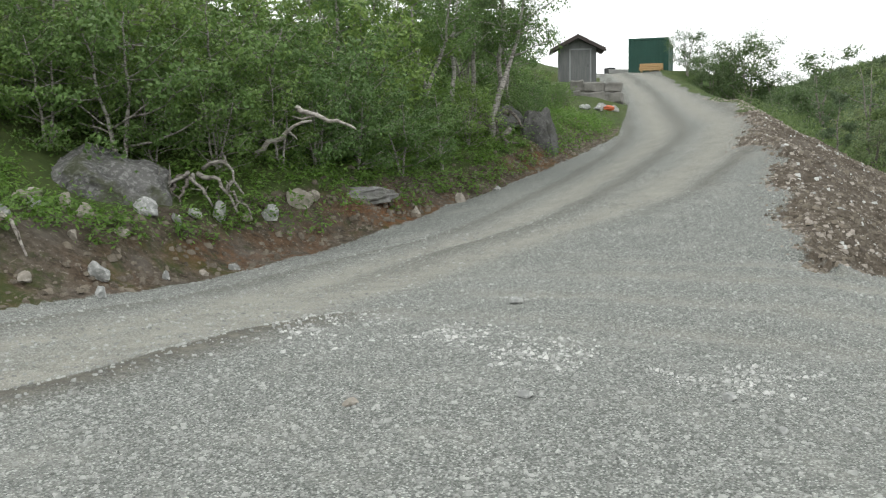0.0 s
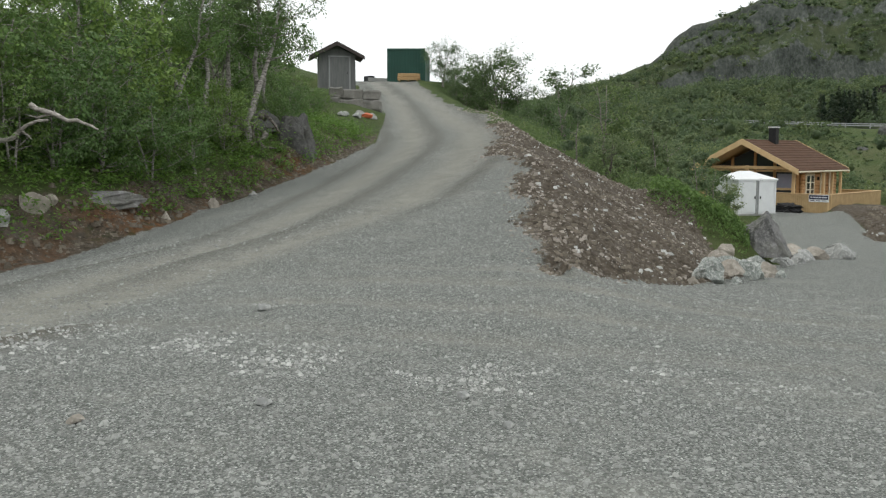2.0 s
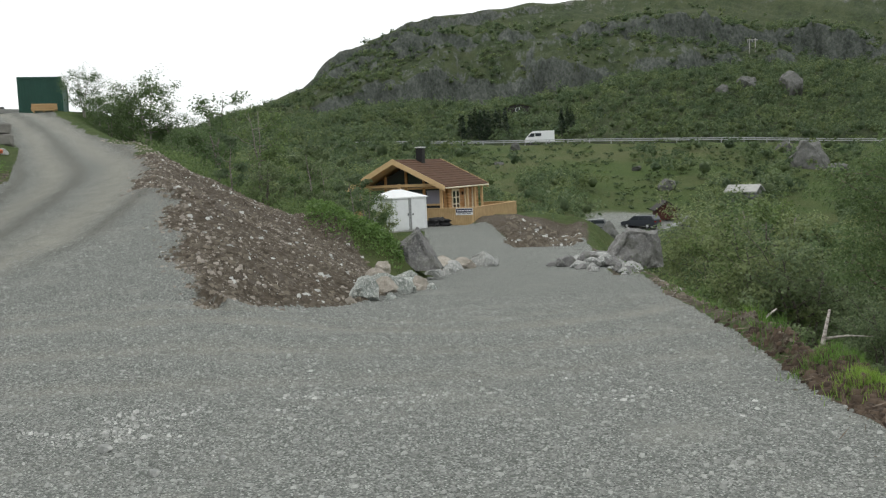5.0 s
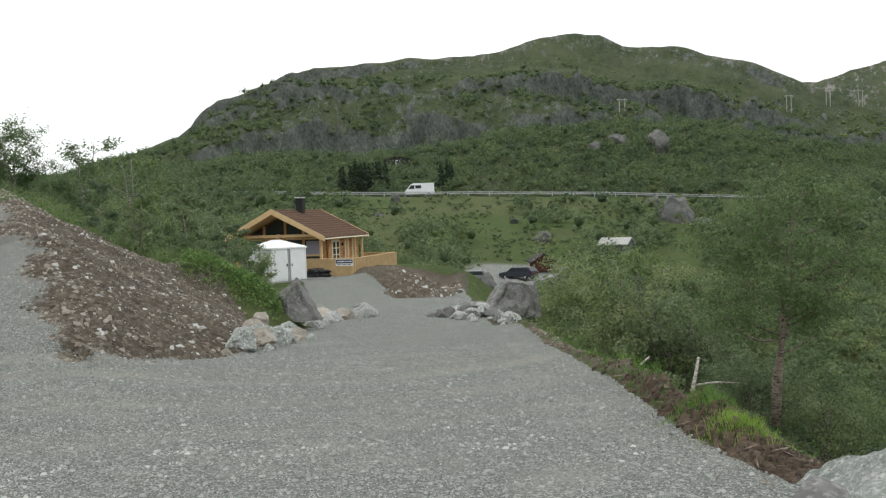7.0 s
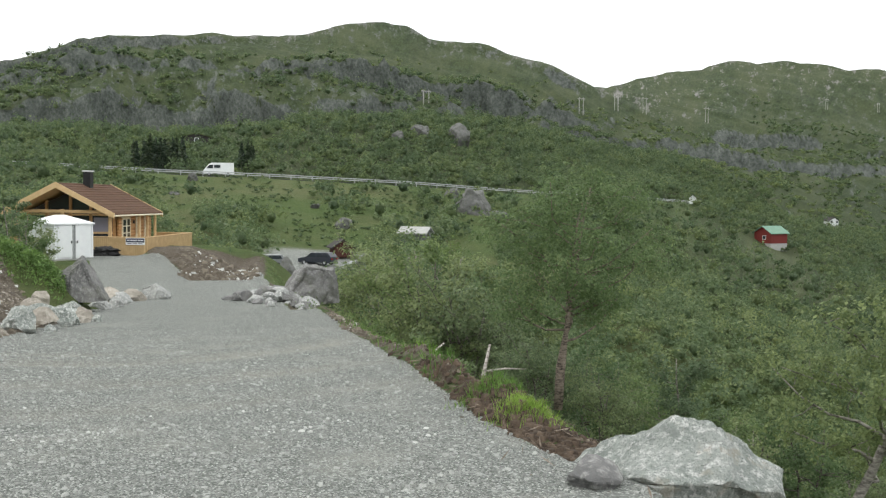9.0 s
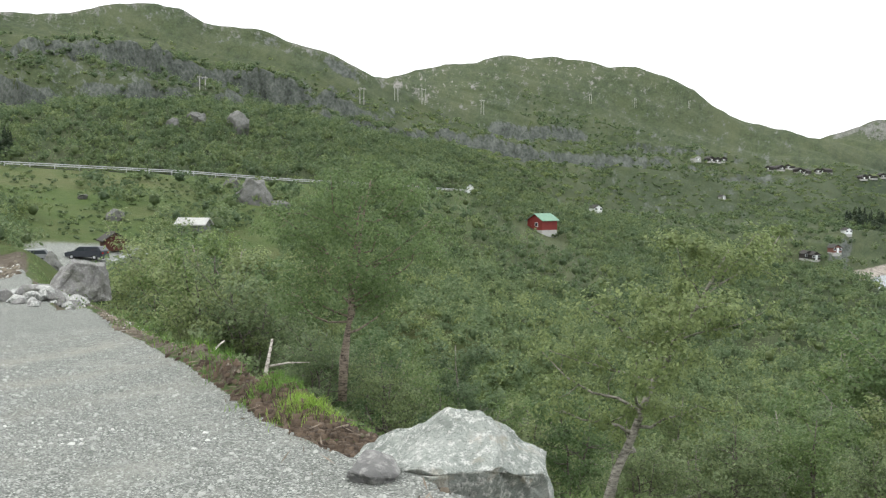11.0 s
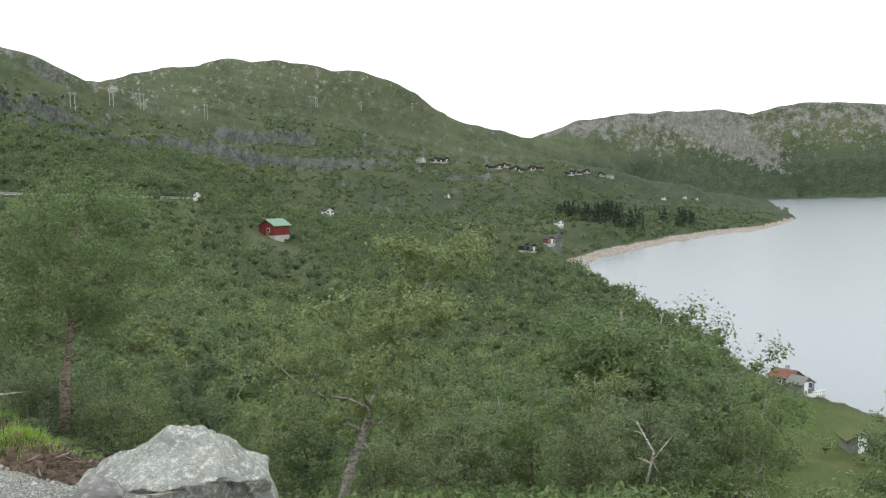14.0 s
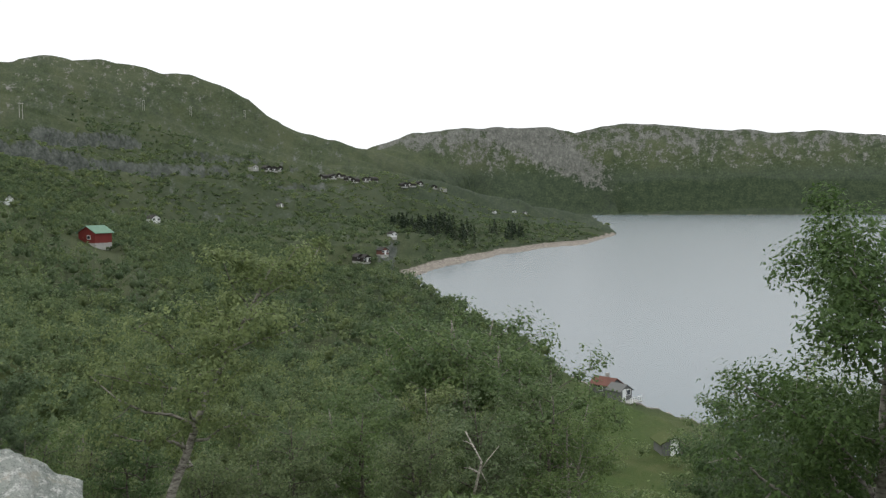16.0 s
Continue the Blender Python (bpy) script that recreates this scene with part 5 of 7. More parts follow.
    # bushy crowns rising past the far end of the yard
    for b, r, k, top in ((49.6, 33, 1, -0.6), (50.8, 31, 0, -0.1), (52.0, 34, 3, 0.3), (53.2, 30, 1, -0.2), (54.4, 33, 3, -0.4), (51.4, 27, 2, -0.9), (53.8, 26, 2, -1.0), (55.6, 29, 0, -0.9), (48.6, 37, 2, -0.7), (57.0, 31, 1, -0.5)):
        plant_to(close[k], kinds[k][0], b, r, top, rng.uniform(0, 360))
    placed = 0
    while placed < 48:
        b, r = rng.uniform(49, 120), 24 + 22 * rng.random() ** 0.7
        if b < 56 and r < 34 or 99.5 < b < 108 and r > 26:
            continue
        x, y = polar(b, r)
        if keep_clear(x, y):
            continue
        plant(low[rng.randrange(4)], x, y, rng.choice((0.55, 0.7, 0.85, 1.0, 1.2)), rng.uniform(0, 360), sink=0.3)
        placed += 1
    for b, r, s in ((19.5, 40, 0.9), (22, 43, 1.0), (24.5, 46, 1.0), (26, 50, 0.9), (21, 52, 1.0), (23.5, 58, 1.1), (18.5, 60, 0.9), (25.6, 40, 0.85), (27.2, 44, 0.8), (24.8, 35, 0.7), (22.2, 33, 0.6), (20.4, 31, 0.5), (26.6, 57, 1.0), (19.8, 70, 1.1), (28.0, 47.5, 0.75), (47.8, 44, 0.8), (50, 47, 0.9), (51.5, 41, 0.8), (49.3, 70, 0.9), (47.2, 92, 1.1), (48.2, 95, 1.2), (49.2, 98, 1.2), (50.3, 101, 0.9), (46.6, 99, 0.8), (51.2, 100, 1.0), (28.6, 51, 0.8), (27.8, 53, 0.9)):
        plant(low[rng.randrange(4)], *polar(b, r), s, rng.uniform(0, 360), sink=0.3)
    for m in birch + low + close:
        discard(m)


build_trees()


def wood_mass(name, label, seed, tries, ranges, bearings, dens, size, tall, lobes, quads, leaf, material, apart=0.8, core=0.27):
    """Many round-crowned bushes far off, as one mesh of leaf sprays."""
    rng = np.random.default_rng(seed)
    u = rng.uniform(0, 1, tries)
    r = np.sqrt(ranges[0] ** 2 + u * (ranges[1] ** 2 - ranges[0] ** 2))
    b = rng.uniform(*bearings, tries)
    keep = rng.uniform(0, 1, tries) < dens(b, r)
    b, r = b[keep], r[keep]
    x, y = r * np.sin(np.radians(b)), r * np.cos(np.radians(b))
    s = size[0] + (size[1] - size[0]) * rng.power(0.6, len(x))
    taken, keep = {}, []
    for k in range(len(x)):
        cell = 2 * size[1]
        cx, cy = int(x[k] // cell), int(y[k] // cell)
        near = [m for i in (-1, 0, 1) for j in (-1, 0, 1) for m in taken.get((cx + i, cy + j), ())]
        if keep_clear(x[k], y[k]) or any(math.hypot(x[k] - x[m], y[k] - y[m]) < apart * (s[k] + s[m]) for m in near):
            continue
        taken.setdefault((cx, cy), []).append(k)
        keep.append(k)
    x, y, s = x[keep], y[keep], s[keep]
    z = height(x, y)
    keep = z > LAKE + 2.0
    x, y, z, s = x[keep], y[keep], z[keep], s[keep]
    n = len(x)
    h = s * rng.uniform(*tall, n)
    # each crown is a few loose clumps of leaf sprays round a small dense heart
    d = rng.normal(size=(n, lobes, 3))
    d /= np.linalg.norm(d, axis=2)[..., None]
    d *= rng.uniform(0.25, 0.78, (n, lobes, 1))
    d[..., 2] = np.abs(d[..., 2]) * 1.15 - 0.22
    d[..., :2] *= (1.1 - 0.55 * np.clip(d[..., 2], 0, 1))[..., None]
    wide = rng.uniform(0.26, 0.46, (n, lobes))
    e = rng.normal(size=(n, lobes, quads, 3)) * 0.62
    off = d[:, :, None] + e * wide[:, :, None, None]
    c = np.stack([x[:, None, None] + off[..., 0] * s[:, None, None], y[:, None, None] + off[..., 1] * s[:, None, None], z[:, None, None] + h[:, None, None] * np.clip(0.46 + 0.52 * off[..., 2], 0.03, 2)], -1).reshape(-1, 3)
    v, q = leaves_at(c, rng, leaf, 0.62, out=(0.7 * e + 0.9 * d[:, :, None] + (0, 0, 0.35)).reshape(-1, 3), loose=0.95)
    heart = np.stack([x, y, z + 0.36 * h], -1)
    girth = core * np.stack([s, s, 0.7 * h], -1)
    cv, cq, each = puffs(heart, girth, rng)
    me = sheet_mesh(name, np.vstack([v, cv]), np.vstack([q, cq + len(v)]), material)
    tone = rng.uniform(0, 1, n)
    me.attributes.new("tone", "FLOAT", "POINT").data.foreach_set("value", np.concatenate([np.repeat(tone, lobes * quads * 4), np.repeat(tone, each)]).astype(np.float32))
    return tagged(new(name, me), label, "woodland", kind="stuff")


def valley(b, r):
    road = round_road(b)
    wood = np.where(b > 60, 0.95, np.where(b > 48, np.where(r < 100, 0.9, 0.35), np.where(b > 30, np.clip(0.10 + 2.2 * fbm(b / 2.4, r / 26, 77, 3), 0, 0.7), 0.8)))
    wood = np.where((b > 62) & (b < 75) & (r > 150) & (r < 240), 0.35, wood)
    wood = np.where((b > 98.8) & (b < 108), 0.015, wood)
    wood = np.where((b > 28) & (b < 40) & (r < 80), 0, wood)
    wood = np.where((b < 49) & (r < 60), 0, wood)
    return np.where((r > road - 14) & (r < road + 6), 0, wood)


wood_mass("birch_scrub", "dense birch scrub filling the valley floor", 1, 14000, (42, 135), (14, 120), valley, (0.9, 2.3), (1.3, 2.2), 7, 16, 0.36, MASS_PALE, 0.44, 0.2)
wood_mass("valley_wood", "green birch wood on the valley's far side", 2, 16000, (130, 420), (16, 112), valley, (1.5, 3.4), (1.0, 1.7), 6, 10, 0.68, MASS_DARK, 0.42)
wood_mass("willow_scrub", "pale willow scrub among the valley birches", 3, 1300, (125, 420), (16, 112), valley, (1.1, 2.3), (0.9, 1.5), 5, 11, 0.5, MASS_PALE)


def meadow_patches(b, r):
    return np.where(r < round_road(b) - 5, np.clip(0.35 + 2.6 * fbm(b / 1.9, r / 20, 78, 4), 0, 1), 0)


wood_mass("meadow_scrub", "low dark shrubs and heather tufts over the green meadow", 8, 9000, (66, 216), (27.5, 64), meadow_patches, (0.35, 1.15), (0.55, 0.95), 3, 8, 0.30, MASS_DARK, 0.6, 0.3)


def slopes(b, r):
    rc = far_lines(b)[2][0]
    rise = (r - round_road(b)) / (rc - round_road(b))
    patch = 0.5 + 1.6 * fbm(b / 1.7, r / 60, 71, 3)
    return np.where(r < round_road(b) + 6, 0, np.clip(patch, 0, 1) * np.where(b < 66, np.where(rise < 1.0, 0.6, np.where(rise < 1.7, 0.25, 0.06)), 0.6)) * (1 - np.clip(1.4 * cliffs(b, r)[1], 0, 1)) * np.where(r > far_lines(b)[4][0] * 0.86, 0.0, 1)


wood_mass("hillside_scrub", "scattered birch bushes climbing the hillside", 4, 26000, (185, 600), (17, 72), slopes, (0.9, 2.3), (0.8, 1.3), 4, 9, 0.62, MASS_HILL, 0.45)


def lower_slope(b, r):
    rc = far_lines(b)[2][0]
    return np.where((r > round_road(b) + 7) & (r < rc + 4), np.clip(0.9 + 1.5 * fbm(b / 2.2, r / 40, 73, 3), 0, 1), 0)


def shore(b, r):
    return np.where(r < round_road(b) - 8, np.clip(0.62 + 2.0 * fbm(b / 2.5, r / 70, 75, 3), 0, 1), np.clip(0.25 + 2.0 * fbm(b / 2.0, r / 90, 76, 3), 0, 1)) * (1 - 0.8 * step(np.abs(r - round_road(b)), 14, 8))


wood_mass("hillside_wood", "birch wood along the foot of the crags", 6, 6500, (188, 420), (16, 66), lower_slope, (1.5, 3.4), (1.1, 1.8), 6, 12, 0.66, MASS_DARK, 0.46)
wood_mass("shore_wood", "dark woods along the lake and the far road", 7, 5200, (415, 1050), (70, 101.5), shore, (2.2, 4.6), (1.0, 1.6), 5, 9, 1.15, MASS_DARK, 0.48)
wood_mass("far_scrub", "birch woods spread over the far hillside", 5, 16000, (420, 1250), (58, 103), slopes, (1.8, 4.6), (0.6, 1.0), 4, 8, 1.35, MASS_HILL, 0.45)


def spruce_stand():
    rng = random.Random(31)
    root = thing("spruce_tree", (0, 0, 0), "dark spruce in a plantation", "tree", "spruces in the plantations")
    k = np.random.default_rng(5)
    part("trunk", join([tube([(0, 0, -0.5), (0, 0, 9.5)], [0.16, 0.03], 5)]), GREY_BARK, root)
    n = 280
    h = 10 * k.power(0.62, n)
    a, w = k.uniform(0, 6.28, n), (1 - h / 10.4) * 2.1 * k.uniform(0.5, 1.05, n)
    c = np.stack([np.cos(a) * w, np.sin(a) * w, 0.5 + h - 0.25 * w], 1)
    v, q = leaves_at(c, k, 1.2, 0.55, 0.45)
    new("crown", sheet_mesh("crown", v, q, SPRUCE_LEAF)).parent = root
    for b0, b1, r0, r1, n, s0 in ((88.7, 93.9, 640, 720, 75, 1.0), (94.8, 97.0, 740, 800, 26, 0.9), (33.6, 36.6, 196, 212, 26, 0.55), (39.6, 40.6, 196, 208, 7, 0.5)):
        for _ in range(n):
            b = rng.uniform(b0, b1)
            x, y = polar(b, rng.uniform(r0, r1))
            plant(root, x, y, s0 * rng.uniform(0.75, 1.25), rng.uniform(0, 360), sink=0.4)
    discard(root)


spruce_stand()


def undergrowth():
    rng = np.random.default_rng(44)
    n, each = 2300, 42
    y = 8.5 + 26 * rng.power(0.8, n)
    xl, _ = side_left(y)
    inside = 6.5 * rng.power(0.7, n)
    x = xl - inside
    keep = (inside > curve(y, (9, 1.1), (13, 0.6), (17, 0.25), (24, 0.2)) + 0.5 * rng.power(0.4, n)) & (fbm(x / 0.9, y / 0.9, 81, 3) + 0.2 > 0) & (np.hypot(x + 5.3, y - 13.4) > 1.15)
    x, y = x[keep], y[keep]
    n = len(x)
    size = rng.uniform(0.14, 0.34, n)
    puff = rng.normal(size=(n, each, 3)) * 0.6
    puff[..., 2] = np.abs(puff[..., 2]) * 1.1
    c = (np.stack([x, y, height(x, y)], 1)[:, None] + puff * size[:, None, None]).reshape(-1, 3)
    v, q = leaves_at(c, rng, 0.085, 0.45, out=(puff + (0, 0, 0.5)).reshape(-1, 3))
    tagged(new("undergrowth", sheet_mesh("undergrowth", v, q, HERB_LEAF)), "bright green ferns and herbs under the birches", "undergrowth", kind="stuff")
    # grass and low bushes along the rims
    n = 20000
    b = rng.uniform(41, 120, n)
    r = rim(b) + curve(b, (41, 2.2), (50, 3.2), (60, 3.0), (78, 2.2), (120, 2.6)) + 0.10 * rim(b) + 16 * rng.power(1.0, n)
    x, y = r * np.sin(np.radians(b)), r * np.cos(np.radians(b))
    keep = fbm(x / 1.1, y / 1.1, 83, 3) + 0.10 + 0.03 * (r - rim(b)) > 0.05
    x, y = x[keep], y[keep]
    far = (np.hypot(x, y) - rim(bearing(x, y)))
    c = np.stack([x, y, height(x, y) + rng.power(0.7, len(x)) * (0.05 + 0.055 * np.clip(far - 1.5, 0, 9))], 1)
    v, q = leaves_at(c, rng, 0.095, 0.4, 1.2)
    tagged(new("bank_grass", sheet_mesh("bank_grass", v, q, BIRCH_LEAF)), "grass and low bushes on the slope below the rim", "undergrowth", kind="stuff")
    # bushes on the lee of the rubble slope
    n = 30000
    y = rng.uniform(19, 46, n)
    xr, _ = side_right(y)
    x = xr + 1.2 + np.maximum(0, 4.2 - 0.8 * (y - 19)) + 14 * rng.power(0.9, n)
    keep = (gravel_mask(x, y) < 0.2) & (np.hypot(x, y) > rubble_reach(bearing(x, y)) + 0.3) & (fbm(x / 2, y / 2, 85, 3) + 0.1 > 0) & ~((bearing(x, y) > 26.8) & (np.hypot(x, y) > 22))
    x, y = x[keep], y[keep]
    c = np.stack([x, y, height(x, y) + rng.power(0.7, len(x)) * 0.7], 1)
    v, q = leaves_at(c, rng, 0.12, 0.5, 0.9)
    tagged(new("slope_bushes", sheet_mesh("slope_bushes", v, q, BIRCH_LEAF)), "low green bushes behind the rubble slope", "undergrowth", kind="stuff")


undergrowth()


def knoll_turf():
    rng = np.random.default_rng(46)
    n = 6500
    a, c = rng.uniform(-1.3, 1.4, n), rng.normal(0, 0.6, n)
    x, y = 12.6 + 0.86 * a + 0.51 * c, 24.2 - 0.51 * a + 0.86 * c
    p = np.stack([x, y, height(x, y) + rng.power(0.6, n) * 0.32], 1)
    v, q = leaves_at(p, rng, 0.11, 0.4, 0.9)
    tagged(new("knoll_turf", sheet_mesh("knoll_turf", v, q, BANK_LEAF)), "thick green turf and low leaves on the knoll", "undergrowth", kind="stuff")


knoll_turf()


def blades(x, y, rng, n, spread, tall, wide):
    """Upright grass blades round a spot."""
    px, py = x + rng.normal(0, spread, n), y + rng.normal(0, spread, n)
    pz = height(px, py)
    a, h = rng.uniform(0, 6.28, n), tall * rng.uniform(0.5, 1.1, n)
    lean = rng.normal(0, 0.4, (n, 2)) * h[:, None]
    dx, dy = np.cos(a) * wide, np.sin(a) * wide
    v = np.stack([np.stack([px - dx, py - dy, pz - 0.02], 1), np.stack([px + dx, py + dy, pz - 0.02], 1), np.stack([px + lean[:, 0] + dx * 0.2, py + lean[:, 1] + dy * 0.2, pz + h], 1), np.stack([px + lean[:, 0] - dx * 0.2, py + lean[:, 1] - dy * 0.2, pz + h * 0.98], 1)], 1).reshape(-1, 3)
    return v, np.arange(n * 4).reshape(-1, 4)


LUSH = leaf_material("lush_grass", (0.15, 0.26, 0.05), (0.24, 0.38, 0.09))
for k, (x, y, n, s) in enumerate(((*polar(55.4, 7.1), 420, 0.09), (*polar(57.8, 6.5), 700, 0.12), (*polar(56.8, 6.9), 160, 0.07), (*polar(54.2, 7.1), 50, 0.06))):
    v, q = blades(x, y, np.random.default_rng(200 + k), int(n * 1.3), s * 0.9, 0.07, 0.0035)
    tagged(new("grass_tuft", sheet_mesh("grass_tuft", v, q, LUSH)), "bright green tuft of grass on the yard's rim", "grass", kind="stuff")


rng_verge = np.random.default_rng(210)
for k in range(14):
    b = 47.5 + 13 * rng_verge.uniform()
    r = float(rim(b)) * 1.06 + 1.3 + 0.7 * rng_verge.uniform()
    v, q = blades(*polar(b, r), rng_verge, 130, 0.16, 0.13, 0.005)
    tagged(new("grass_tuft", sheet_mesh("grass_tuft", v, q, HERB_LEAF)), "rough green grass tuft on the outer verge", "grass", kind="stuff")


# ---- dead wood and roots ----
def branch(points, thick, label, name="dead_branch", material=None, forks=2, seed=1):
    rng = np.random.default_rng(seed)
    pts = np.array(points, float)
    u = np.linspace(0, 1, len(pts))
    tubes = [tube(pts, thick * (1 - 0.7 * u) + 0.004, 6)]
    for _ in range(forks):
        f = rng.uniform(0.3, 0.85)
        s = np.array([np.interp(f, u, pts[:, c]) for c in range(3)])
        e = s + rng.normal(0, 0.16, 3) * np.linalg.norm(pts[-1] - pts[0]) + (0, 0, 0.1)
        tubes.append(tube([s, (s + e) / 2 + rng.normal(0, 0.03, 3), e], [thick * 0.5, thick * 0.35, 0.004], 5))
    ob = smooth(part(name, join(tubes), material or DEAD_WOOD))
    return tagged(ob, label, "branch")


def wander(seed, b0, z0, b1, z1, r, dip=0.0):
    """A crooked line from one spot of the bank to another, at bearing and level."""
    rng = np.random.default_rng(seed)
    u = np.linspace(0, 1, 9)
    kink = np.cumsum(rng.normal(0, 0.05, (9, 3)), 0)
    kink -= u[:, None] * kink[-1]
    return [tuple(np.array((*polar(b0 + (b1 - b0) * k, r - 0.45 * k), z0 + (z1 - z0) * k + dip * math.sin(3.14 * k))) + kink[i]) for i, k in enumerate(u)]


def polar3(b, r, up):
    x, y = polar(b, r)
    return x, y, z_at(x, y) + up


branch(wander(5, -12.9, 1.2, -9.6, 1.75, 16.6), 0.05, "bleached dead branch lying on the wooded bank", forks=3)
branch(wander(8, -10.1, 2.05, -7.0, 1.6, 16.4), 0.045, "bleached crooked branch above the bank", seed=3)
branch([polar3(51.2, 13.6, -0.05), polar3(51.9, 13.9, 0.28), polar3(52.5, 14.1, 0.5)], 0.022, "pale dead stick slanting up from the rim", forks=0)
branch([polar3(55.0, 17.5, -0.2), polar3(54.8, 17.5, 0.7), polar3(55.2, 17.6, 1.45)], 0.055, "broken white birch stump below the rim", "stump", seed=6)
branch([polar3(59.8, 19.4, 0.5), polar3(60.8, 19.3, 0.45), polar3(61.8, 19.2, 0.55), polar3(63.6, 19.2, 0.6)], 0.045, "bare brown branch reaching out over the slope", material=GREY_BARK, forks=2, seed=8)
branch([polar3(-26.5, 11.9, 0.1), polar3(-25.9, 11.7, 0.12), polar3(-25.2, 11.3, 0.08)], 0.03, "bleached stick on the brown bank", forks=1, seed=9)
branch([polar3(94.0, 13.6, 0.4), polar3(94.6, 13.6, 1.0), polar3(93.6, 13.7, 1.5)], 0.02, "bare pale twigs of a dying bush", forks=5, seed=11)
branch([polar3(2.9, 27.5, 0.1), polar3(3.6, 27.2, 0.1), polar3(4.4, 27.2, 0.08)], 0.06, "bleached log beside the hill track", forks=0, seed=12)
for k, (b0, z0, b1, z1, t, dip) in enumerate(((-16.6, 0.95, -17.4, 0.42, 0.035, 0.1), (-16.4, 0.92, -15.4, 0.45, 0.04, 0.12), (-16.2, 0.95, -14.0, 0.34, 0.045, 0.2), (-16.9, 0.98, -19.6, 0.62, 0.045, 0.0), (-17.0, 1.0, -20.6, 0.75, 0.035, -0.1), (-15.8, 1.05, -13.6, 0.62, 0.04, 0.25), (-15.2, 0.7, -14.6, 0.25, 0.025, 0.0), (-14.2, 0.95, -13.2, 0.3, 0.035, 0.1), (-17.8, 0.8, -18.6, 0.35, 0.025, 0.05))):
    branch(wander(40 + k, b0, z0 - 0.05, b1, z1, 15.1, dip), 0.85 * t, "bare grey root hanging over the cut bank", "root", PALE_BARK if k % 3 else GREY_BARK, 2, 40 + k)
for k, (b0, z0, b1, z1) in enumerate(((1.6, 2.0, 0.2, 1.0), (0.6, 2.0, 1.6, 1.0), (-0.4, 1.9, 0.8, 0.9))):
    branch(wander(60 + k, b0, z0, b1, z1, 25.0), 0.05, "dark root clasping the rock by the track", "root", GREY_BARK, 1, 60 + k)


for k in range(9):
    f = k / 8
    branch(wander(70 + k, -1.6 + 3.6 * f, 2.25 - 0.25 * (k % 3), -1.2 + 3.9 * ((k * 5 % 9) / 8), 1.15 + 0.2 * (k % 4), 24.6, 0.15 - 0.1 * (k % 3)), 0.045 + 0.015 * (k % 3), "dark tangled root hanging over the rock by the track", "root", GREY_BARK if k % 4 else PALE_BARK, 3, 70 + k)
tilted = tree("birch_tree", 63, 4.6, 1.2, 3600, 0.08, "leaning birch with a white trunk over the torn roots", low=0.5, thick=0.02, lean=(0.9, 0.2), bark=WHITE_BARK, leafy=BANK_LEAF)
for (b, r), s, a in zip(((0.9, 24.4), (-1.5, 24.6), (-3.4, 23.4)), (0.95, 0.85, 0.8), (0, 60, 330)):
    plant(tilted, *polar(b, r), s, a)
discard(tilted)


def litter():
    """Dead twigs and roots strewn over the dug earth of the rim and the cut bank."""
    rng = np.random.default_rng(91)
    b = rng.uniform(41.5, 74, 900)
    r = rim(b) + rng.normal(1.3, 0.7, 900) * (1 + 0.05 * rim(b))
    x, y = r * np.sin(np.radians(b)), r * np.cos(np.radians(b))
    y2 = rng.uniform(8.5, 24, 500)
    x2 = side_left(y2)[0] - np.abs(rng.normal(0.4, 0.7, 500))
    x, y = np.concatenate([x, x2]), np.concatenate([y, y2])
    c = np.stack([x, y, height(x, y) + rng.uniform(0.0, 0.06, len(x))], 1)
    v, q = leaves_at(c, rng, 0.15, 0.07, 0.25)
    tagged(new("twig_litter", sheet_mesh("twig_litter", v, q, LITTER)), "dead twigs strewn over the dug brown earth", "debris", kind="stuff")


LITTER = chip_material("dead_twigs", (0.05, 0.036, 0.026), (0.30, 0.25, 0.20))
litter()

# ---- things at the top of the hill track ----
GREY_BOARD = grained("weathered_grey_board", (0.11, 0.115, 0.115), (0.20, 0.205, 0.20), 2, 30, 0.85, stretch=(6, 6, 0.6))
TRIM_GREY = grained("pale_grey_trim", (0.24, 0.25, 0.25), (0.34, 0.35, 0.35), 3, 30, 0.8)
ROOF_FELT = grained("dark_roof_felt", (0.045, 0.038, 0.036), (0.085, 0.07, 0.065), 4, 50, 0.9)
GREEN_STEEL = grained("green_painted_steel", (0.010, 0.055, 0.040), (0.020, 0.085, 0.062), 1.2, 25, 0.55, spec=0.4)
DARK_STEEL = grained("dark_steel", (0.03, 0.032, 0.035), (0.06, 0.062, 0.066), 3, 40, 0.5, 0.3)
PINE = grained("new_pine", (0.42, 0.26, 0.12), (0.60, 0.41, 0.21), 3, 30, 0.7, stretch=(8, 8, 0.7))
CONCRETE = grained("pale_concrete", (0.30, 0.30, 0.29), (0.44, 0.44, 0.42), 2, 40, 0.9)
WHITE = grained("white_paint", (0.68, 0.70, 0.71), (0.80, 0.82, 0.82), 2, 30, 0.5)
PLASTIC = grained("orange_plastic", (0.55, 0.12, 0.05), (0.70, 0.20, 0.09), 4, 30, 0.5)


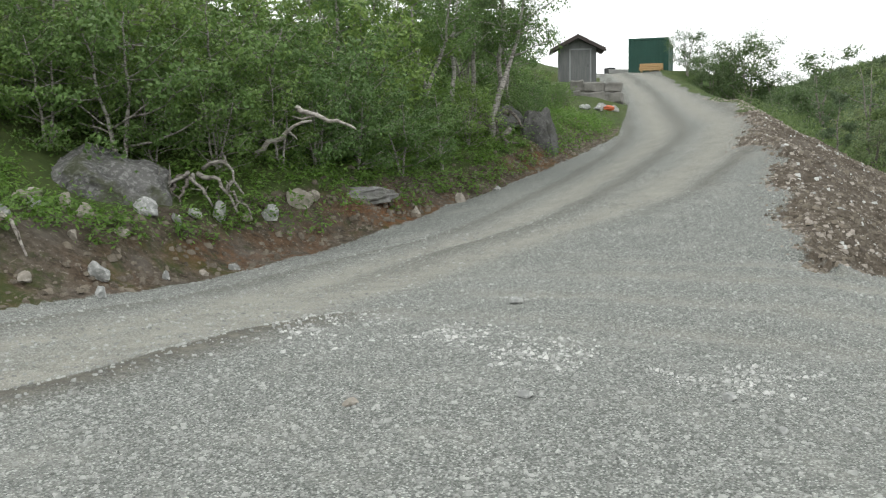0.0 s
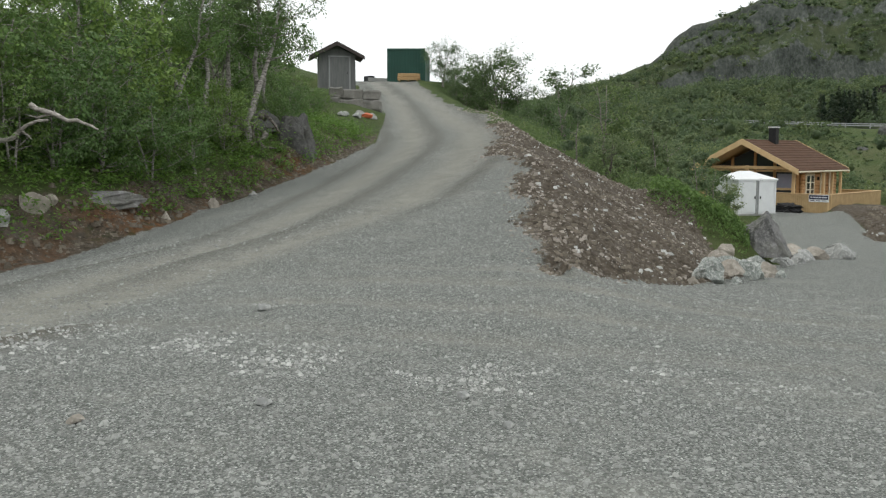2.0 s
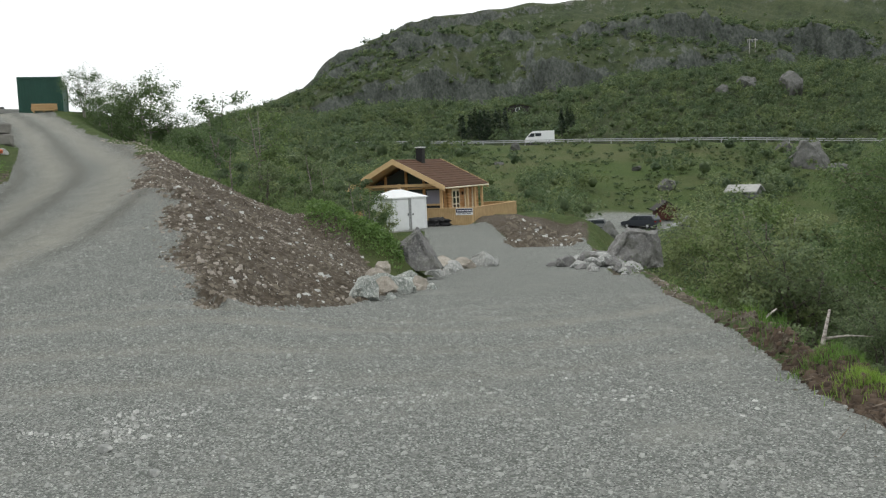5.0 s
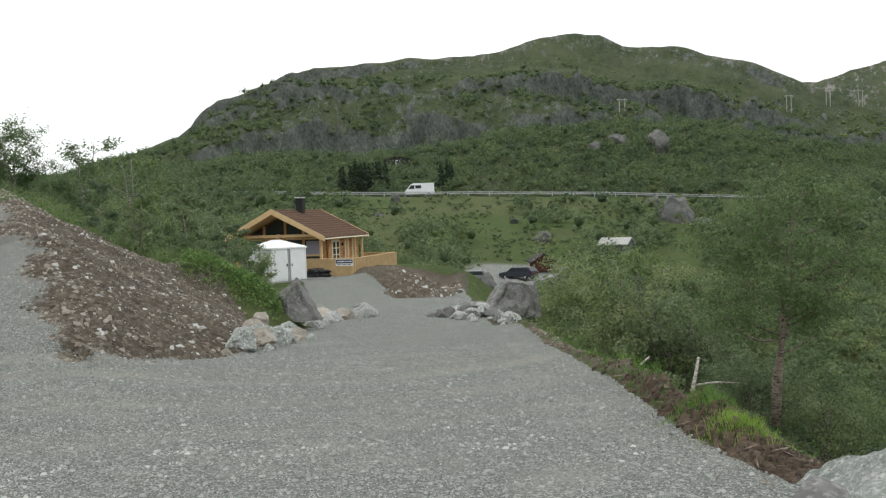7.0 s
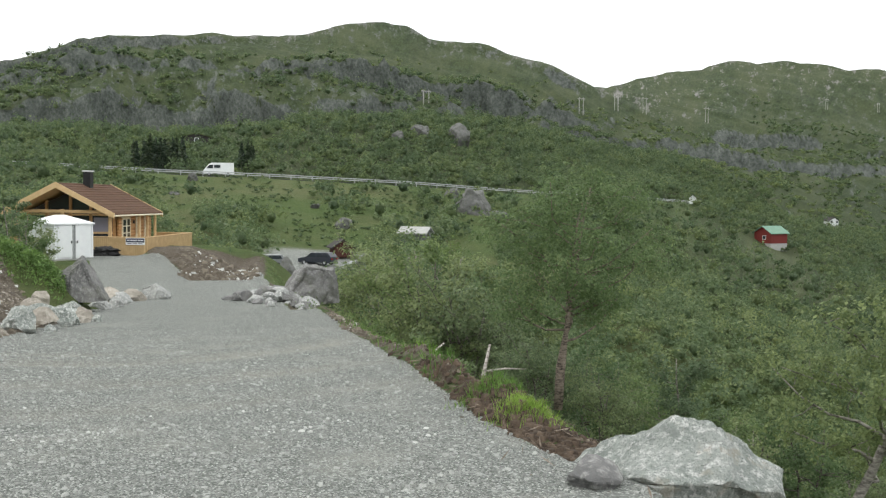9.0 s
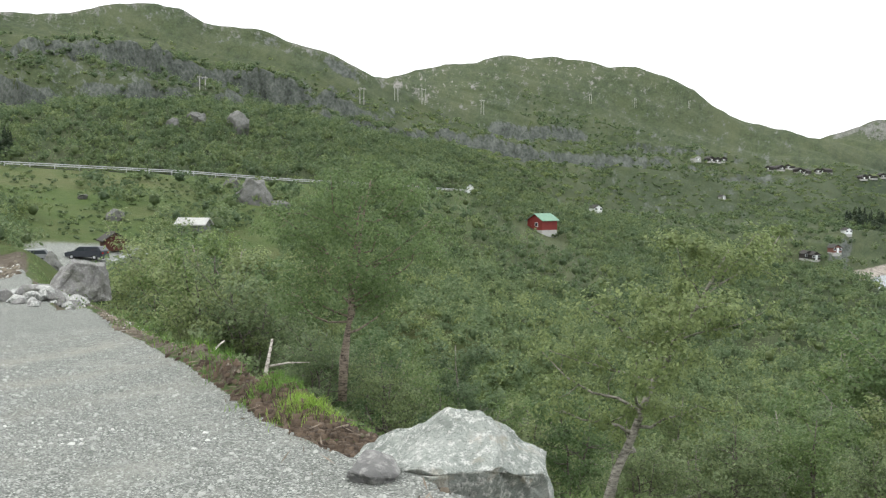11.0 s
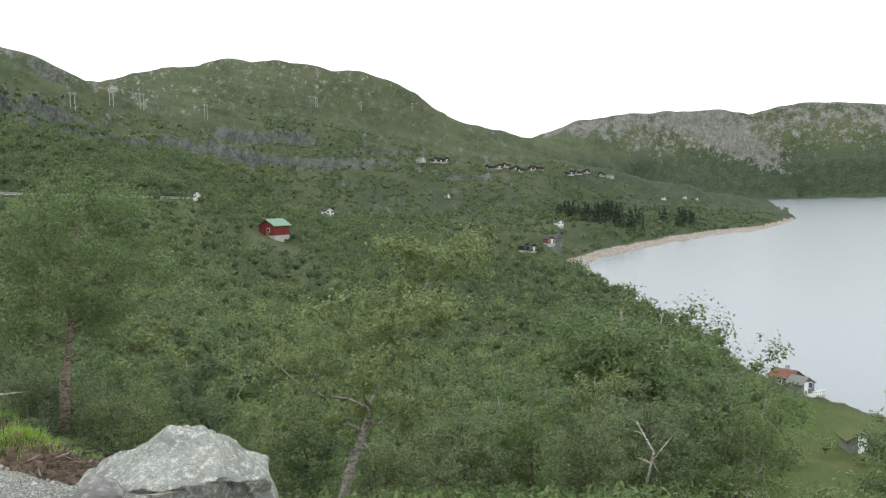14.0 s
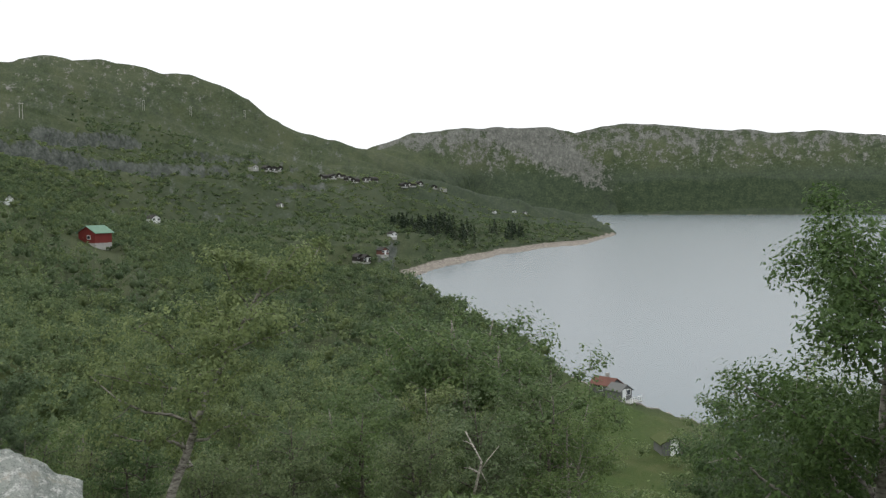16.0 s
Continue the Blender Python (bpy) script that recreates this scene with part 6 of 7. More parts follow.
def build_shed():
    t = thing("garden_shed", (5.4, 54.9, 4.45), "small grey boarded shed with a dark gable roof", "shed", turn=-2)
    part("footing", box_mesh(1.75, 1.75, 0.22, bevel=0.01), CONCRETE, t)
    part("wall", prism([(-0.85, 0.2), (0.85, 0.2), (0.85, 2.12), (0, 2.62), (-0.85, 2.12)], 1.7, at=-0.85), GREY_BOARD, t)
    for i in range(17):
        x = -0.8 + i * 0.1
        part("board", box_mesh(0.085, 0.025, 1.9 + 0.44 * (1 - abs(x) / 0.85), x, -0.862, 0.22), GREY_BOARD, t)
    for i in range(17):
        part("board", box_mesh(0.025, 0.085, 1.88, 0.862, -0.8 + i * 0.1, 0.22), GREY_BOARD, t)
    for s in (-1, 1):
        part("roof_slope", prism([(0, 2.80), (s * 1.28, 2.05), (s * 1.28, 1.95), (0, 2.68)], 2.5, at=-1.25), ROOF_FELT, t)
        part("bargeboard", prism([(0, 2.74), (s * 1.3, 1.98), (s * 1.3, 1.84), (0, 2.58)], 0.04, at=-1.295), ROOF_FELT, t)
    d = part("door", box_mesh(0.9, 0.04, 1.72, 0.12, -0.895, 0.26), GREY_BOARD, t)
    for x, w in ((-0.36, 0.07), (0.60, 0.07)):
        part("door_post", box_mesh(w, 0.05, 1.8, x, -0.9, 0.25), TRIM_GREY, t, "pale door frame")
    part("door_lintel", box_mesh(1.05, 0.05, 0.07, 0.12, -0.9, 2.0), TRIM_GREY, t, "pale door frame")
    part("handle", box_mesh(0.03, 0.05, 0.12, 0.48, -0.93, 1.1), DARK_STEEL, d)
    t.scale = (1.2, 1.2, 1.05)


def build_container():
    t = thing("shipping_container", (12.45, 71.0, 6.18), "dark green steel container beside the hill track", "container", turn=-14)
    part("body", box_mesh(2.66, 5.9, 2.3, 0, 0, 0.12), GREEN_STEEL, t)
    for i in range(13):
        part("corrugation", box_mesh(0.1, 0.05, 2.1, -1.2 + i * 0.2, -2.97, 0.2, 0.01), GREEN_STEEL, t)
    for i in range(22):
        part("corrugation", box_mesh(0.05, 0.13, 2.1, -1.345, -2.75 + i * 0.26, 0.2, 0.01), GREEN_STEEL, t)
    for x in (-1.33, 1.33):
        for y in (-2.95, 2.95):
            part("corner_post", box_mesh(0.13, 0.13, 2.5, x, y, 0.0, 0.01), GREEN_STEEL, t)
    for z in (0.05, 2.36):
        part("end_rail", box_mesh(2.6, 0.1, 0.14, 0, -2.97, z, 0.01), GREEN_STEEL, t)
        part("side_rail", box_mesh(0.1, 5.8, 0.14, -1.36, 0, z, 0.01), GREEN_STEEL, t)


def build_hilltop():
    build_shed()
    build_container()
    t = thing("trailer", (10.5, 75.5, 6.2), "low dark trailer parked past the container", "trailer", turn=20)
    part("bed", box_mesh(2.0, 1.2, 0.14, 0, 0, 0.42, 0.02), DARK_STEEL, t)
    part("side_board", box_mesh(2.0, 0.05, 0.32, 0, -0.6, 0.54, 0.01), CONCRETE, t)
    part("tool_box", box_mesh(0.55, 0.9, 0.45, -0.6, 0, 0.56, 0.03), DARK_STEEL, t)
    for x in (-0.3, 0.5):
        for y in (-0.62, 0.62):
            bm = bmesh.new()
            bmesh.ops.create_cone(bm, cap_ends=True, segments=20, radius1=0.26, radius2=0.26, depth=0.16, matrix=Matrix.Translation((x, y, 0.26)) @ Matrix.Rotation(radians(90), 4, "X"))
            part("wheel", bm, DARK_STEEL, t)
    t = thing("timber_stack", (11.4, 65.2, 0), "stack of new pine planks on a pallet", "timber", turn=-12)
    t.location.z = z_at(11.4, 65.2) - 0.03
    for i in range(3):
        part("bearer", box_mesh(0.1, 0.9, 0.1, -0.6 + i * 0.6, 0, 0), PINE, t)
    for k in range(4):
        for i in range(6):
            part("plank", box_mesh(1.35 + 0.07 * ((i * 7 + k * 3) % 4), 0.13, 0.09, 0.02 * ((i + k) % 3), -0.36 + i * 0.145, 0.1 + k * 0.115, 0.008), PINE, t)
    # dry-laid blocks under the shed
    block = rock_material("split_block", (0.10, 0.098, 0.09), (0.25, 0.24, 0.22), (0.34, 0.33, 0.30), 0.4)
    rng = random.Random(8)
    for i, (b, r, w, h, z) in enumerate(((6.9, 42.8, 0.62, 0.5, 2.62), (8.0, 42.8, 0.55, 0.48, 2.6), (5.8, 42.9, 0.55, 0.5, 2.62), (6.6, 42.9, 0.60, 0.52, 3.12), (7.75, 42.9, 0.58, 0.5, 3.1), (5.5, 43.0, 0.42, 0.62, 3.1), (6.7, 43.1, 0.52, 0.42, 3.66), (7.75, 43.1, 0.44, 0.42, 3.62), (4.9, 43.2, 0.5, 0.8, 2.9), (5.75, 43.3, 0.36, 0.5, 3.7))):
        x, y = polar(b, r)
        bm = box_mesh(w * 1.75, 0.8, h, bevel=0.06)
        bmesh.ops.subdivide_edges(bm, edges=bm.edges[:], cuts=2, use_grid_fill=True)
        for v in bm.verts:
            v.co += Vector(noise.noise_vector(v.co * 2.2 + Vector((i * 5.1, 0, 0)))) * 0.10
        ob = part("stone_block", bm, block)
        ob.matrix_world = pose(x, y, z - 0.08, rng.uniform(-2, 2), rng.uniform(-2, 2), -8 + rng.uniform(-8, 8))
        tagged(ob, "rough split stone block in a dry-laid retaining wall", "stone block", "blocks of the retaining wall")
    bm = boulder_mesh(5, 0.28, 0.2, 0.16, detail=3, rough=0.25)
    ob = part("crumpled_bag", bm, PLASTIC)
    x, y = polar(7.6, 39)
    ob.matrix_world = pose(x, y, z_at(x, y) - 0.02)
    tagged(ob, "crumpled orange plastic bag beside the track", "bag")
    for k, (b, r) in enumerate(((7.2, 39.2), (7.9, 39.4), (7.0, 38.4), (6.2, 37.5))):
        boulder(*polar(b, r), (0.3, 0.24, 0.2), 300 + k, "pale broken rock below the retaining wall", PALE_ROCK, 0.15, 40 * k, detail=2)


build_hilltop()

# ---- the cabin, its deck and the white shed ----
LOG = grained("oiled_pine_log", (0.36, 0.20, 0.085), (0.52, 0.31, 0.14), 2, 24, 0.65, stretch=(0.6, 0.6, 7))
PALE_PINE = grained("pale_pine_trim", (0.50, 0.34, 0.17), (0.66, 0.48, 0.27), 3, 30, 0.65)
CREAM = grained("cream_paint", (0.60, 0.55, 0.40), (0.72, 0.67, 0.52), 3, 30, 0.5)
BROWN_TILE = grained("brown_roof_tile", (0.075, 0.040, 0.024), (0.14, 0.075, 0.045), 2, 30, 0.85)
BLACK = grained("black_metal", (0.015, 0.015, 0.016), (0.03, 0.03, 0.032), 3, 30, 0.45, 0.2)
DECK = grained("weathered_deck_board", (0.36, 0.245, 0.12), (0.53, 0.38, 0.20), 3, 30, 0.75)


def glass(name, tint):
    k = Nodes(name, 0.06, 0, 0.6)
    k.colour(tint)
    return k.mat


GLASS = glass("window_glass", (0.035, 0.042, 0.05))


def build_cabin():
    w, l, e, apex = 3.2, 3.5, 2.55, 4.1
    t = thing("log_cabin", (33.4, 55.1, -2.2), "new pine log cabin with a brown tiled gable roof", "cabin", turn=-55.5)
    part("foundation", box_mesh(2 * w, 2 * l, 0.16, bevel=0.01), CONCRETE, t)
    # log courses, left open at the porch on the front
    inner = -l + 1.3
    logs = int(2.4 / 0.2)
    for k in range(logs):
        z = 0.16 + 0.2 * k
        for x in (-w + 0.1, w - 0.1):
            part("log", box_mesh(0.18, 2 * l - 1.3, 0.19, x, 0.65, z, 0.05), LOG, t)
        part("log", box_mesh(2 * w - 0.2, 0.18, 0.19, 0, l - 0.1, z, 0.05), LOG, t)
        if z < 0.75:
            part("log", box_mesh(2 * w - 0.2, 0.18, 0.19, 0, inner, z, 0.05), LOG, t)
    part("gable", prism([(-w + 0.1, 2.5), (w - 0.1, 2.5), (0, apex - 0.15)], 0.16, at=l - 0.18), LOG, t)
    # the glazed front under the gable
    g = part("front_glazing", prism([(-w + 0.3, 0.8), (w - 0.3, 0.8), (w - 0.3, 2.5), (0, apex - 0.35), (-w + 0.3, 2.5)], 0.04, at=inner), GLASS, t)
    for x, h in ((-w + 0.3, 2.5), (-1.6, 3.2), (0.0, 3.75), (1.35, 3.25), (w - 0.3, 2.5)):
        part("mullion", box_mesh(0.16, 0.12, h - 0.4, x, inner - 0.05, 0.4), LOG, g)
    for z in (0.78, 1.15, 2.25):
        part("transom", box_mesh(2 * w - 0.5, 0.1, 0.12, 0, inner - 0.055, z), CREAM if z == 0.78 else PALE_PINE, g)
    part("window_frame", box_mesh(1.3, 0.1, 0.09, -0.75, inner - 0.07, 2.0), CREAM, g)
    part("window_frame", box_mesh(0.09, 0.1, 0.85, -1.35, inner - 0.07, 1.2), CREAM, g)
    part("window_frame", box_mesh(0.09, 0.1, 0.85, -0.1, inner - 0.07, 1.2), CREAM, g)
    part("blind", box_mesh(1.15, 0.02, 0.9, 2.1, inner - 0.03, 1.25), grained("pale_violet_blind", (0.22, 0.23, 0.30), (0.30, 0.31, 0.38), 2, 30, 0.8), g)
    # posts and beams of the porch
    for x in (-w + 0.12, -0.05, w - 0.12):
        part("porch_post", box_mesh(0.2, 0.2, 2.5 if x else 3.4, x, -l + 0.2, 0.16, 0.03), PALE_PINE, t)
    part("tie_beam", box_mesh(2 * w, 0.18, 0.2, 0, -l + 0.2, 2.42, 0.03), PALE_PINE, t)
    # roof
    over = 0.55
    drop = (apex - e) / w
    for s in (-1, 1):
        ex, ez = s * (w + over), apex - drop * (w + over)
        part("roof_slope", prism([(0, apex + 0.16), (ex, ez + 0.16), (ex, ez + 0.05), (0, apex + 0.05)], 2 * l + 1.3, at=-l - 0.75), BROWN_TILE, t)
        part("roof_boarding", prism([(0, apex + 0.045), (ex * 0.99, ez + 0.05), (ex * 0.99, ez - 0.03), (0, apex - 0.04)], 2 * l + 1.2, at=-l - 0.7), PALE_PINE, t)
        for y in (-l - 0.83, l + 0.51):
            part("bargeboard", prism([(0, apex + 0.2), (ex * 1.01, ez + 0.18), (ex * 1.01, ez - 0.16), (0, apex - 0.16)], 0.06, at=y), PALE_PINE, t)
        part("gutter", box_mesh(0.12, 2 * l + 1.3, 0.1, ex * 1.012, -0.1, ez - 0.03, 0.03), CREAM if s > 0 else BLACK, t)
        for k in range(12):
            f = (k + 0.5) / 12
            part("tile_course", box_mesh(0.05, 2 * l + 1.26, 0.035, ex * f, -0.1, apex + 0.16 + (ez - apex) * f - 0.005), BROWN_TILE, t)
    # the doors and windows of the long side
    for y, kind in ((-1.05, 2), (1.0, 1), (2.45, 1)):
        d = part("french_door" if kind == 2 else "window", box_mesh(0.08, 1.35 if kind == 2 else 0.75, 2.0 if kind == 2 else 1.75, w + 0.0, y, 0.2 if kind == 2 else 0.45), CREAM, t, "cream-painted frame")
        for s in ((-0.33, 0.33) if kind == 2 else (0,)):
            for z in range(4):
                part("pane", box_mesh(0.03, 0.42, 0.38, w + 0.035, y + s, 0.33 + z * 0.44 + (0.2 if kind == 1 else 0)), GLASS, d)
    for y in (0.25, 1.75, 3.2):
        part("side_post", box_mesh(0.16, 0.16, 2.3, w + 0.35, y, 0.16, 0.02), PALE_PINE, t)
    part("wall_lamp", box_mesh(0.12, 0.1, 0.2, w + 0.1, 0.05, 1.75, 0.02), BLACK, t)
    # chimney
    c = part("chimney", box_mesh(0.5, 0.5, 1.2, 0.35, -0.4, apex - 0.3, 0.02), BLACK, t)
    part("chimney_cap", box_mesh(0.6, 0.6, 0.07, 0.35, -0.4, apex + 0.92, 0.01), WHITE, c)
    t.scale = (0.95, 0.95, 1.0)

    # deck with a boarded rail
    d = thing("deck", (33.4, 55.1, -2.2), "pine deck with a close-boarded rail round the cabin", "deck", turn=-55.5)
    x0, x1, y0, y1 = -w - 0.6, w + 2.5, -l - 1.05, l
    part("deck_front", box_mesh(x1 - x0, 1.3, 0.12, (x0 + x1) / 2, y0 + 0.65, 0.02), DECK, d)
    part("deck_side", box_mesh(2.5, y1 - y0 - 1.3, 0.118, w + 1.25, (y0 + 1.3 + y1) / 2, 0.02), DECK, d)
    rail = part("rail_cap", box_mesh(x1 - x0 + 0.1, 0.16, 0.045, (x0 + x1) / 2, y0, 1.05, 0.01), PALE_PINE, d)
    part("rail_cap", box_mesh(0.16, y1 - y0 - 0.1, 0.045, x1, (y0 + y1) / 2 + 0.08, 1.05, 0.01), PALE_PINE, d)
    part("rail_cap", box_mesh(2.4, 0.16, 0.045, w + 1.25, y1, 1.05, 0.01), PALE_PINE, d)
    n = int((x1 - x0) / 0.125)
    for i in range(n + 1):
        part("rail_board", box_mesh(0.115, 0.025, 1.12, x0 + i * (x1 - x0) / n, y0 - 0.03, -0.08), DECK, d)
    n = int((y1 - y0) / 0.125)
    for i in range(n + 1):
        part("rail_board", box_mesh(0.025, 0.115, 1.12, x1 + 0.03, y0 + i * (y1 - y0) / n, -0.08), DECK, d)
    for i in range(20):
        part("rail_board", box_mesh(0.115, 0.025, 0.9, w + 0.1 + i * 0.125, y1 + 0.03, 0.14), DECK, d)
    for i in range(6):
        part("rail_post", box_mesh(0.1, 0.1, 1.12, x0 + i * (x1 - x0) / 5, y0 + 0.07, -0.08), PALE_PINE, d)
        part("rail_post", box_mesh(0.1, 0.1, 1.12, x1 - 0.07, y0 + i * (y1 - y0) / 5, -0.08), PALE_PINE, d)
    # a notice hung on the rail, its writing too small to read
    local = d.matrix_world
    s = thing("sign", (0, 0, 0), "white sign with dark lettering hung on the deck rail", "sign")
    s.matrix_world = local @ Matrix.Translation((x1 - 0.62, y0 - 0.075, 0.62))
    part("plate", box_mesh(1.15, 0.03, 0.42), WHITE, s)
    part("banner", box_mesh(1.1, 0.006, 0.24, 0, -0.019, 0.15), grained("dark_blue_print", (0.03, 0.035, 0.06), (0.05, 0.055, 0.09), 3, 30, 0.6), s)
    for k in range(6):
        part("text_bar", box_mesh(0.11 + 0.03 * (k % 3), 0.006, 0.06, -0.42 + k * 0.165, -0.024, 0.24), WHITE, s)
    for k in range(3):
        part("text_bar", box_mesh(0.25, 0.006, 0.04, -0.35 + k * 0.33, -0.019, 0.06), DARK_STEEL, s)
    m = boulder_mesh(12, 0.95, 0.5, 0.42, detail=4, rough=0.4)
    ob = part("tarpaulin", m, BLACK)
    ob.matrix_world = local @ pose(x1 - 2.1, y0 - 0.75, -0.02)
    tagged(ob, "dark tarpaulin bundle against the deck rail", "tarpaulin")


def build_white_shed():
    t = thing("white_shed", (28.3, 49.3, -2.3), "white panelled storage shed with double doors", "shed", turn=6)
    h = 1.22
    part("floor_frame", box_mesh(2 * h + 0.04, 2 * h + 0.04, 0.1, bevel=0.01), CONCRETE, t)
    part("wall", box_mesh(2 * h, 2 * h, 1.95, 0, 0, 0.1), WHITE, t)
    bm = bmesh.new()
    base = [bm.verts.new((x * (h + 0.1), y * (h + 0.1), 2.06)) for x, y in ((-1, -1), (1, -1), (1, 1), (-1, 1))]
    low = [bm.verts.new((x * (h + 0.1), y * (h + 0.1), 1.98)) for x, y in ((-1, -1), (1, -1), (1, 1), (-1, 1))]
    ridge = [bm.verts.new((-0.35, 0, 2.5)), bm.verts.new((0.35, 0, 2.5))]
    bm.faces.new((base[0], base[1], ridge[1], ridge[0]))
    bm.faces.new((base[1], base[2], ridge[1]))
    bm.faces.new((base[2], base[3], ridge[0], ridge[1]))
    bm.faces.new((base[3], base[0], ridge[0]))
    for i in range(4):
        bm.faces.new((low[i], low[(i + 1) % 4], base[(i + 1) % 4], base[i]))
    bm.faces.new(low[::-1])
    bmesh.ops.recalc_face_normals(bm, faces=bm.faces)
    part("roof", bm, WHITE, t)
    for x in (-0.56, 0.56):
        d = part("door", box_mesh(0.92, 0.05, 1.78, x, -h - 0.02, 0.16, 0.01), WHITE, t)
        part("handle", box_mesh(0.04, 0.06, 0.14, x - 0.38 * (1 if x > 0 else -1), -h - 0.07, 0.95), DARK_STEEL, d)
    for x in (-h, -0.06, 0.06, h):
        part("door_post", box_mesh(0.07, 0.06, 1.95, x * 0.99, -h - 0.015, 0.1), TRIM_GREY if abs(x) < 1 else WHITE, t)
    for k in range(6):
        part("panel_rib", box_mesh(0.03, 0.05, 1.95, -h - 0.005, -h + 0.22 + k * 0.4, 0.1), WHITE, t)
    part("vent", box_mesh(0.2, 0.02, 0.12, 0.2, -h - 0.02, 1.97), DARK_STEEL, t)


build_cabin()
build_white_shed()

# ---- the main road, and what stands across the valley ----
ASPHALT = grained("asphalt", (0.045, 0.046, 0.048), (0.075, 0.076, 0.078), 0.5, 20, 0.9)
GALV = grained("galvanised_steel", (0.36, 0.37, 0.38), (0.50, 0.51, 0.52), 2, 20, 0.55, 0.4)
RED_BOARD = grained("red_painted_board", (0.115, 0.018, 0.015), (0.19, 0.030, 0.025), 1, 12, 0.75, stretch=(5, 5, 0.5))
GREEN_ROOF = grained("green_metal_roof", (0.10, 0.20, 0.14), (0.17, 0.29, 0.21), 1, 15, 0.55)
TAR_BOARD = grained("dark_stained_board", (0.022, 0.020, 0.019), (0.05, 0.045, 0.042), 1, 15, 0.8)
TURF = grained("turf_roof", (0.05, 0.075, 0.022), (0.10, 0.115, 0.045), 1, 10, 0.95, bump=0.8, depth=0.1)
RUST_TILE = grained("rust_red_roof", (0.11, 0.05, 0.04), (0.19, 0.09, 0.07), 1, 15, 0.8)
POLE_WOOD = grained("grey_pole_wood", (0.30, 0.29, 0.27), (0.45, 0.44, 0.42), 1, 12, 0.8)


def sight(b, el, start=60.0):
    """The spot where a line of sight from the yard meets the far ground."""
    r = np.geomspace(start, 3200, 1600)
    x, y = r * math.sin(radians(b)), r * math.cos(radians(b))
    z = height(x, y)
    under = np.nonzero(z > EYE + r * math.tan(radians(el)))[0]
    i = under[0] if len(under) else int(np.argmin(np.abs(z - EYE - r * math.tan(radians(el)))))
    return float(x[i]), float(y[i]), float(z[i])


def strip(b0, b1, n, half, up, offset=0.0):
    bb = np.linspace(b0, b1, n)
    r = round_road(bb)
    x0, y0 = (r - half + offset) * np.sin(np.radians(bb)), (r - half + offset) * np.cos(np.radians(bb))
    x1, y1 = (r + half + offset) * np.sin(np.radians(bb)), (r + half + offset) * np.cos(np.radians(bb))
    z = far_lines(bb)[1][1] + up
    v = [p for a in zip(zip(x0, y0, z), zip(x1, y1, z), zip(x0, y0, z - 0.4), zip(x1, y1, z - 0.4)) for p in a]
    f = []
    for i in range(n - 1):
        a, c = 4 * i, 4 * i + 4
        f += [(a, a + 1, c + 1, c), (a + 2, a, c, c + 2), (a + 1, a + 3, c + 3, c + 1)]
    return v, f


def build_main_road():
    tagged(part("road", strip(16, 69, 160, 3.2, 0.12), ASPHALT), "grey asphalt main road along the hillside", "road", kind="structure")
    tagged(part("road", strip(76.5, 90, 60, 4.0, 0.15), grained("pale_asphalt", (0.16, 0.16, 0.155), (0.24, 0.24, 0.23), 0.5, 20, 0.9)), "pale stretch of main road far across the valley", "road", kind="structure")
    t = thing("guard_rail", (0, 0, 0), "galvanised guard rail along the main road", "guard rail")
    b = 20.0
    posts, line = [], []
    while b < 68.4:
        r = float(round_road(b)) - 3.6
        x, y = polar(b, r)
        z = float(far_lines(np.array([b]))[1][1][0])
        posts.append((x, y, z, b))
        line.append((x, y, z))
        b += math.degrees(4.0 / r)
    for k, (h, w) in enumerate(((0.46, 0.16), (0.78, 0.16))):
        v, f = [], []
        for i, (x, y, z, pb) in enumerate(posts):
            nx, ny = math.sin(radians(pb)), math.cos(radians(pb))
            for d in (-0.06, 0.02):
                v += [(x + nx * d, y + ny * d, z + h), (x + nx * d, y + ny * d, z + h + w)]
            if i:
                a, c = 4 * i - 4, 4 * i
                f += [(a, c, c + 1, a + 1), (a + 2, a + 3, c + 3, c + 2), (a + 1, c + 1, c + 3, a + 3), (a, a + 2, c + 2, c)]
        part("rail", (v, f), GALV, t)
    me = None
    for x, y, z, pb in posts:
        if me is None:
            first = part("post", box_mesh(0.14, 0.12, 1.25, 0, 0, -0.3), GALV, t)
            me, ob = first.data, first
        else:
            ob = new("post", me)
            ob.parent = t
        ob.location, ob.rotation_euler = (x, y, z), (0, 0, -radians(pb))


def wheel_mesh(x, y, r, w):
    bm = bmesh.new()
    bmesh.ops.create_cone(bm, cap_ends=True, segments=24, radius1=r, radius2=r, depth=w, matrix=Matrix.Translation((x, y, r)) @ Matrix.Rotation(radians(90), 4, "X"))
    bmesh.ops.bevel(bm, geom=[e for e in bm.edges if len(e.link_faces) == 2 and e.calc_face_angle() > 1], offset=0.03, segments=2, affect="EDGES")
    return bm


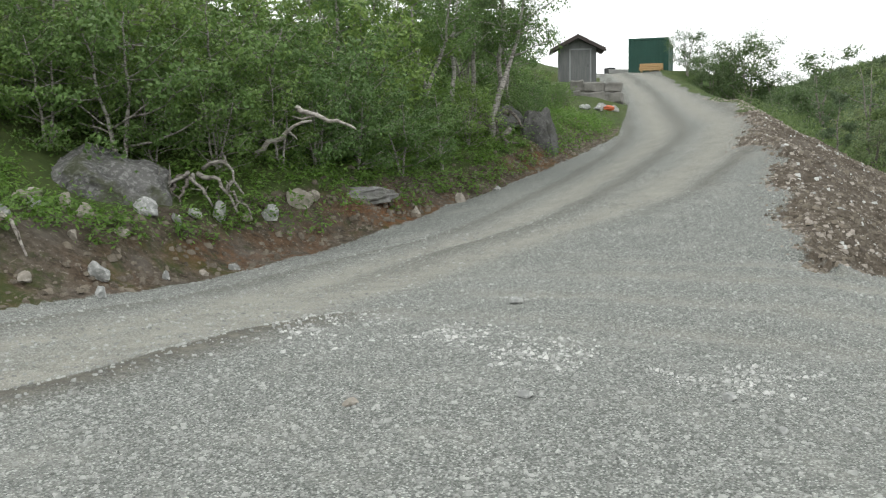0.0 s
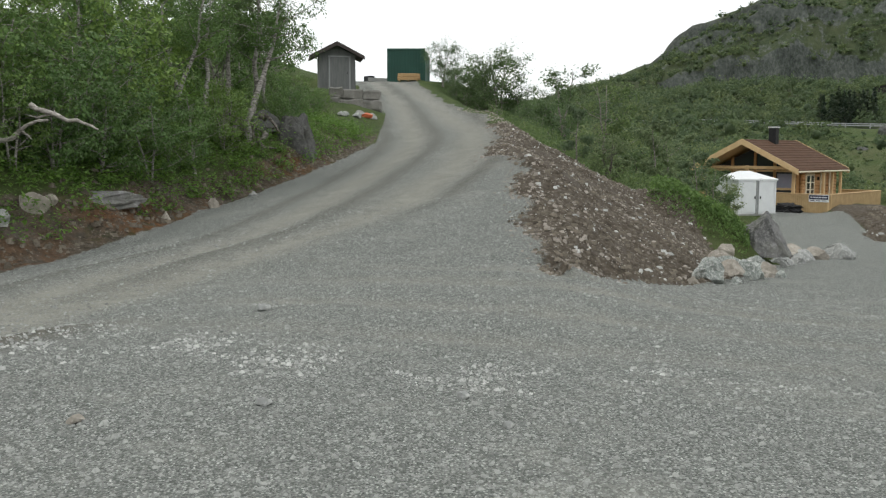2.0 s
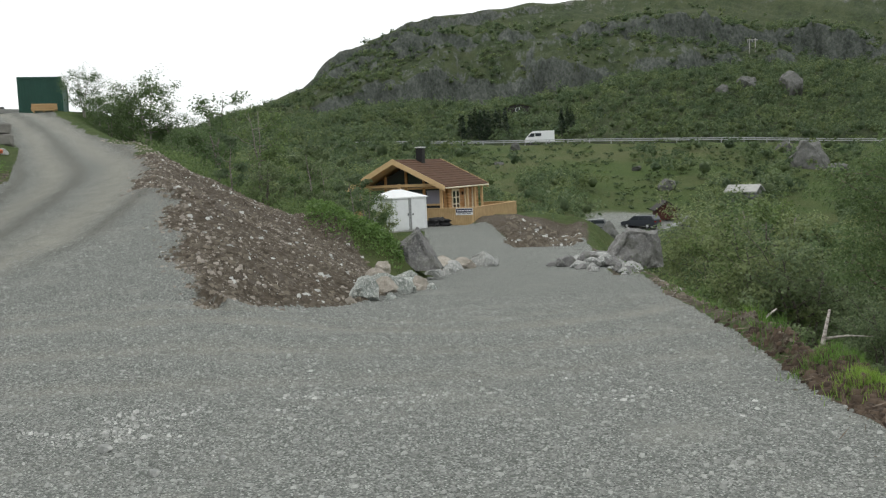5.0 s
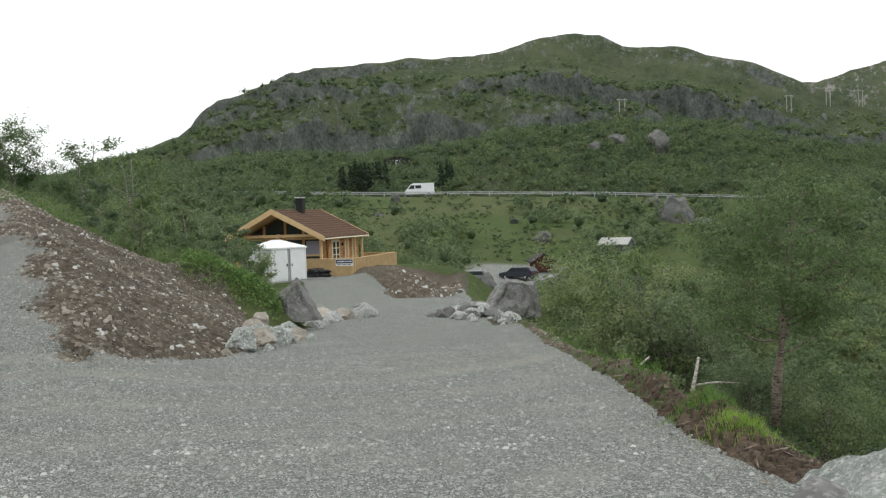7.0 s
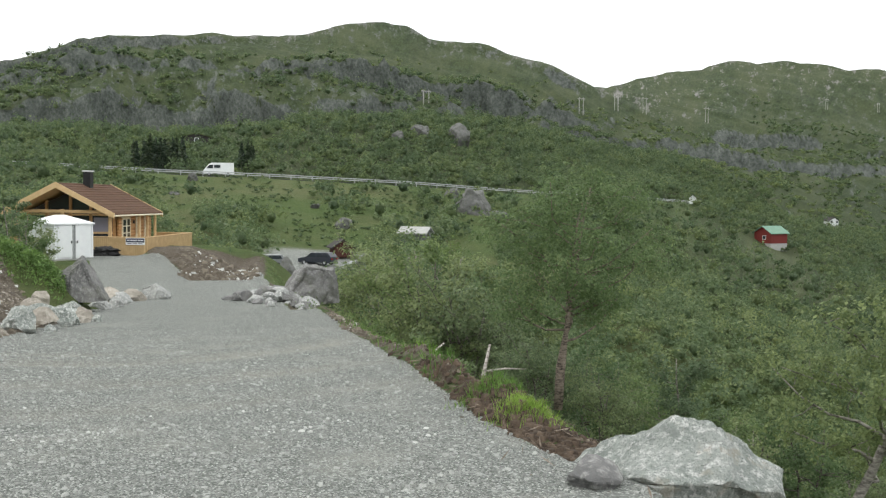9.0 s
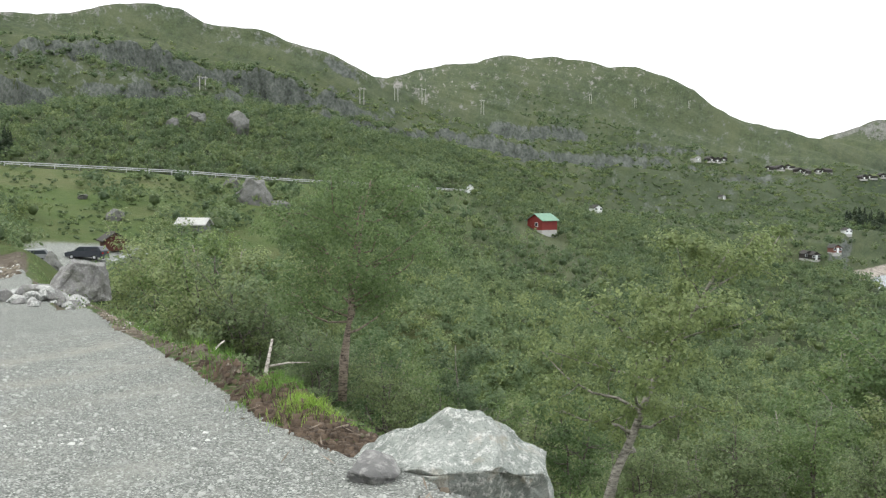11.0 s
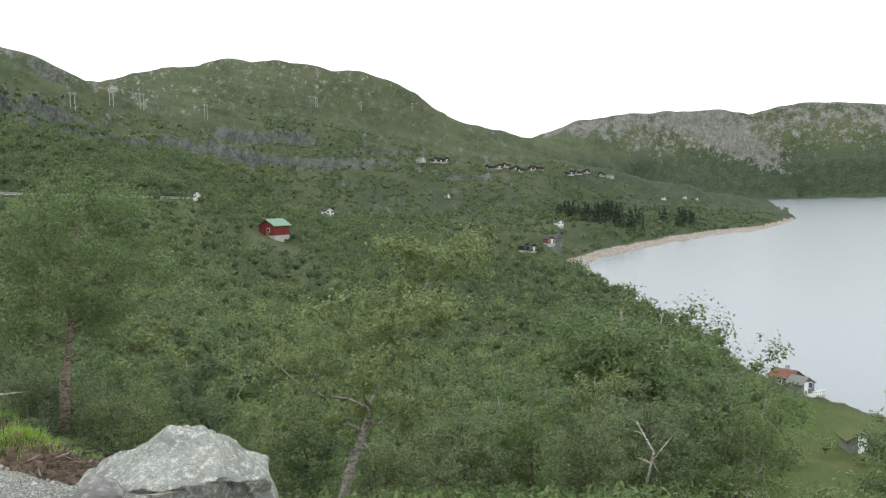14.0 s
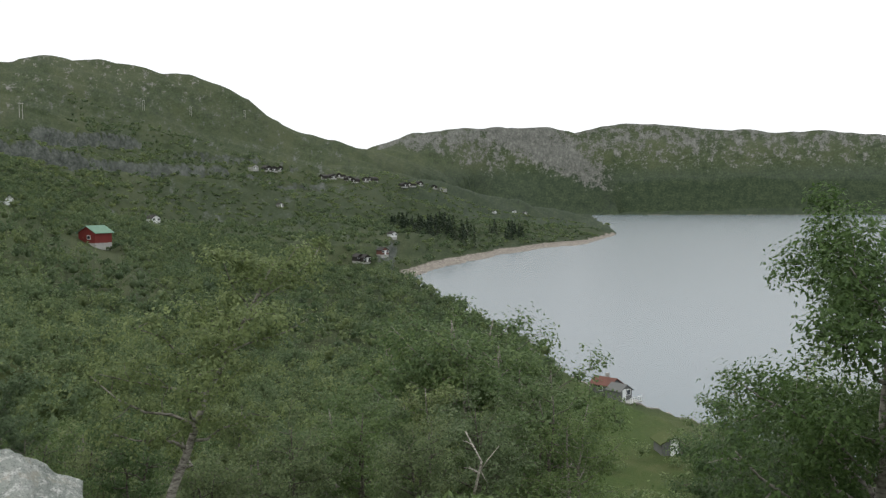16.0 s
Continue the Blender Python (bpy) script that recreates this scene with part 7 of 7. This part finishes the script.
def vehicle(name, at, turn, outline, width, windows, paint, label, category, wheels, rad=0.33, extra=()):
    t = thing(name, at, label, category, turn=turn)
    bm = prism(outline, width, at=-width / 2)
    bmesh.ops.bevel(bm, geom=[e for e in bm.edges if abs(e.verts[0].co.y - e.verts[1].co.y) < 1e-4], offset=0.09, segments=2, affect="EDGES")
    part("body", bm, paint, t)
    for pts in windows:
        for y in (-width / 2 - 0.012, width / 2 - 0.004):
            part("window", prism(pts, 0.016, at=y), GLASS, t)
    for x in wheels:
        for y in (-width / 2 + 0.1, width / 2 - 0.1):
            tyre = part("wheel", wheel_mesh(x, y, rad, 0.22), BLACK, t)
            part("rim", wheel_mesh(x, y + (-0.07 if y < 0 else 0.07), rad * 0.6, 0.12), GALV, tyre).location.z = rad * 0.4
    for x, sx in extra:
        for y in (-width / 2 + 0.3, width / 2 - 0.3):
            part("lamp", box_mesh(0.05, 0.3, 0.14, x, y, 0.7), sx, t)
    return t


def build_vehicles():
    lamp = grained("lamp_lens", (0.5, 0.5, 0.48), (0.65, 0.65, 0.62), 3, 30, 0.2)
    tail = grained("tail_lens", (0.3, 0.02, 0.02), (0.4, 0.03, 0.03), 3, 30, 0.2)
    b = 38.5
    x, y = polar(b, float(round_road(b)) - 1.2)
    z = float(far_lines(np.array([b]))[1][1][0]) + 0.12
    van = [(-2.75, 0.4), (-2.75, 1.15), (-2.5, 1.35), (-1.75, 2.25), (-1.2, 2.5), (2.75, 2.5), (2.8, 0.4)]
    vehicle("camper_van", (x, y, z), -b, van, 2.0, ([(-2.25, 1.42), (-1.65, 2.1), (-1.0, 2.1), (-1.0, 1.42)], [(-0.85, 1.5), (-0.85, 2.1), (0.3, 2.1), (0.3, 1.5)]), WHITE, "white camper van driving along the main road", "van", (-1.75, 1.7), extra=((-2.76, lamp), (2.8, tail)))
    dark = grained("dark_blue_car_paint", (0.03, 0.035, 0.045), (0.05, 0.055, 0.07), 2, 30, 0.3, 0.2, 0.5)
    silver = grained("silver_car_paint", (0.20, 0.21, 0.22), (0.30, 0.31, 0.32), 2, 30, 0.35, 0.4, 0.5)
    estate = [(-2.2, 0.3), (-2.25, 0.75), (-1.2, 0.95), (-0.5, 1.42), (1.75, 1.46), (2.15, 1.0), (2.2, 0.3)]
    panes = ([(-1.0, 0.98), (-0.45, 1.34), (0.2, 1.36), (0.2, 0.98)], [(0.3, 0.98), (0.3, 1.36), (1.6, 1.36), (1.85, 0.98)])
    for pos, paint, turn, lab in (((41.27, -4.23), silver, -36, "grey estate car parked on the valley gravel"), ((44.43, -4.06), dark, -75, "dark pickup parked by the rocks in the valley"), ((46.85, -4.57), silver, -20, "pale grey car with its bonnet to the bushes")):
        x, y, z = sight(*pos, 100)
        vehicle("car", (x, y, z), turn, estate, 1.75, panes, paint, lab, "car", (-1.35, 1.35), 0.31, ((-2.24, lamp), (2.2, tail)))


def hut(name, at, turn, w, l, h, rise, wall, roof, label, windows=(), door=None, over=0.35, plinth=0.0, chimney=False):
    """A gabled house on its base centre; windows are (side, along, up) on side f, b, l or r."""
    t = thing(name, at, label, "hut", turn=turn)
    if plinth:
        part("foundation", box_mesh(w - 0.06, l - 0.06, plinth + 1.2, 0, 0, -1.2), CONCRETE, t)
    part("wall", prism([(-w / 2, plinth), (w / 2, plinth), (w / 2, plinth + h), (0, plinth + h + rise), (-w / 2, plinth + h)], l, at=-l / 2), wall, t)
    for s in (-1, 1):
        ex, ez = s * (w / 2 + over), plinth + h - rise * over / (w / 2)
        part("roof", prism([(0, plinth + h + rise + 0.16), (ex, ez + 0.16), (ex, ez + 0.02), (0, plinth + h + rise + 0.02)], l + 2 * over, at=-l / 2 - over), roof, t)
    for side, along, up in windows:
        x, y, turn_w = {"f": (along, -l / 2 - 0.02, 0), "b": (along, l / 2 + 0.02, 0), "l": (-w / 2 - 0.02, along, 90), "r": (w / 2 + 0.02, along, 90)}[side]
        f = part("window", box_mesh(1.1, 0.09, 1.1, 0, 0, 0), WHITE, t)
        f.matrix_basis = pose(x, y, plinth + up, 0, 0, turn_w)
        part("pane", box_mesh(0.9, 0.11, 0.9, 0, 0, 0.1), GLASS, f)
    if door:
        part("door", box_mesh(0.95, 0.08, 2.0, door, -l / 2 - 0.02, plinth), WHITE, t)
    if chimney:
        part("chimney", box_mesh(0.6, 0.6, 1.2, w * 0.12, 0, plinth + h + rise - 0.4), CONCRETE, t)
    return t


def build_far_houses():
    x, y, z = sight(71.43, -2.46, 150)
    hut("red_house", (x, y, z), -71.4 - 42, 5.4, 6.0, 2.7, 1.6, RED_BOARD, GREEN_ROOF, "red wooden house with a green metal roof", (("f", 0.6, 0.9), ("l", 1.5, 0.9)), None, 0.5, 0.8)
    q = thing("terrace", (x - 0.31 * 6.2, y + 0.95 * 6.2, z + 0.4), "pale timber terrace beside the red house", "terrace", turn=-9)
    part("floor", box_mesh(3.4, 2.6, 0.14, 0, 0, 0.5), CREAM, q)
    for a in (-1.5, 1.5):
        for c in (-1.1, 1.1):
            part("leg", box_mesh(0.12, 0.12, 2.2, a, c, -1.7), PINE, q)
    # boathouses by the lake
    x, y, z = sight(101.95, -11.75)
    hut("boathouse", (x, y, z), -102 + 55, 3.8, 4.4, 2.0, 1.1, GREY_BOARD, RUST_TILE, "grey boathouse with a rust-red roof by the lake", (("l", 0, 0.9),), None, 0.3, 0.3, True)
    x, y, z = sight(102.75, -12.0)
    t = hut("boathouse", (x, y, z), -102 + 50, 3.2, 3.2, 1.7, 1.0, GREY_BOARD, GREY_BOARD, "weathered grey boathouse with a white veranda", (("f", 0.6, 0.8),), -0.6, 0.25, 0.3)
    part("veranda", box_mesh(3.4, 2.0, 0.2, 0, -2.9, 0.1), CONCRETE, t)
    for k in range(7):
        part("baluster", box_mesh(0.1, 0.08, 0.8, -1.6 + k * 0.53, -3.85, 0.3), WHITE, t)
    part("handrail", box_mesh(3.4, 0.1, 0.1, 0, -3.85, 1.1), WHITE, t)
    x, y, z = sight(105.7, -14.9)
    hut("small_shed", (x, y, z), -105 + 20, 2.6, 2.8, 1.5, 0.7, GREY_BOARD, TURF, "small grey shed with a turf roof in the grass", (), 0.2)
    # valley huts
    x, y, z = sight(45.81, -3.57, 108)
    hut("dark_hut", (x, y, z), -45 + 12, 2.3, 2.6, 1.3, 0.8, grained("dark_red_board", (0.05, 0.018, 0.014), (0.085, 0.03, 0.022), 1, 12, 0.8), TAR_BOARD, "dark red-brown hut among the valley rocks", ())
    x, y, z = sight(50.38, -2.7, 118)
    hut("grey_hut", (x, y, z), -50 + 70, 2.8, 3.6, 1.4, 0.7, GREY_BOARD, CONCRETE, "low grey hut with a pale roof among bushes", ())
    x, y, z = sight(66.99, -0.1, 150)
    hut("white_hut", (x, y, z + 0.1), -67, 1.9, 1.9, 1.5, 0.9, WHITE, TAR_BOARD, "tiny white hut beside the main road", ())
    x, y, z = sight(37.2, 3.1, 190)
    hut("turf_hut", (x, y, z), -37, 7.0, 4.0, 1.7, 0.8, TAR_BOARD, TURF, "low dark cabin with a turf roof above the road", (("f", 0, 0.4),))
    # the hamlet of dark cabins on the far shoulder
    rng = random.Random(77)
    spots = ((80.46, 1.9), (81.22, 1.82), (81.67, 1.82), (81.98, 1.88), (84.68, 1.36), (85.13, 1.39), (85.72, 1.45), (86.14, 1.24), (86.59, 1.16), (87.18, 1.23), (87.63, 1.22), (89.53, 0.85), (90.04, 0.91), (90.49, 0.97), (91.42, 0.75), (91.93, 0.6))
    for i, (b, el) in enumerate(spots):
        x, y, z = sight(b, el, 300)
        wall, lab = (CONCRETE, "pale grey holiday cabin on the far shoulder") if i in (0, 15) else (TAR_BOARD, "dark-stained holiday cabin with a turf roof")
        hut("holiday_cabin", (x, y, z), -b + rng.uniform(-50, 50), rng.uniform(6, 8), rng.uniform(8, 11), 2.8, 1.9, wall, TAR_BOARD if i % 3 else TURF, lab, (("f", -1.5, 1), ("f", 1.5, 1)), 0.1, 0.5, 0.6)["group"] = "cabins of the far hamlet"
    for b, el, wall, lab in ((96.32, -0.75, WHITE, "white house near the head of the lake"), (96.98, -0.83, CONCRETE, "pale house near the head of the lake"), (95.1, -0.8, WHITE, "white house above the wooded shore"), (88.81, -2.23, WHITE, "small white house beside the spruces"), (86.71, -3.7, TAR_BOARD, "dark cabin in the meadow above the shore"), (87.1, -3.75, TAR_BOARD, "dark cabin with a pale gable above the shore"), (88.21, -3.3, RUST_TILE, "rust-red cabin in the meadow above the shore"), (74.64, -1.23, WHITE, "small white house below the main road"), (82.0, -0.35, CONCRETE, "pale house beside the far road")):
        x, y, z = sight(b, el, 250)
        hut("far_house", (x, y, z), -b + 30, 3.8, 5.0, 2.1, 1.2, wall, TAR_BOARD, lab, (("f", -1.2, 0.9), ("f", 1.2, 0.9)), 0.1, 0.4, 0.4)


def build_poles():
    spots = ((50.89, 5.73), (60.32, 5.31), (62.41, 5.43), (64.08, 5.29), (67.68, 4.72), (74.22, 5.37), (76.88, 5.13), (80.0, 5.05))
    for i, (b, el) in enumerate(spots):
        x, y, z = sight(b, el, 300)
        far = math.hypot(x, y)
        h = min(11.0, far * 0.0165)
        t = thing("power_pole", (x, y, z), "grey twin-pole power line support on the hillside", "power pole", "power poles on the hillside", -b + 35)
        for s in (-1, 1):
            part("pole", join([tube([(s * 1.2, 0, -1), (s * 1.2, 0, h)], [0.2, 0.16], 7)]), POLE_WOOD, t)
        part("crossarm", box_mesh(4.6, 0.2, 0.2, 0, 0, h - 0.6), POLE_WOOD, t)
        for s in (-1.9, 0, 1.9):
            part("insulator", box_mesh(0.1, 0.1, 0.6, s, 0, h - 1.2), GALV, t)


build_main_road()
build_vehicles()
build_far_houses()
build_poles()
